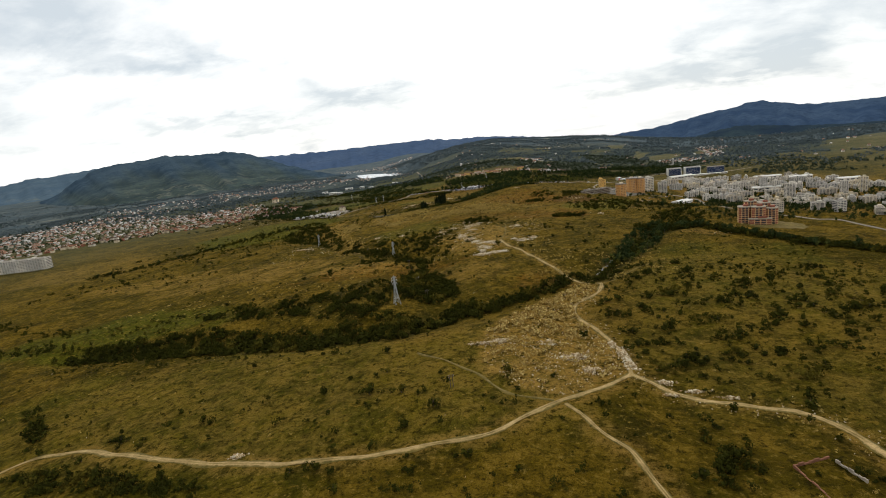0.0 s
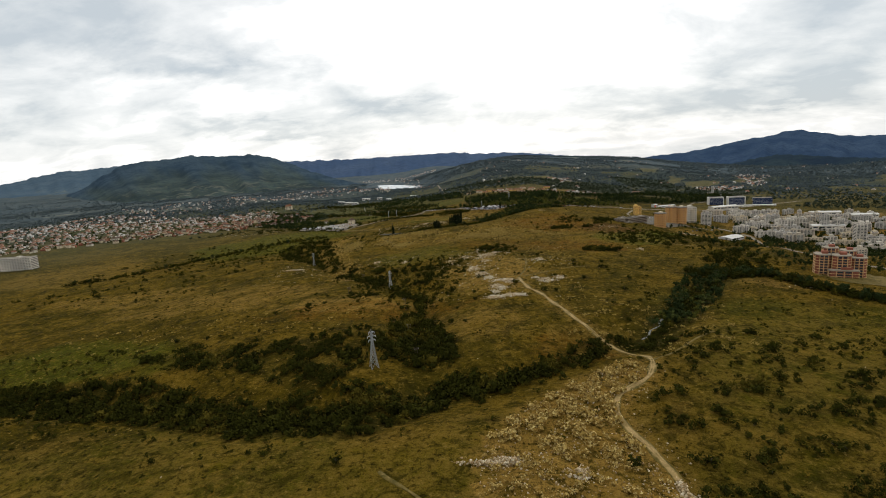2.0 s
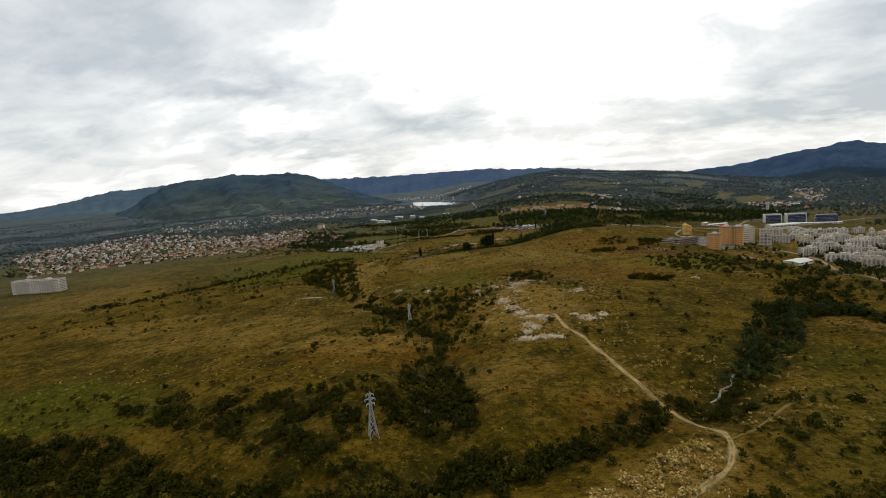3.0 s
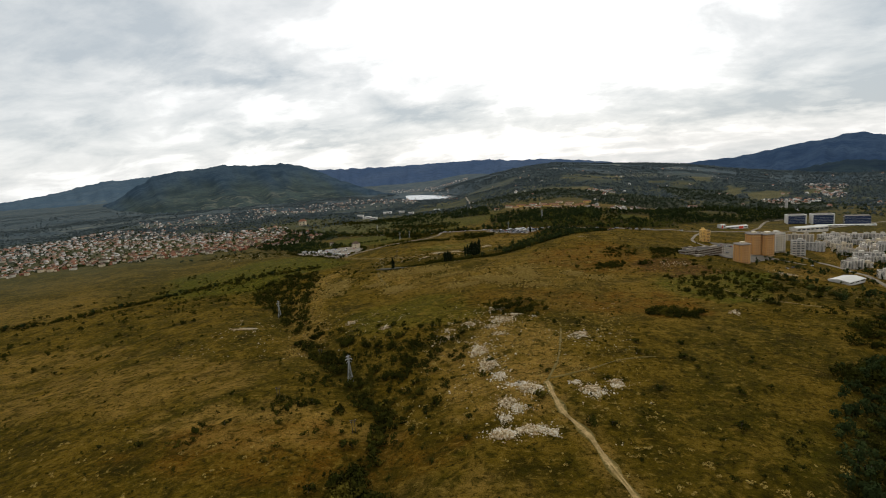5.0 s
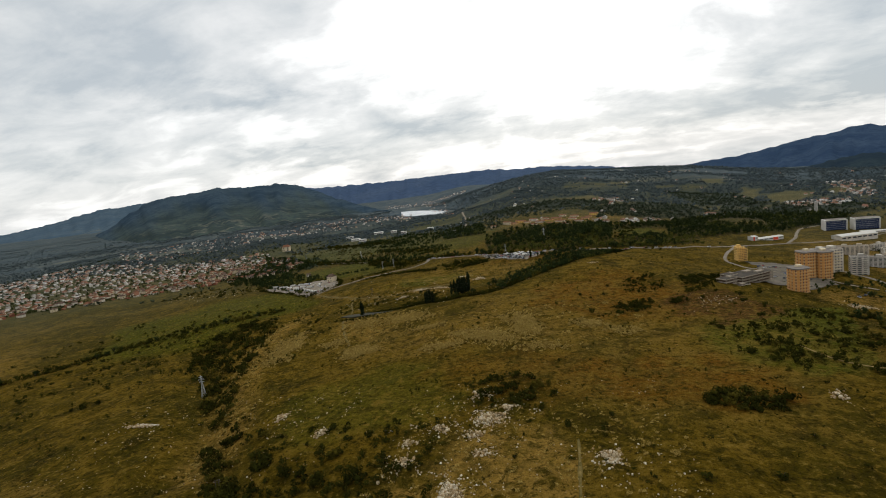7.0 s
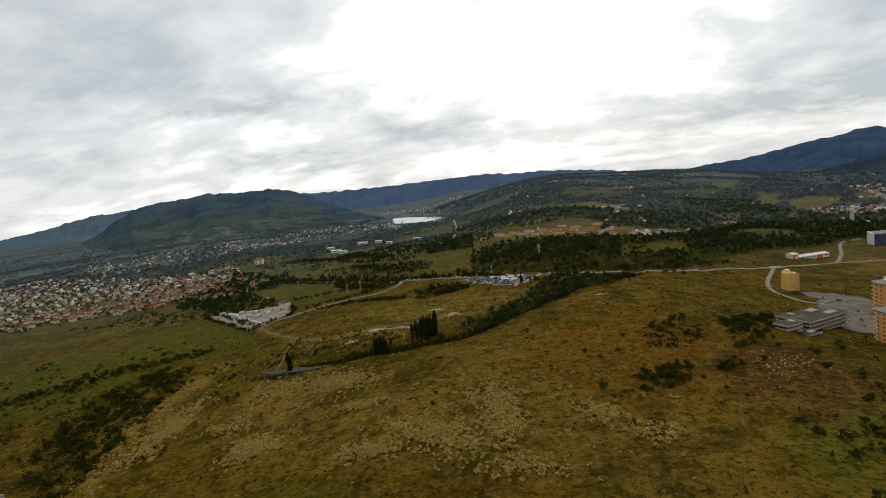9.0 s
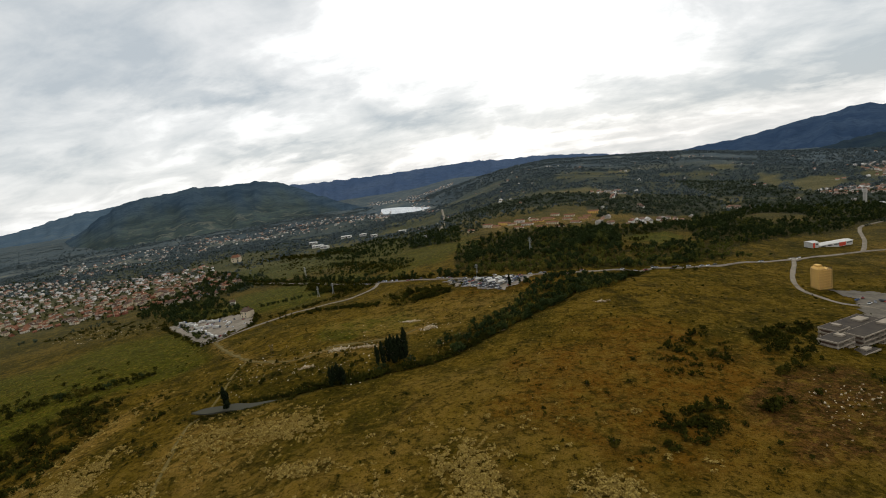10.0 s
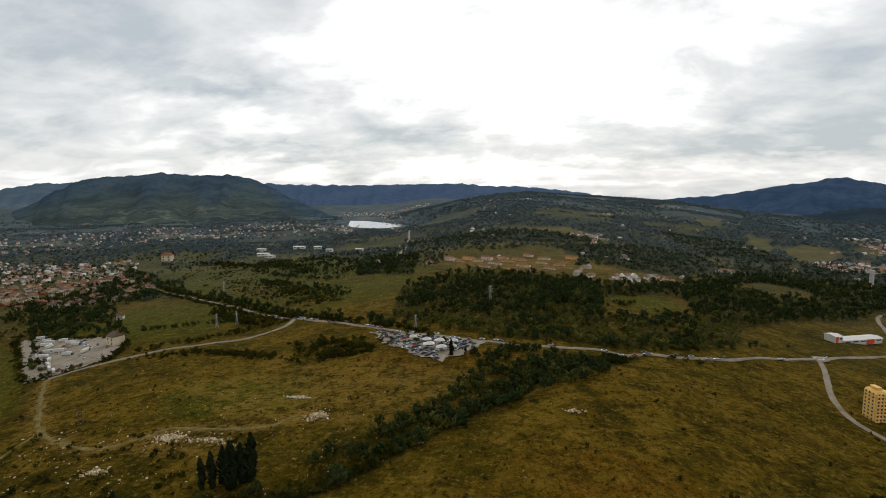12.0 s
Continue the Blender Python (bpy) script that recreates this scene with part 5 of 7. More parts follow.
def rubble_heap(x, y, rx, ry, rise, count, seed, size=(0.16, 0.5), label="heap of pale builders' rubble on dry grass", material=RUBBLE):
    """One dumped heap: chunks of concrete and brick, highest in the middle."""
    r = np.random.default_rng(seed)
    vs, fs, off = [], [], 0
    a, d = r.uniform(0, math.tau, count), np.sqrt(r.uniform(0, 1, count)) * r.uniform(0.6, 1.15, count)
    lumps = 1 + 0.25 * np.sin(3 * a + seed)
    tail = r.uniform(size=count) > 0.84
    d = np.where(tail, d * 1.9, d)
    px, py = d * np.cos(a) * lumps, d * np.sin(a) * lumps
    hz_ = rise * np.clip(1 - px ** 2 - py ** 2, 0, 1) * r.uniform(0.3, 1.0, count)
    sz = r.uniform(*size, count) * (0.7 + 0.6 * r.uniform(size=count) ** 3)
    gx, gy = x + px * rx, y + py * ry
    g0 = ground_z(gx, gy) - gz(x, y)
    for i in range(count):
        v, f = CHUNKS[r.integers(0, 7)]
        m = np.array(Euler(r.uniform(-0.6, 0.6, 2).tolist() + [r.uniform(0, 6.3)]).to_matrix())
        vs.append((v * sz[i]) @ m.T + (px[i] * rx, py[i] * ry, g0[i] + hz_[i] + 0.1 * sz[i]))
        fs.append(f + off)
        off += 8
    ob = link("rubble_heap", mesh_from("rubble_heap", np.vstack(vs), np.vstack(fs), material), None, pose(x, y, gz(x, y)))
    tagged(ob, label, "rubble", "dumped rubble heaps", "stuff")


for i, (x, y, rx, ry, rise, n) in enumerate([
        (-5, 134, 3.2, 1.6, 0.7, 90), (-9, 133, 4.0, 1.0, 0.4, 60), (8, 132, 1.8, 1.2, 0.6, 50), (13, 122, 3.4, 2.4, 0.6, 110), (16, 114, 2.4, 1.6, 0.6, 60), (24.6, 124, 1.2, 3.0, 0.7, 80),
        (25, 117, 1.2, 2.4, 0.7, 80), (23.6, 130, 1.0, 2.6, 0.5, 50), (30, 108.5, 1.6, 0.9, 0.5, 40), (35, 104.8, 1.8, 0.5, 0.4, 30), (41, 102.2, 1.6, 0.5, 0.4, 22), (30, 103.4, 1.6, 0.5, 0.3, 14),
        (-13, 242, 2.6, 2.0, 0.5, 110), (-8, 245, 2.6, 2.0, 0.5, 100), (-9, 264, 2.6, 2.6, 0.6, 130), (-14, 256, 2.2, 3.0, 0.4, 70), (-22, 280, 2.4, 4.2, 0.6, 140), (-26, 291, 2.4, 4.0, 0.6, 120),
        (6, 264, 2.6, 2.6, 0.5, 90), (12, 269, 1.6, 2.0, 0.5, 50), (4, 305, 2.4, 2.4, 0.6, 70), (-22, 322, 3.4, 4.0, 0.7, 120), (-39, 302, 2.6, 3.0, 0.5, 60), (-27, 336, 3.0, 3.0, 0.5, 60),
        (-138, 333, 4.5, 0.9, 0.3, 60), (-86, 332, 2.0, 2.4, 0.5, 40), (58, 337, 1.6, 3.0, 0.4, 40), (-66, 318, 2.0, 2.4, 0.4, 40), (-54, 499, 2.6, 2.6, 0.7, 80), (-64, 511, 2.2, 1.0, 0.4, 40),
        (-26, 491, 2.2, 2.6, 0.7, 60), (-86, 485, 3.6, 2.4, 0.6, 110), (10, 504, 2.0, 1.4, 0.3, 22), (-57, 88, 1.6, 0.8, 0.3, 30), 
        (52, 430, 7.0, 8.0, 0.5, 20), (60, 436, 5.0, 6.0, 0.5, 14), (112.9, 446.2, 5.0, 4.0, 0.5, 120), (112, 268, 6.0, 3.0, 0.5, 90), (-34, 317, 2.6, 2.2, 0.4, 36), (-25, 314, 2.8, 2.4, 0.5, 44), (-19, 328, 2.2, 1.8, 0.4, 30), (-22, 306, 2.6, 1.6, 0.4, 36), (-40, 311, 2.0, 1.4, 0.3, 20), (-90, 468, 3, 1.5, 0.4, 50), (-74, 484, 5, 1.2, 0.3, 60)]):
    rubble_heap(x, y, rx, ry, rise, int(2.9 * n), 400 + i, (0.13, 0.46))
for i, (x, y, rx, ry, n) in enumerate([(-27, 293, 1.6, 3.0, 190), (-22, 281, 1.8, 3.6, 260), (-17.5, 272, 1.6, 2.6, 220), (-12, 266.5, 2.2, 1.2, 200), (-7.5, 263, 1.8, 2.2, 260), (-11, 253.5, 1.6, 1.8, 170), (-13.5, 249, 1.2, 1.4, 110),
                                       (-13, 243.5, 2.6, 1.3, 260), (-6.5, 245.5, 2.4, 1.2, 220), (-3, 243.5, 1.2, 1.2, 90), (2, 268, 1.2, 1.0, 80), (6.5, 262, 2.2, 1.5, 220), (12, 267, 1.4, 1.0, 110), (-24, 322, 2.4, 3.0, 170), (4, 303, 1.6, 1.4, 110),
                                       (-5, 134.5, 2.6, 0.9, 200), (13, 122, 2.4, 1.4, 170), (8, 131, 1.2, 0.8, 80), (-135, 334, 3.6, 0.5, 120), (-86, 486, 2.6, 1.2, 150), (-54, 500, 1.8, 1.6, 110), (-66, 511, 2.4, 0.6, 80), (25, 120, 0.8, 5.0, 190)]):
    rubble_heap(x, y, 1.25 * rx, 1.2 * ry, 0.15, int(1.9 * n), 900 + i, (0.10, 0.36), "spread of whitish broken concrete and plaster waste", RUBBLE_PALE)


def build_debris():
    """Loose stones and litter strewn between the heaps."""
    r = np.random.default_rng(55)
    p = np.vstack([within(RUBBLE_FIELD, 1100, 81, -0.2, 8), clear_of_tracks(within(rect(-45, 240, 20, 345), 320, 82, 0.7, 10)), clear_of_tracks(along(TRACK_NORTH[:8], 260, 2.4, 83), 1.0),
                   clear_of_tracks(along(TRACK_EAST, 180, 2.2, 84), 1.0), within(rect(-150, 300, -60, 350), 420, 85, 0.3, 12), within(rect(-120, 460, -40, 515), 240, 86, 0.3, 12),
                   within(rect(-170, 60, 110, 560), 70, 87)])
    waste = np.vstack([within([(-48, 318), (-37, 332), (-20, 338), (-10, 330), (-12, 306), (-20, 290), (-42, 296)], 360, 88, 0.45, 6), within(rect(-150, 300, -70, 345), 60, 89, 0.6, 9), within(rect(-6, 292, 20, 310), 90, 90, 0.4, 5), within(rect(-30, 262, -14, 296), 110, 91, 0.2, 5), within(rect(-128, 450, -60, 488), 190, 92, 0.2, 8), within([(-368, 598), (-310, 580), (-276, 578), (-266, 600), (-300, 612), (-350, 612)], 240, 93, 0.2, 14)])
    scattered("broken_concrete", CHUNKS, waste, 0.10 + 0.34 * r.uniform(size=len(waste)) ** 2, RUBBLE_PALE, "scattered pale pieces of broken concrete in grass", "rubble", 0.02)
    scattered("loose_stones", CHUNKS, p, r.uniform(0.07, 0.26, len(p)), RUBBLE, "loose pale stones and debris strewn in grass", "stones", -0.05)


build_debris()


# ---- pylons ----
def pylon(x, y, h, turn_deg, label):
    """A lattice transmission tower with three pairs of arms."""
    e = thing("pylon", x, y, gz(x, y) - 0.1, turn_deg, label, "pylon", "power line pylons")
    wb, wt = 0.095 * h, 0.018 * h
    levels = [0, 0.22, 0.40, 0.55, 0.67, 0.77, 0.86, 0.94]

    def half(t):
        return wb + (wt - wb) * min(1, t / 0.72) ** 0.85

    bar = 0.009 * h
    corners = [(1, 1), (-1, 1), (-1, -1), (1, -1)]
    for sx, sy in corners:
        bm = bmesh.new()
        for a, b in zip(levels, levels[1:]):
            beam(bm, (sx * half(a), sy * half(a), a * h), (sx * half(b), sy * half(b), b * h), bar)
        part("leg", bm, STEEL, e)
    for k in range(4):
        bm = bmesh.new()
        (ax, ay), (bx, by) = corners[k], corners[(k + 1) % 4]
        for a, b in zip(levels, levels[1:]):
            beam(bm, (ax * half(a), ay * half(a), a * h), (bx * half(b), by * half(b), b * h), bar * 0.7)
            beam(bm, (bx * half(a), by * half(a), a * h), (ax * half(b), ay * half(b), b * h), bar * 0.7)
            beam(bm, (ax * half(b), ay * half(b), b * h), (bx * half(b), by * half(b), b * h), bar * 0.7)
        part("bracing", bm, STEEL, e)
    for t, reach in ((0.72, 0.085), (0.82, 0.105), (0.92, 0.075)):
        for s in (1, -1):
            bm = bmesh.new()
            tip = (s * reach * h, 0, t * h + 0.012 * h)
            for sy in (1, -1):
                beam(bm, (s * half(t), sy * half(t), t * h), tip, bar * 0.7)
                beam(bm, (s * half(t), sy * half(t), t * h + 0.035 * h), tip, bar * 0.7)
            arm = part("crossarm", bm, STEEL, e)
            bm = bmesh.new()
            beam(bm, tip, (tip[0], 0, tip[2] - 0.05 * h), bar)
            link("insulator", bm_mesh("insulator", bm, METAL_WHITE), arm)
    bm = bmesh.new()
    beam(bm, (0, 0, 0.93 * h), (0, 0, h), bar * 1.2)
    part("peak", bm, STEEL, e)


pylon(-42, 178, 10.8, 35, "grey steel lattice pylon standing in gully scrub")
pylon(-64, 279, 8.8, 35, "grey steel lattice pylon beside a scrub-filled gully")
pylon(-137, 363, 8.8, 25, "grey steel lattice pylon below a grassy scarp")
pylon(-21, 618, 10.2, 10, "grey steel lattice pylon rising from dark woods")
pylon(-47, 578, 7.0, 10, "grey steel lattice pylon behind a car market")
pylon(-150, 600, 7.0, 20, "grey steel lattice pylon near a side road")
pylon(-142, 604, 7.0, 20, "grey steel lattice pylon near a side road")
pylon(-205, 690, 9.0, 20, "grey steel lattice pylon in a green field")


def pole(x, y, h, turn_deg):
    """A small portal of two posts with a cross beam, for a minor line."""
    e = thing("power_pole", x, y, gz(x, y) - 0.1, turn_deg, "weathered twin-post power pole in open grass", "power pole", "minor power poles")
    for s in (-1, 1):
        bm = bmesh.new()
        bmesh.ops.create_cone(bm, cap_ends=True, segments=8, radius1=0.09, radius2=0.06, depth=h, matrix=Matrix.Translation((s * 0.35, 0, h / 2)))
        part("post", bm, BARK, e)
    for t in (0.82, 0.94):
        bm = bmesh.new()
        box(bm, 0, 0, t * h, 1.4, 0.08, 0.07)
        arm = part("crossarm", bm, BARK, e)
        for s in (-0.65, 0.65):
            bm = bmesh.new()
            bmesh.ops.create_cone(bm, cap_ends=True, segments=8, radius1=0.04, radius2=0.02, depth=0.12, matrix=Matrix.Translation((s, 0, t * h + 0.12)))
            link("insulator", bm_mesh("insulator", bm, METAL_WHITE), arm)


for x, y, h in ((-15.5, 107, 3.2), (-50, 248, 3.6), (-33, 190, 3.4), (-84, 300, 3.6), (-118, 492, 4.0), (-40, 212, 3.2), (-78, 262, 3.4)):
    pole(x, y, h, 30)


def village_trees():
    r = np.random.default_rng(66)
    p = within([(-600, 525), (-430, 640), (-345, 690), (-360, 770), (-480, 880), (-850, 880), (-900, 730)], 2600, 71)
    p = np.vstack([p, along([(-640, 520), (-430, 632), (-340, 684), (-330, 760)], 320, 8, 72), within(rect(-900, 880, -330, 1010), 900, 73, 0.0, 60)])
    scattered("village_trees", FAR_TREES, p, r.uniform(1.3, 3.0, len(p)), LEAF_TREE, "dark garden trees between village houses", "trees", 0.3)


village_trees()


# ---- buildings ----
def pane_mesh(w, h, name="window"):
    """A window with a raised frame edge and a recessed pane, made of one small mesh in the plane x, z."""
    bm = bmesh.new()
    box(bm, 0, 0, 0, w, 0.06, h)
    return bm_mesh(name, bm, GLASS)


def slab_block(x, y, w, d, h, storeys, turn_deg, wall, label, balcony=None, bays=None, group="apartment blocks"):
    """A flat-roofed apartment block: walls with parapet, roof with lift housing, window rows on every storey and balcony stacks."""
    e = thing("apartment_block", x, y, gz(x, y) - 0.3, turn_deg, label, "apartment building", group)
    bm = bmesh.new()
    box(bm, 0, 0, h / 2, w, d, h, 0.06)
    for s, (ww, dd) in ((1, (w, 0.16)), (-1, (w, 0.16))):
        box(bm, 0, s * (d / 2 - 0.08), h + 0.15, ww, dd, 0.34)
    for s in (1, -1):
        box(bm, s * (w / 2 - 0.08), 0, h + 0.15, 0.16, d - 0.33, 0.34)
    part("wall", bm, wall, e)
    bm = bmesh.new()
    box(bm, 0, 0, h + 0.05, w - 0.34, d - 0.34, 0.08)
    roof = part("roof", bm, ROOF_FLAT, e)
    for k in range(1 if w < 12 else 2):
        bm = bmesh.new()
        box(bm, (k - 0.5) * w * 0.45 if w >= 12 else 0.1 * w, 0, h + 0.75, min(2.6, w * 0.3), d * 0.45, 1.35, 0.05)
        link("lift_housing", bm_mesh("lift_housing", bm, wall), roof)
    storey = h / storeys
    fins = (bays or max(3, int(w / 2.2))) + 1
    fin = bmesh.new()
    box(fin, 0, 0, h / 2, w / fins * 0.42, d + 0.36, h - 0.08)
    fin = bm_mesh("fin", fin, wall)
    for i in range(fins):
        link("fin", fin, e, pose((i / (fins - 1) - 0.5) * w * (1 - 0.40 / fins), 0, 0))
    band = bmesh.new()
    box(band, 0, 0, 0, w + 0.08, d + 0.08, storey * 0.40)
    band = bm_mesh("window_band", band, GLASS)
    rails = bmesh.new()
    for k in range(storeys):
        link("window_band", band, e, pose(0, 0, (k + 0.55) * storey))
        for s in (1, -1):
            for c in (-0.27, 0.24):
                if k and balcony is not None:
                    box(rails, c * w, s * (d / 2 + 0.3), (k + 0.18) * storey, w * 0.30, 0.58, storey * 0.34)
    if balcony is not None:
        tagged(part("balcony_cladding", rails, balcony, e), kind="stuff")
    else:
        rails.free()
    return e


TOWN = [(167.3, 456.4, 15, 6, 7.6, 8), (180.1, 442.9, 14, 6, 8.4, 8), (161.5, 484.9, 13, 6, 8.0, 8), (168.0, 548.9, 13, 6, 9.0, 8), (184.4, 549.3, 13, 6, 9.0, 8), (196.0, 533.8, 16, 6, 9.4, 8), (207.5, 520.6, 16, 6, 9.0, 8),
        (148.1, 524.3, 10, 7, 10.5, 9), (221.4, 443.4, 8, 8, 15.0, 14), (158, 330, 7, 6, 7.0, 6), (194.6, 355.8, 9, 7, 7.6, 7), (197, 338, 7, 6, 7.4, 7), (248.6, 474.8, 13, 6, 5.0, 4), (260.0, 463.5, 15, 6, 7.6, 8),
        (268.0, 455.0, 6, 6, 12.5, 12), (230.2, 505.7, 7, 6, 12.5, 12), (239.5, 504.6, 9, 7, 9.6, 9), (223.3, 513.1, 11, 6, 7.6, 7), (209.1, 454.9, 9, 6, 5.4, 5), (252.5, 419.4, 9, 6, 6.2, 6), (231.8, 427.7, 8, 6, 4.8, 4),
        (173.3, 587.6, 20, 6, 9.0, 8), (196.2, 583.5, 18, 6, 8.4, 8), (209.0, 548.6, 16, 6, 8.8, 8), (223.2, 534.4, 16, 6, 8.0, 8), (240.0, 543.6, 18, 6, 8.4, 8),
        (257.3, 499.3, 14, 6, 9.0, 8), (270.7, 480.6, 14, 6, 8.2, 8), (287.3, 463.9, 7, 7, 13.0, 12), (281.3, 426.8, 12, 6, 7.2, 7), (266.3, 394.6, 12, 6, 6.8, 6), (240.5, 360.9, 10, 6, 6.8, 6), (283.9, 375.0, 12, 6, 7.2, 7),
        (214, 330, 10, 6, 6.4, 6), (240, 318, 10, 6, 6.6, 6), (304.5, 435.5, 14, 6, 8.0, 8), (302.8, 492.6, 16, 6, 8.2, 8), (257.8, 581.0, 18, 6, 7.4, 7), (233.6, 606.0, 14, 6, 7.0, 7), (282.8, 552.6, 16, 6, 7.6, 8)]
PANEL_WARM = plain("warm_grey_concrete", (0.50, 0.43, 0.33), 0.9, spread=0.35, scale=0.25)
TONES = [(PANEL_WARM, "weathered beige panel apartment block with loggias", PANEL_GREY), (PANEL_WHITE, "pale grey panel apartment block with rows of balconies", PANEL_GREY), (PANEL_GREY, "weathered grey concrete apartment block", PANEL_WHITE), (PANEL_CREAM, "cream-coloured apartment block with balconies", PANEL_WHITE)]
rt = np.random.default_rng(44)
for x, y in within([(160, 470), (178, 560), (205, 625), (300, 610), (340, 490), (300, 390), (205, 410)], 1500, 95):
    if len(TOWN) < 112 and min(math.hypot(x - q[0], y - q[1]) for q in TOWN) > 9.5:
        TOWN.append((float(x), float(y), float(rt.uniform(8, 22)), float(rt.uniform(3.6, 5.4)), float(rt.uniform(4.0, 7.6)), 7))
for i, (x, y, w, d, h, st) in enumerate(TOWN):
    wall, text, bal = TONES[(1, 0, 1, 2, 3, 0, 1, 2)[i % 8]]
    bal = bal if i % 3 else None
    slab_block(x, y, w * (0.86 if w > h else 0.8), 0.66 * d, h * (0.66 if w > h else 0.95), st, (-14, -8, 22, -30, 4, 64, -12)[i % 7], wall, text, bal)

def eight_sided(bm, w, d, cut, z0, z1):
    """A block with its four upright corners cut off."""
    plan = [(-w / 2 + cut, -d / 2), (w / 2 - cut, -d / 2), (w / 2, -d / 2 + cut), (w / 2, d / 2 - cut), (w / 2 - cut, d / 2), (-w / 2 + cut, d / 2), (-w / 2, d / 2 - cut), (-w / 2, -d / 2 + cut)]
    low, top = [bm.verts.new((x, y, z0)) for x, y in plan], [bm.verts.new((x, y, z1)) for x, y in plan]
    for k in range(8):
        bm.faces.new((low[k], low[(k + 1) % 8], top[(k + 1) % 8], top[k]))
    bm.faces.new(top)
    bm.faces.new(low[::-1])


def ochre_wing(e, cx, cy, w, d, h, storeys):
    """One eight-sided wing: rendered piers, recessed window bays, balcony parapets and a dark roof slab."""
    at = pose(cx, cy, 0)
    bm = bmesh.new()
    eight_sided(bm, w, d, 0.2 * w, 0, h)
    link("wall", bm_mesh("wall", bm, ORANGE), e, at)
    bm = bmesh.new()
    eight_sided(bm, w + 0.7, d + 0.7, 0.2 * w, h + 0.003, h + 0.55)
    roof = link("roof", bm_mesh("roof", bm, ROOF_FLAT), e, at)
    bm = bmesh.new()
    box(bm, 0.1 * w, 0.1 * d, h + 1.0, 0.3 * w, 0.3 * d, 0.9, 0.05)
    link("lift_housing", bm_mesh("lift_housing", bm, PANEL_CREAM), roof)
    sh = h / storeys
    bays = [(u * w, -d / 2, 0) for u in (-0.18, 0.0, 0.18)] + [(u * w, d / 2, 180) for u in (-0.18, 0.18)] + [(s * w / 2, u * d, 90 * s) for s in (1, -1) for u in (-0.18, 0.12)]
    bays += [(sx * (w / 2 - 0.1 * w), sy * (d / 2 - 0.1 * w), {(-1, -1): -45, (1, -1): 45, (1, 1): 135, (-1, 1): -135}[(sx, sy)]) for sx in (-1, 1) for sy in (-1, 1)]
    pane = pane_mesh(0.065 * w, sh * 0.5)
    bm = bmesh.new()
    box(bm, 0, -0.22, 0, 0.115 * w, 0.5, sh * 0.34, 0.03)
    parapet = bm_mesh("parapet", bm, OCHRE_PALE)
    for x, y, a in bays:
        for k in range(storeys):
            link("window", pane, e, at @ pose(x, y, (k + 0.55) * sh, 0, 0, a))
            link("parapet", parapet, e, at @ pose(x, y, (k + 0.2) * sh, 0, 0, a))


def ochre_building(x, y, turn_deg, label, wings):
    e = thing("apartment_building", x, y, gz(x, y) - 0.6, turn_deg, label, "apartment building", "ochre apartment buildings")
    for w in wings:
        ochre_wing(e, *w)


ochre_building(118, 502, 14, "tall ochre apartment building with dark flat roof", [(-3.7, 0.6, 7.2, 7.6, 14.0, 9), (3.8, -0.8, 7.2, 7.6, 13.4, 9)])
ochre_building(97.5, 466, 14, "smaller ochre apartment tower with dark flat roof", [(0, 0, 7.2, 7.0, 10.8, 8)])
slab_block(132, 523, 13, 8, 12.5, 8, 14, PANEL_WHITE, "white apartment building behind ochre towers", PANEL_CREAM, 8, "ochre apartment buildings")


def yellow_tower(x, y, h):
    """An eight-sided yellow tower block with ribs between its balconies and a set-back top."""
    e = thing("apartment_tower", x, y, gz(x, y) - 0.3, 12, "yellow-rendered eight-storey apartment tower by an access road", "apartment building", "")
    e.scale = (0.76, 0.78, 1.0)
    for k, (cx, w, d, hh) in enumerate(((-1.7, 4.2, 6.4, h), (2.1, 3.6, 5.6, h - 0.9))):
        bm = bmesh.new()
        box(bm, cx, 0, hh / 2, w, d, hh, 0.7 if k == 0 else 0.5)
        part("wall", bm, YELLOW, e)
    bm = bmesh.new()
    box(bm, -1.7, 0, h + 0.45, 2.0, 3.2, 0.9, 0.1)
    part("roof_storey", bm, YELLOW, e)
    me = pane_mesh(0.58, 0.5)
    for k in range(8):
        z = 0.7 + k * (h - 0.8) / 8
        for cx in (-3.0, -0.4, 2.1):
            bm = bmesh.new()
            box(bm, cx, -(3.2 if cx < 1 else 2.8) - 0.2, z - 0.1, 1.5, 0.5, 0.42, 0.05)
            part("balcony", bm, YELLOW, e)
        for cx in (-3.0, -1.7, -0.4, 1.2, 2.1, 3.0):
            for s in (1, -1):
                link("window", me, e, pose(cx, s * ((3.2 if cx < 1 else 2.8) + 0.02), z + 0.35))
        for cy in (-1.6, 0.0, 1.6):
            link("window", me, e, pose(-3.82, cy, z + 0.35, 0, 0, 90))
            link("window", me, e, pose(3.92, cy, z + 0.35, 0, 0, 90))


yellow_tower(95, 539, 9.0)


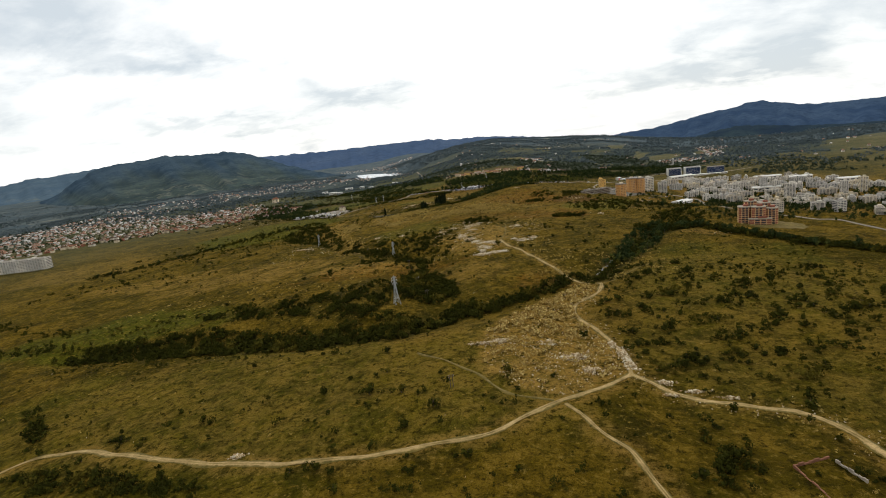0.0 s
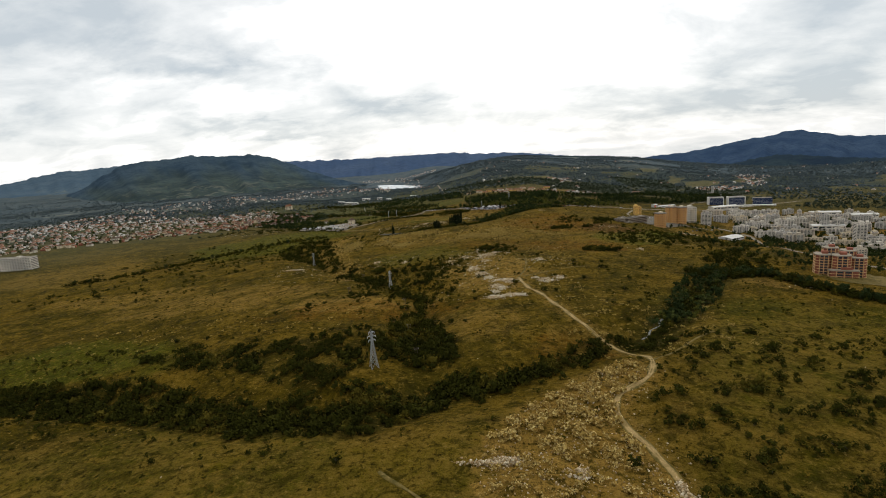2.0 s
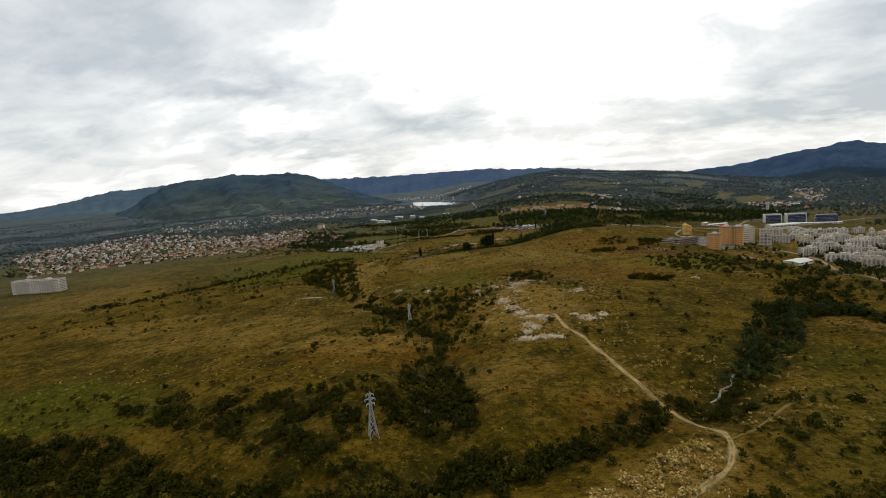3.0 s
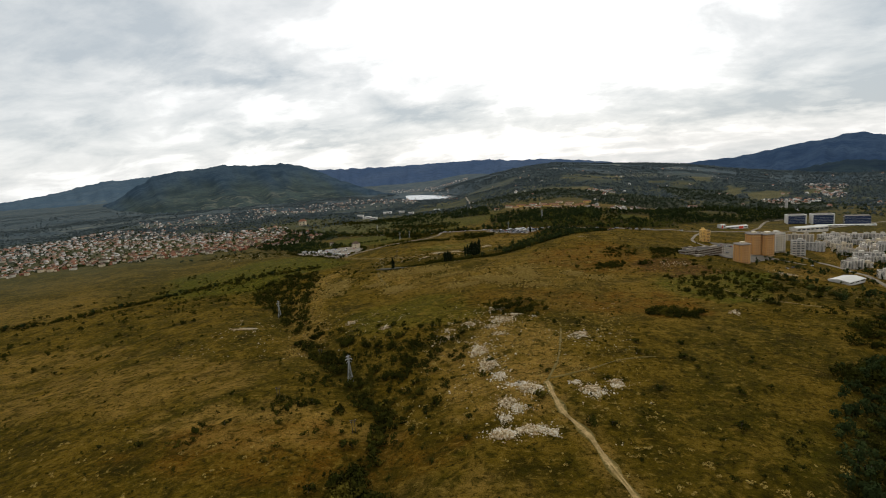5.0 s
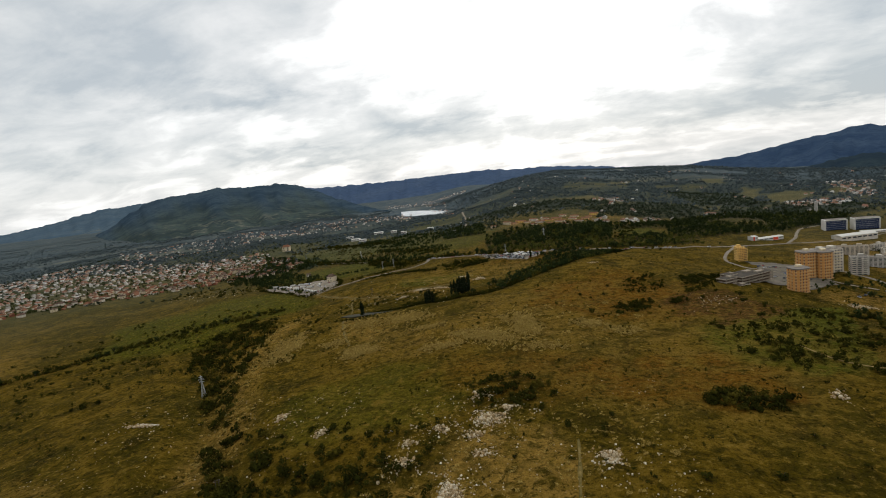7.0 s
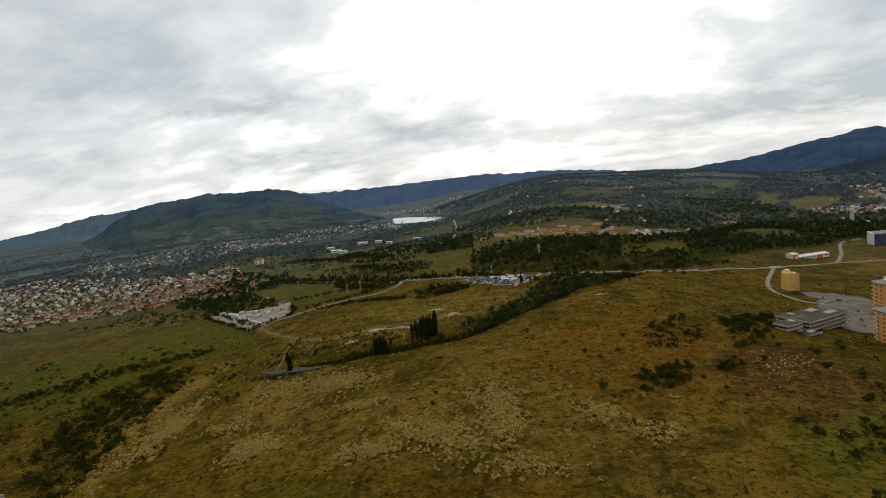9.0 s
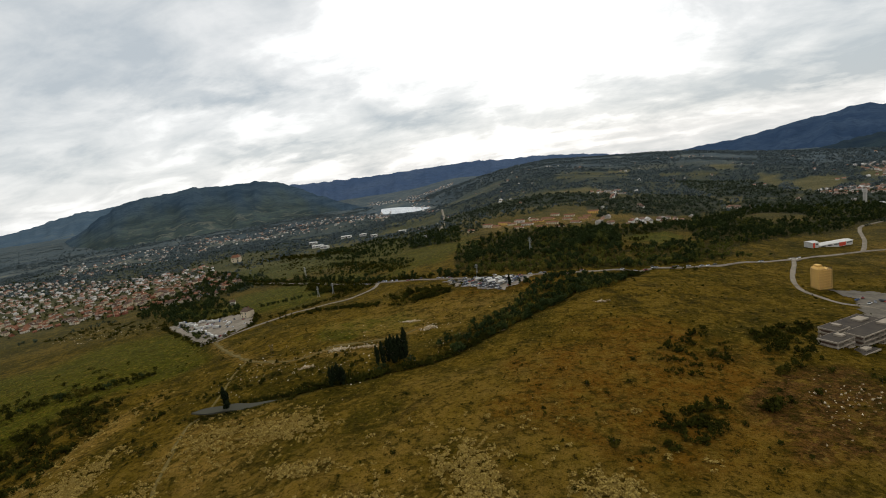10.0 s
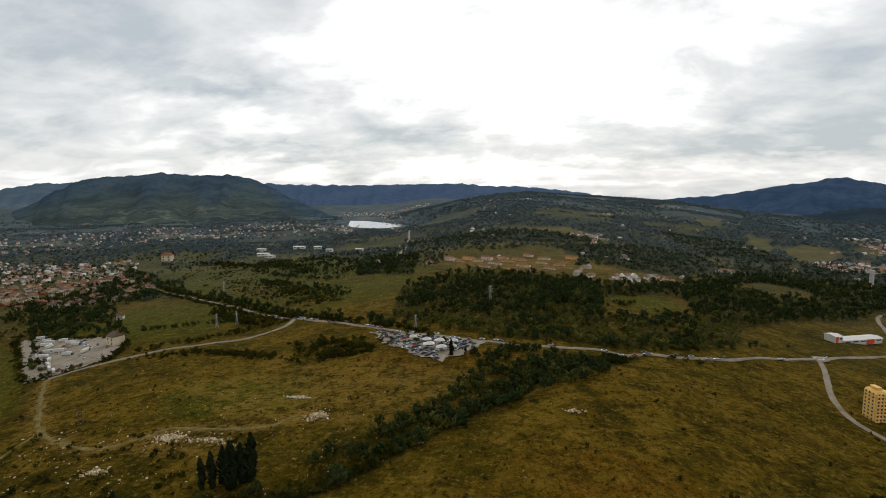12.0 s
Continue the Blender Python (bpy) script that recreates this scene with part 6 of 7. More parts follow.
def red_building(x, y):
    """A large unfinished block: brick infill between pale slabs, stepping down at both ends."""
    e = thing("unfinished_block", x, y, gz(x, y) - 0.3, -16, "unfinished red brick apartment block with pale concrete slabs", "apartment building", "")
    sh = 1.18
    e.scale = (1.14, 1.0, 1.0)
    for cx, cy, w, d, st in ((-5.4, 0.2, 5.0, 6.0, 8), (0.0, -1.4, 5.6, 6.4, 8), (5.4, 0.2, 5.0, 6.0, 7), (-2.7, 3.4, 4.6, 4.6, 10), (3.0, 3.4, 4.6, 4.6, 9), (0.4, -5.6, 9.0, 2.4, 3)):
        at = pose(cx, cy, 0)
        bm = bmesh.new()
        eight_sided(bm, w, d, 0.22 * min(w, d), 0, st * sh)
        wing = link("wing", bm_mesh("wing", bm, RED_BRICK), e, at, "raw red brick wing with cut corners")
        for k in range(st + 1):
            bm = bmesh.new()
            eight_sided(bm, w + 0.5, d + 0.5, 0.22 * min(w, d), k * sh - 0.06, k * sh + (0.08 if k < st else 0.4))
            link("floor_slab", bm_mesh("floor_slab", bm, OCHRE_PALE if k < st else CONCRETE), wing)
        bm = bmesh.new()
        for sx in (-1, 1):
            for u in (-0.27, 0.27):
                box(bm, sx * (w / 2 + 0.08), u * d, st * sh / 2, 0.3, 0.2, st * sh - 0.1)
        for u in (-0.27, 0.0, 0.27):
            box(bm, u * w, -d / 2 - 0.08, st * sh / 2, 0.2, 0.3, st * sh - 0.1)
        link("piers", bm_mesh("piers", bm, OCHRE_PALE), wing)
        bm = bmesh.new()
        box(bm, 0.1 * w, 0, st * sh + 0.9, 0.4 * w, 0.4 * d, 1.0, 0.05)
        link("roof_hut", bm_mesh("roof_hut", bm, RED_BRICK), wing)
        me = pane_mesh(0.19 * w, 0.70)
        for k in range(st):
            for u in (-0.14, 0.14):
                link("window_opening", me, wing, pose(u * w, -d / 2 - 0.02, (k + 0.52) * sh))
            for u in (-0.12, 0.12):
                for sx in (-1, 1):
                    link("window_opening", me, wing, pose(sx * (w / 2 + 0.02), u * d, (k + 0.52) * sh, 0, 0, 90))


red_building(132, 296)


def grey_ruin(x, y, turn_deg):
    """A long low abandoned concrete building in stepped wings: pale slab edges over dark open floors, columns behind them."""
    e = thing("concrete_shell", x, y, gz(x, y) - 0.5, turn_deg, "abandoned grey concrete building with open dark floors", "building shell", "")
    e.scale = (0.8, 0.8, 0.86)
    rr = random.Random(8)
    for cx, cy, w, d, st, z0 in ((6, 0, 25, 7, 3, 0.0), (-13, 1.5, 9, 7, 3, 0.3), (-12, -5.5, 13, 5, 1, 0.2), (8, 9, 20, 9, 2, 0.3), (-4, 8, 7, 7, 3, 0.2)):
        sh = 1.55
        for k in range(st + 1):
            bm = bmesh.new()
            tall = 0.5 if k else 0.3
            box(bm, cx + rr.uniform(-0.2, 0.2), cy, z0 + k * sh, w, d, tall, 0.05)
            slab = part("floor_slab", bm, CONCRETE, e)
            if k == st:
                bm = bmesh.new()
                box(bm, cx, cy, z0 + k * sh + tall / 2 + 0.03, w - 0.5, d - 0.5, 0.05)
                link("roof_felt", bm_mesh("roof_felt", bm, ROOF_OLD), slab, None, "dark stained roof felt")
            if k < st:
                n = max(3, int(w / 2.6))
                for ix in range(n + 1):
                    for sy in (-1, 1):
                        if rr.random() < 0.12:
                            continue
                        bm = bmesh.new()
                        box(bm, cx - w / 2 + 0.35 + ix * (w - 0.7) / n, cy + sy * (d / 2 - 0.35), z0 + k * sh + sh / 2 + 0.02, 0.26, 0.26, sh - 0.35)
                        link("column", bm_mesh("column", bm, CONCRETE), slab)
        bm = bmesh.new()
        box(bm, cx, cy + 0.4, z0 + st * sh / 2, w - 1.6, d - 2.2, st * sh - 0.3)
        part("core_wall", bm, ROOF_DARK, e, "dark inner wall")
        bm = bmesh.new()
        box(bm, cx + 0.2 * w, cy, z0 + st * sh + 0.55, 0.24 * w, 0.4 * d, 0.7, 0.04)
        part("roof_hut", bm, CONCRETE, e)


grey_ruin(78, 473, 34)


def hall(name, x, y, w, d, h, turn_deg, wall, label, sign=None, category="hall"):
    """A wide single-storey hall with a shallow roof, a band of windows and loading doors."""
    e = thing(name, x, y, gz(x, y) - 0.2, turn_deg, label, category, "")
    bm = bmesh.new()
    box(bm, 0, 0, h / 2, w, d, h, 0.05)
    part("wall", bm, wall, e)
    bm = bmesh.new()
    v = [bm.verts.new(p) for p in ((-w / 2 - 0.3, -d / 2 - 0.3, h), (w / 2 + 0.3, -d / 2 - 0.3, h), (w / 2 + 0.3, 0, h + 0.09 * d), (-w / 2 - 0.3, 0, h + 0.09 * d), (w / 2 + 0.3, d / 2 + 0.3, h), (-w / 2 - 0.3, d / 2 + 0.3, h))]
    for q in ((0, 1, 2, 3), (3, 2, 4, 5), (0, 3, 5), (1, 4, 2), (5, 4, 1, 0)):
        bm.faces.new([v[i] for i in q])
    part("roof", bm, METAL_WHITE, e)
    n = max(2, int(w / 4))
    for i in range(n):
        bm = bmesh.new()
        box(bm, (i + 0.5) / n * w - w / 2, -d / 2 - 0.02, h * 0.68, w / n * 0.7, 0.08, h * 0.22)
        part("window", bm, GLASS, e)
    if sign:
        bm = bmesh.new()
        box(bm, sign[0] * w, -d / 2 - 0.12, h * 0.55, sign[1] * w, 0.2, h * 0.85, 0.03)
        part("sign_panel", bm, SIGN_RED, e, "plain red-orange sign panel")
    return e


hall("shop", 143, 641, 20, 6, 2.4, 20, METAL_WHITE, "long white roadside shop with red cladding panel", (0.18, 0.2), "shop")
hall("shop_wing", 131, 636.5, 3.6, 6, 3.2, 20, METAL_WHITE, "white shop entrance block with red corner", (-0.3, 0.3), "shop")
hall("storage_hall", 140, 443, 14, 10, 2.0, 38, METAL_WHITE, "white sheet-metal storage hall beside a road")
for x, y, w, d, t in ((-309, 926, 13, 7, 10), (-291, 908, 10, 6, -6), (-298, 994, 14, 7, 8), (-341, 978, 10, 6, 4), (-271, 989, 9, 6, 14), (-250, 975, 8, 5, 4), (-193, 923, 9, 5, -10)):
    hall("warehouse", x, y, w, d, 3.4, t, METAL_WHITE, "distant white warehouse among trees", None, "warehouse")
hall("cinder_hall", 205, 654, 28, 10, 4.6, 16, PANEL_WHITE, "long pale low building beside offices")
for x, y, w in ((232, 505, 22), (294.7, 571.6, 20), (314.2, 528.6, 18), (273.3, 592.0, 24)):
    hall("works_hall", x, y, w, 9, 4.0, -10, PANEL_WHITE, "pale industrial hall on the town edge")


def glass_office(x, y, w, h, turn_deg, framed):
    """An office block: blue curtain wall in a white frame."""
    e = thing("office_block", x, y, gz(x, y) - 0.3, turn_deg, "blue glass office block in a white frame" if framed else "dark blue glass office wing", "office building", "blue glass offices")
    d = 9.0
    bm = bmesh.new()
    box(bm, 0, 0, h / 2, w - 1.2, d - 0.8, h - 0.8)
    part("curtain_wall", bm, BLUE_GLASS, e)
    for k in range(1, 6):
        bm = bmesh.new()
        box(bm, 0, 0, k * h / 6, w - 1.0, d - 0.6, 0.12)
        part("mullion", bm, STEEL, e)
    if framed:
        for s in (-1, 1):
            bm = bmesh.new()
            box(bm, s * (w / 2 - 0.4), 0, h / 2, 0.8, d, h, 0.05)
            part("frame_side", bm, METAL_WHITE, e)
        bm = bmesh.new()
        box(bm, 0, 0, h - 0.35, w - 1.62, d, 0.8, 0.05)
        part("frame_top", bm, METAL_WHITE, e)
    bm = bmesh.new()
    box(bm, 0, 0, h - 0.1 if framed else h - 0.3, w - 1.9, d - 1.2, 0.5)
    part("roof", bm, ROOF_FLAT, e)


glass_office(214, 706, 16, 9.0, -4, True)
glass_office(235, 703, 18, 9.6, -4, True)
glass_office(258, 690, 20, 8.4, -14, False)
hall("works_hall", 245, 681, 44, 5, 1.8, -10, PANEL_WHITE, "long pale low depot in front of offices")
slab_block(-462, 446, 46, 8, 11.5, 8, 8, PANEL_WHITE, "long white panel apartment block above a valley", PANEL_GREY, 18)
slab_block(-520, 420, 30, 8, 11.5, 8, 8, PANEL_WHITE, "white panel apartment block at the valley edge", PANEL_GREY, 12)


# ---- houses ----
def house_meshes(seed, w, d, h, roof_mat, wall_mat):
    """Wall, hipped or gabled roof, chimney and window meshes for one kind of house."""
    r = random.Random(seed)
    bm = bmesh.new()
    box(bm, 0, 0, h / 2, w, d, h, 0.03)
    wall = bm_mesh("house_wall", bm, wall_mat)
    bm = bmesh.new()
    o, rise = 0.45, r.uniform(0.30, 0.42) * d
    hip = r.choice((0.0, 0.0, 0.22 * w))
    v = [bm.verts.new(p) for p in ((-w / 2 - o, -d / 2 - o, h - 0.1), (w / 2 + o, -d / 2 - o, h - 0.1), (w / 2 + o, d / 2 + o, h - 0.1), (-w / 2 - o, d / 2 + o, h - 0.1), (-w / 2 - o + hip, 0, h + rise), (w / 2 + o - hip, 0, h + rise))]
    for q in ((0, 1, 5, 4), (2, 3, 4, 5), (3, 0, 4), (1, 2, 5), (3, 2, 1, 0)):
        bm.faces.new([v[i] for i in q])
    roof = bm_mesh("house_roof", bm, roof_mat)
    bm = bmesh.new()
    box(bm, w * 0.2, d * 0.1, h + rise, 0.6, 0.6, 1.6, 0.04)
    chimney = bm_mesh("house_chimney", bm, RED_BRICK)
    return wall, roof, chimney, pane_mesh(w * 0.13, h * 0.26), (w, d, h)


HOUSES = [house_meshes(500 + k, w, d, h, rm, wm) for k, (w, d, h, rm, wm) in enumerate([
    (8, 7, 5.0, TERRACOTTA, WALL_WHITE), (9, 7, 6.0, TERRACOTTA, PANEL_CREAM), (7, 6.5, 5.4, ROOF_DARK, WALL_WHITE), (10, 7, 4.2, TERRACOTTA, WALL_WHITE), (8, 8, 6.6, ROOF_DARK, PANEL_CREAM), (7, 6, 3.8, TERRACOTTA, RED_BRICK)])]


def house(x, y, kind, turn_deg, size, label, group, glazed=True):
    wall, roof, chimney, pane, (w, d, h) = HOUSES[kind]
    e = thing("house", x, y, gz(x, y) - 0.4, turn_deg, label, "house", group)
    e.scale = (size,) * 3
    link("wall", wall, e)
    top = link("roof", roof, e)
    link("chimney", chimney, top)
    if glazed:
        for z in ((0.32, 0.75) if h > 4.5 else (0.5,)):
            for u in (-0.28, 0.28):
                link("window", pane, e, pose(u * w, -d / 2 - 0.01, z * h))


VILLAGE = [(-600, 525), (-430, 636), (-318, 684), (-332, 740), (-400, 800), (-480, 880), (-850, 880), (-900, 730)]
TEXTS = ["white village house with terracotta tiled roof", "cream two-storey village house with terracotta roof", "white village house with brown tiled roof", "long low white house with orange tiled roof", "tall cream house with brown tiled roof", "small brick house with terracotta roof"]
r0 = np.random.default_rng(91)
spots = []
for gx0 in np.arange(-880, -310, 8.4):
    for gy0 in np.arange(520, 885, 7.4):
        px_, py_ = gx0 + r0.normal() * 3.8, gy0 + r0.normal() * 3.4
        if inside(px_, py_, VILLAGE) and r0.uniform() > 0.28:
            spots.append((px_ + py_ * 0.05, py_))
spots.sort(key=lambda s: math.hypot(s[0], s[1] - 300))
for i, (x, y) in enumerate(spots[:300]):
    k = int(r0.integers(0, 6))
    house(x, y, k, float(r0.choice((8, 98, -20, 70)) + r0.normal() * 6), float(r0.uniform(0.34, 0.56)), TEXTS[k], "village houses", i < 110)
house(-400, 885, 1, 10, 1.1, "lone white house with red roof on a meadow", "")
house(-184, 576, 4, -20, 0.66, "pale yard house with brown roof beside trucks", "")
house(-236, 636, 2, 30, 0.5, "pale house hidden among trees", "")


def far_houses():
    """Distant settlements, too small to tell house from house."""
    r = np.random.default_rng(17)
    rooms = np.array([(-.5, -.4, 0), (.5, -.4, 0), (.5, .4, 0), (-.5, .4, 0), (-.5, -.4, .55), (.5, -.4, .55), (.5, .4, .55), (-.5, .4, .55)])
    wall_f = np.array([(0, 1, 5), (0, 5, 4), (1, 2, 6), (1, 6, 5), (2, 3, 7), (2, 7, 6), (3, 0, 4), (3, 4, 7)])
    roof_v = np.array([(-.56, -.46, .5), (.56, -.46, .5), (.56, .46, .5), (-.56, .46, .5), (-.5, 0, .85), (.5, 0, .85)])
    roof_f = np.array([(0, 1, 5), (0, 5, 4), (2, 3, 4), (2, 4, 5), (3, 0, 4), (1, 2, 5)])
    sets = []
    az = np.radians(r.uniform(-47, -17.5, 520))
    rad = r.uniform(960, 1240, 520) + 60 * np.sin(az * 9)
    sets.append(np.c_[rad * np.sin(az), 250 + rad * np.cos(az)])
    az = np.radians(r.uniform(-20, -11, 130))
    rad = r.uniform(1560, 1750, 130)
    sets.append(np.c_[rad * np.sin(az), 250 + rad * np.cos(az)])
    q = r.uniform((-180, 780), (800, 1500), (800, 2))
    sets.append(q[(waves(q[:, 0], q[:, 1], 120, 41) + 0.5 * waves(q[:, 0], q[:, 1], 40, 42) > 0.65) & ~inside(q[:, 0], q[:, 1], WOOD_BELT)])
    for cluster, count in (([(254, 929), (294, 953), (324, 918), (292, 874), (253, 895)], 90), ([(401, 1193), (472, 1179), (369, 959), (338, 933), (374, 1085)], 130), ([(19, 732), (33, 759), (36, 704), (24, 694)], 12), ([(43, 712), (101, 772), (95, 745), (42, 688)], 26), ([(32, 953), (68, 989), (63, 943), (48, 882)], 34), ([(139, 838), (159, 850), (156, 836)], 7), ([(-415, 1700), (-354, 1700), (-168, 1037), (-244, 1224)], 60)):
        sets.append(within(cluster, count, count))
    sets.append(np.array(spots[300:]).reshape(-1, 2))
    p = np.vstack(sets)
    s = r.uniform(2.0, 4.0, len(p))
    wall_tones = many_material("far_walls", [(0.66, 0.62, 0.54), (0.46, 0.42, 0.35), (0.76, 0.74, 0.68), (0.52, 0.43, 0.31)])
    roof_tones = many_material("far_roofs", [(0.20, 0.092, 0.055), (0.15, 0.088, 0.060), (0.25, 0.120, 0.070), (0.22, 0.20, 0.18), (0.44, 0.42, 0.39)])
    scattered("distant_house_walls", [(rooms, wall_f)], p, s, wall_tones, "pale walls of distant village houses", "houses", 0.5)
    scattered("distant_house_roofs", [(roof_v, roof_f)], p, s, roof_tones, "tiled roofs of distant village houses", "houses", 0.5)


far_houses()

# terraces under construction beyond the woods
for i, (x, y, w, h, t) in enumerate([(-67, 775, 15, 5.5, -30), (-52, 772, 18, 5.0, -30), (-38, 768, 14, 5.0, -28), (-26, 770, 12, 4.4, -28), (-14, 766, 18, 3.4, -26), (4, 770, 14, 3.2, -20), (24.2, 780.6, 14, 4.4, -16), (-30, 745, 16, 3.4, -28), (-10, 738, 16, 3.4, -24), (14.1, 743.6, 12, 3.2, -16), (-80, 760, 9, 4.4, -20), (-18, 724, 14, 2.2, -28), (-4, 722, 12, 2.0, -24), (-44, 762, 12, 3.0, -12), (-58, 764, 14, 3.0, -40), (2, 752, 13, 2.6, -34), (-22, 758, 15, 2.6, -18), (8, 730, 14, 2.2, -40), (-36, 732, 12, 2.2, -20), (18, 758, 10, 3.0, -8), (-8, 784, 12, 3.4, -24)]):
    wall = (PANEL_CREAM, YELLOW, PANEL_WHITE, PANEL_CREAM, OCHRE_PALE)[i % 5]
    e = thing("terrace", x, y, gz(x, y) - 0.3, t, ("new cream terrace of houses with orange roofs", "new yellow terrace of houses with terracotta roofs", "new white terrace of houses with terracotta roofs", "new cream terrace of houses with orange roofs", "new pale ochre terrace of houses with terracotta roofs")[i % 5], "terraced houses", "new terraces")
    bm = bmesh.new()
    e.scale = (0.62, 0.50, 0.52)
    box(bm, 0, 0, h / 2, w, 6.5, h, 0.04)
    part("wall", bm, wall, e)
    for k in range(int(w / 5)):
        bm = bmesh.new()
        u = (k + 0.5) / int(w / 5) * w - w / 2
        b = w / int(w / 5) / 2 + 0.2
        v = [bm.verts.new(q) for q in ((u - b, -3.7, h), (u + b, -3.7, h), (u + b, 3.7, h), (u - b, 3.7, h), (u - b, 0, h + 1.6), (u + b, 0, h + 1.6))]
        for q in ((0, 1, 5, 4), (2, 3, 4, 5), (3, 0, 4), (1, 2, 5), (3, 2, 1, 0)):
            bm.faces.new([v[j] for j in q])
        part("roof", bm, TERRACOTTA, e)
        for du, zf in ((-1.3, 0.28), (1.3, 0.28), (-1.3, 0.70), (1.3, 0.70)):
            bm = bmesh.new()
            box(bm, u + du, -3.28, h * zf, 0.8, 0.1, h * 0.2)
            part("window", bm, GLASS, e)


# ---- vehicles ----
PAINTS = [plain("car_white", (0.75, 0.75, 0.74), 0.35, spread=0.05), plain("car_silver", (0.42, 0.43, 0.45), 0.35, 0.3, 0.05), plain("car_dark", (0.04, 0.045, 0.06), 0.3, spread=0.05), plain("car_blue", (0.05, 0.10, 0.25), 0.35, spread=0.05), plain("car_red", (0.35, 0.05, 0.04), 0.35, spread=0.05)]
PAINT_NAMES = ["white", "silver", "dark grey", "blue", "red"]


def car_body(paint):
    bm = bmesh.new()
    box(bm, 0, 0, 0.33, 2.0, 0.82, 0.32, 0.08)
    return bm_mesh("car_body", bm, paint)


def car_cabin():
    bm = bmesh.new()
    r = bmesh.ops.create_cube(bm, size=1, matrix=Matrix.Translation((-0.08, 0, 0.60)) @ Matrix.Diagonal((1.15, 0.72, 0.28, 1)))
    for v in r["verts"]:
        if v.co.z > 0.6:
            v.co.x = -0.08 + (v.co.x + 0.08) * 0.68
            v.co.y *= 0.86
    return bm_mesh("car_cabin", bm, CAR_GLASS)


def wheel_mesh(radius, width):
    bm = bmesh.new()
    bmesh.ops.create_cone(bm, cap_ends=True, segments=10, radius1=radius, radius2=radius, depth=width, matrix=Matrix.Rotation(math.pi / 2, 4, "X"))
    return bm_mesh("wheel", bm, RUBBER)


BODIES, CABIN, WHEEL = [car_body(p) for p in PAINTS], car_cabin(), wheel_mesh(0.15, 0.14)


def car(x, y, z, turn_deg, k, where, group):
    e = thing("car", x, y, z, turn_deg, PAINT_NAMES[k] + " car " + where, "car", group)
    link("body", BODIES[k], e)
    link("cabin", CABIN, e)
    for sx in (-0.62, 0.62):
        for sy in (-0.38, 0.38):
            link("wheel", WHEEL, e, pose(sx, sy, 0.15))


rc = np.random.default_rng(23)
road = spline(ROAD_MAIN[4:18], 1.0)
for s in np.sort(rc.integers(4, len(road) - 4, 48)):
    d = road[s + 2] - road[s - 2]
    d /= np.linalg.norm(d)
    side = 0.95 * (1 if rc.uniform() > 0.5 else -1)
    x, y = road[s][0] + d[1] * side, road[s][1] - d[0] * side
    car(x, y, gz(*road[s]) + 0.34, math.degrees(math.atan2(d[1], d[0])) + (0 if side < 0 else 180), int(rc.choice((0, 0, 0, 1, 1, 2, 4))), "on the main road", "cars on the road")
market = [(-64, 577), (-50, 557), (-31, 540), (-26, 545), (-19, 559), (-42, 569)]
u0 = np.array((0.75, -0.66))
v0 = np.array((0.66, 0.75))
for i in range(-14, 15):
    for j in range(-12, 13):
        q = np.array((-41, 558)) + u0 * i * 2.7 + v0 * j * 2.1 + rc.normal(size=2) * 0.25
        if inside(q[0], q[1], market) and rc.uniform() > 0.22:
            car(q[0], q[1], gz(q[0], q[1]) + 0.3, float(rc.choice((48, 228)) + rc.normal() * 6), int(rc.choice((0, 1, 1, 2, 2, 2, 2, 2, 3, 4))), "parked in a crowded car market", "cars in the market")


def canopy(x, y, s, turn_deg, where):
    e = thing("market_tent", x, y, gz(x, y) + 0.3, turn_deg, "white fabric tent " + where, "tent", "white tents")
    bm = bmesh.new()
    b = [bm.verts.new((s * sx, s * sy, 1.5)) for sx, sy in ((-1, -0.7), (1, -0.7), (1, 0.7), (-1, 0.7))]
    t = bm.verts.new((0, 0, 2.4))
    for k in range(4):
        bm.faces.new((b[k], b[(k + 1) % 4], t))
    bm.faces.new(b[::-1])
    part("canopy", bm, METAL_WHITE, e)
    for sx, sy in ((-1, -0.7), (1, -0.7), (1, 0.7), (-1, 0.7)):
        bm = bmesh.new()
        box(bm, s * sx * 0.95, s * sy * 0.95, 0.75, 0.08, 0.08, 1.5)
        part("post", bm, STEEL, e)


for x, y, s in ((-36, 552, 2.0), (-33, 556, 1.7), (-31, 549, 1.8), (-38, 558, 1.6), (-28, 556, 1.6), (-44, 562, 1.4), (-27, 550, 1.2)):
    canopy(x, y, s, 20, "among parked cars")


def truck(x, y, turn_deg, size, k):
    e = thing("truck", x, y, gz(x, y) + 0.3, turn_deg, ("white box lorry", "silver trailer lorry", "dark-cabbed lorry", "blue-cabbed lorry")[k] + " parked in a gravel yard", "truck", "trucks in the yard")
    e.scale = (size,) * 3
    bm = bmesh.new()
    box(bm, -0.7, 0, 1.15, 4.6, 1.2, 1.5, 0.04)
    part("cargo_box", bm, METAL_WHITE, e)
    bm = bmesh.new()
    box(bm, 2.3, 0, 0.85, 1.1, 1.15, 1.2, 0.12)
    cab = part("cab", bm, PAINTS[k], e)
    bm = bmesh.new()
    box(bm, 2.84, 0, 1.1, 0.06, 0.95, 0.4)
    link("windscreen", bm_mesh("windscreen", bm, GLASS), cab)
    bm = bmesh.new()
    box(bm, 0.3, 0, 0.36, 5.4, 0.5, 0.14)
    part("chassis", bm, RUBBER, e)
    for sx in (-2.4, -1.8, 2.2):
        for sy in (-0.5, 0.5):
            w = link("wheel", WHEEL, e, pose(sx, sy, 0.26))
            w.scale = (1.7, 1.4, 1.7)


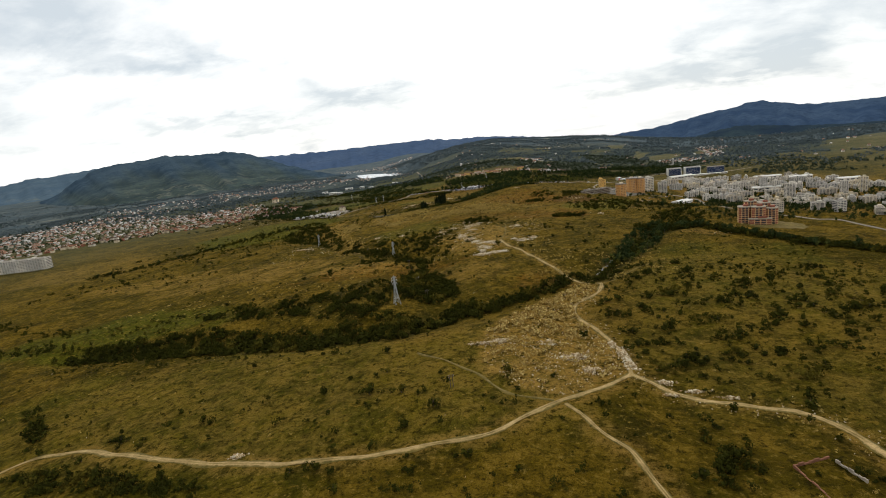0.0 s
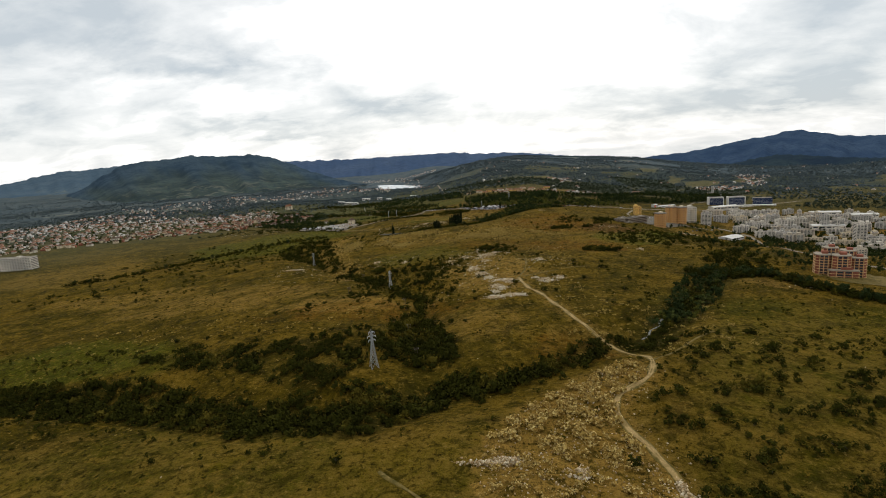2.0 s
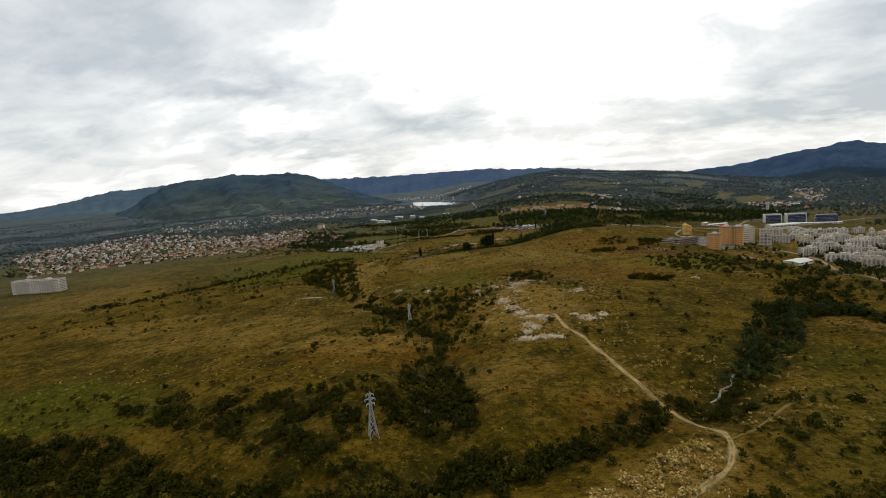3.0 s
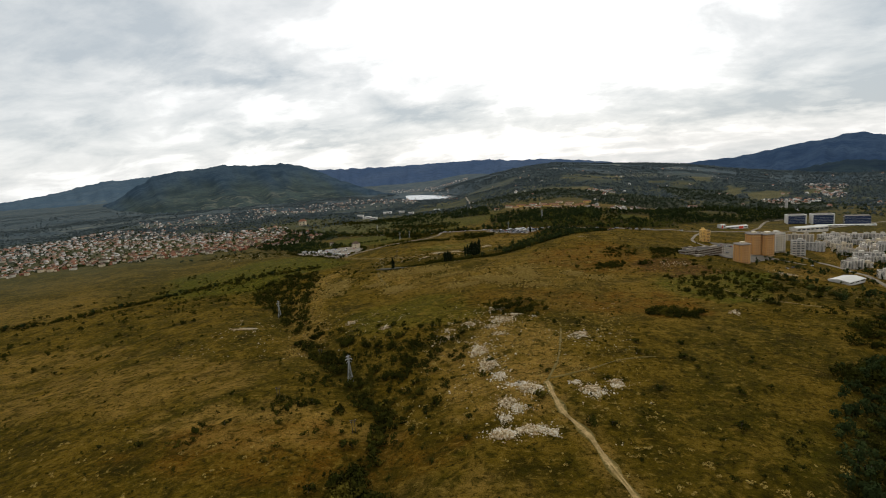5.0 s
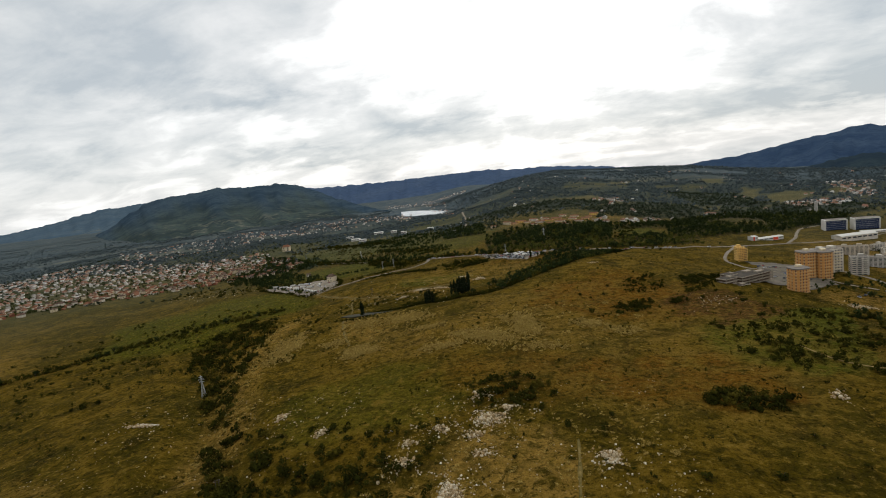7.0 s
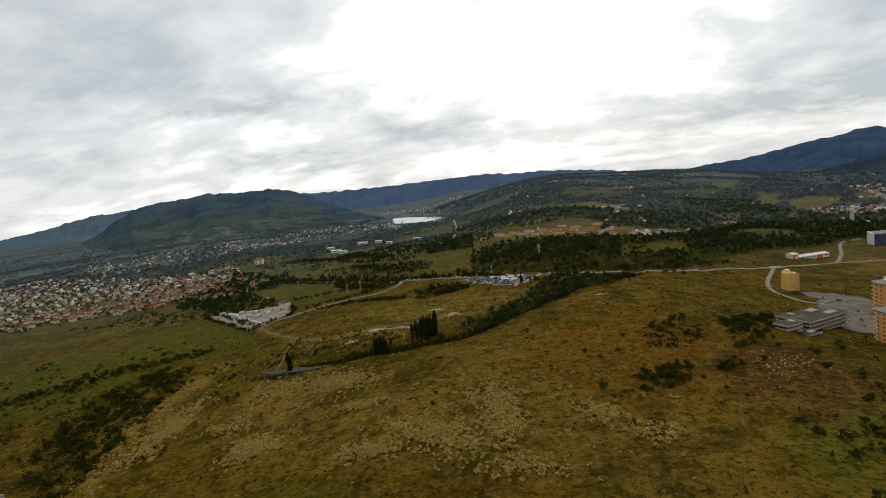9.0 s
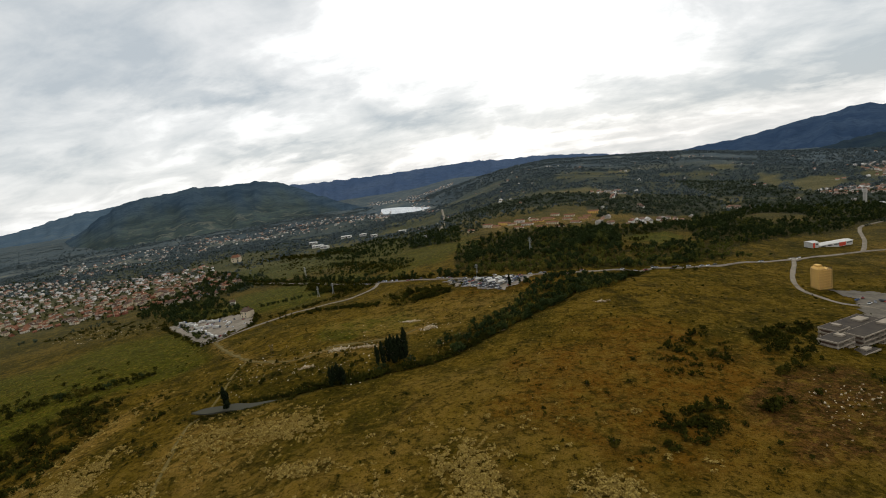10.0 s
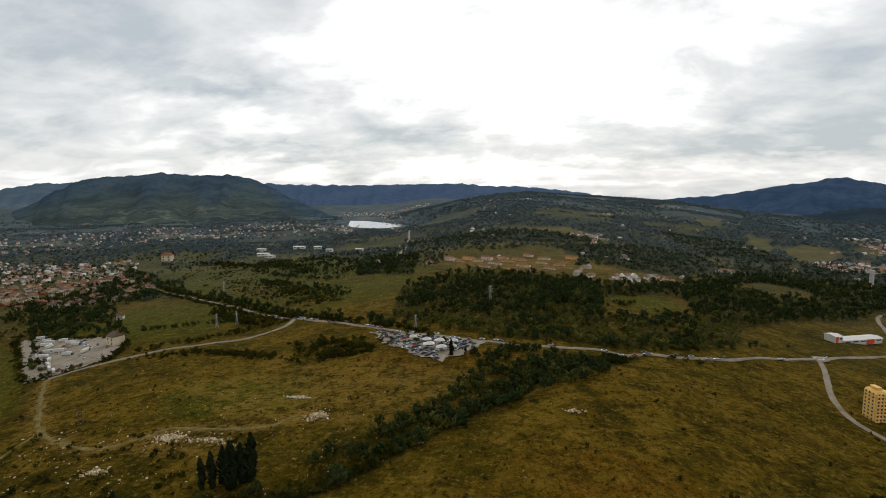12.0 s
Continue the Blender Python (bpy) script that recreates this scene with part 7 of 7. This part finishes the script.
for i, (x, y, t) in enumerate([(-229, 583, 30), (-205, 568, 20), (-196, 563, 22), (-190, 566, 25), (-207, 561, 30), (-186, 545, 140), (-238, 592, 35), (-207, 578, 15), (-222, 578, 30), (-215, 583, 28), (-182, 543, 140), (-191, 549, 140), (-198, 556, 140), (-233, 588, 120), (-226, 590, 35), (-246, 596, 30), (-212, 569, 25)]):
    truck(x, y, t + (0, 12, -9, 75, 5)[i % 5], 0.8, i % 4)
for i in range(34):
    x, y = within([(-184, 538), (-172, 556), (-190, 580), (-245, 597), (-250, 593)], 1, 600 + i)[0]
    car(x, y, gz(x, y) + 0.3, float(rc.uniform(0, 360)), int(rc.integers(0, 5)), "standing in a gravel yard", "cars in the yard")
for i, (x, y) in enumerate([(100, 516), (103, 518.5), (106, 521), (99, 522), (102, 524.5), (94, 494), (97, 492), (100.5, 490.6), (106.0, 505.0), (109.9, 502.3), (114.1, 500.0), (119.7, 462.3), (124.0, 466.5), (127.4, 471.0), (106.8, 520.3), (138.4, 478.6), (126.9, 490.2), (113.1, 493.4)]):
    car(x, y, gz(x, y) + 0.28, 40 + 25 * (i % 3), i % 5, "parked beside apartment buildings", "cars by the flats")


# ---- low ruined wall in the near field ----
def ruined_wall():
    e = thing("ruined_wall", 43.4, 74.7, gz(43.4, 74.7) - 0.1, 0, "low broken brown brick wall enclosing scrub", "wall", "")
    for k, ((ax, ay), (bx, by), mat) in enumerate((((-3, 3.2), (3.2, 5.2), TERRACOTTA), ((-3, 3.2), (-1.6, -6), TERRACOTTA), ((3.6, 4.2), (5.0, -1), CONCRETE))):
        bm = bmesh.new()
        n = 7
        for i in range(n):
            u = (i + 0.5) / n
            x, y = ax + (bx - ax) * u, ay + (by - ay) * u
            h = 0.42 + 0.16 * math.sin(i * 2.1 + k)
            box(bm, x, y, h / 2, math.hypot(bx - ax, by - ay) / n + 0.01, 0.24, h, 0.03, math.atan2(by - ay, bx - ax))
        part("wall_run", bm, mat, e)


ruined_wall()


def town_trees():
    """Street and courtyard trees between the blocks."""
    r = np.random.default_rng(88)
    p = np.vstack([within([(150, 440), (175, 545), (190, 610), (290, 580), (320, 440), (270, 345), (190, 330), (160, 400)], 2100, 91, -0.3, 20), within([(100, 472), (112, 488), (138, 520), (150, 500), (130, 462)], 30, 92), along([(150, 452), (165, 438), (185, 425), (215, 405)], 90, 3.0, 93), within([(120, 300), (160, 300), (190, 330), (160, 350), (125, 330)], 60, 94, 0.2, 14)])
    p = p[dist_line(p[:, 0], p[:, 1], ROAD_TOWN) > 3.2]
    scattered("town_trees", TREES, p, r.uniform(1.5, 3.8, len(p)), LEAF_TREE, "dark green trees between apartment blocks", "trees", 0.2)


town_trees()


def silo(x, y):
    """A lone concrete tower rising from the woods."""
    e = thing("silo", x, y, gz(x, y) - 0.3, 0, "pale concrete water tower above dark woods", "tower", "")
    bm = bmesh.new()
    bmesh.ops.create_cone(bm, cap_ends=True, segments=16, radius1=1.6, radius2=1.45, depth=11, matrix=Matrix.Translation((0, 0, 5.5)))
    part("shaft", bm, PANEL_GREY, e)
    bm = bmesh.new()
    bmesh.ops.create_cone(bm, cap_ends=True, segments=16, radius1=1.9, radius2=1.7, depth=2.2, matrix=Matrix.Translation((0, 0, 12.11)))
    part("tank", bm, PANEL_GREY, e)


silo(250, 829)
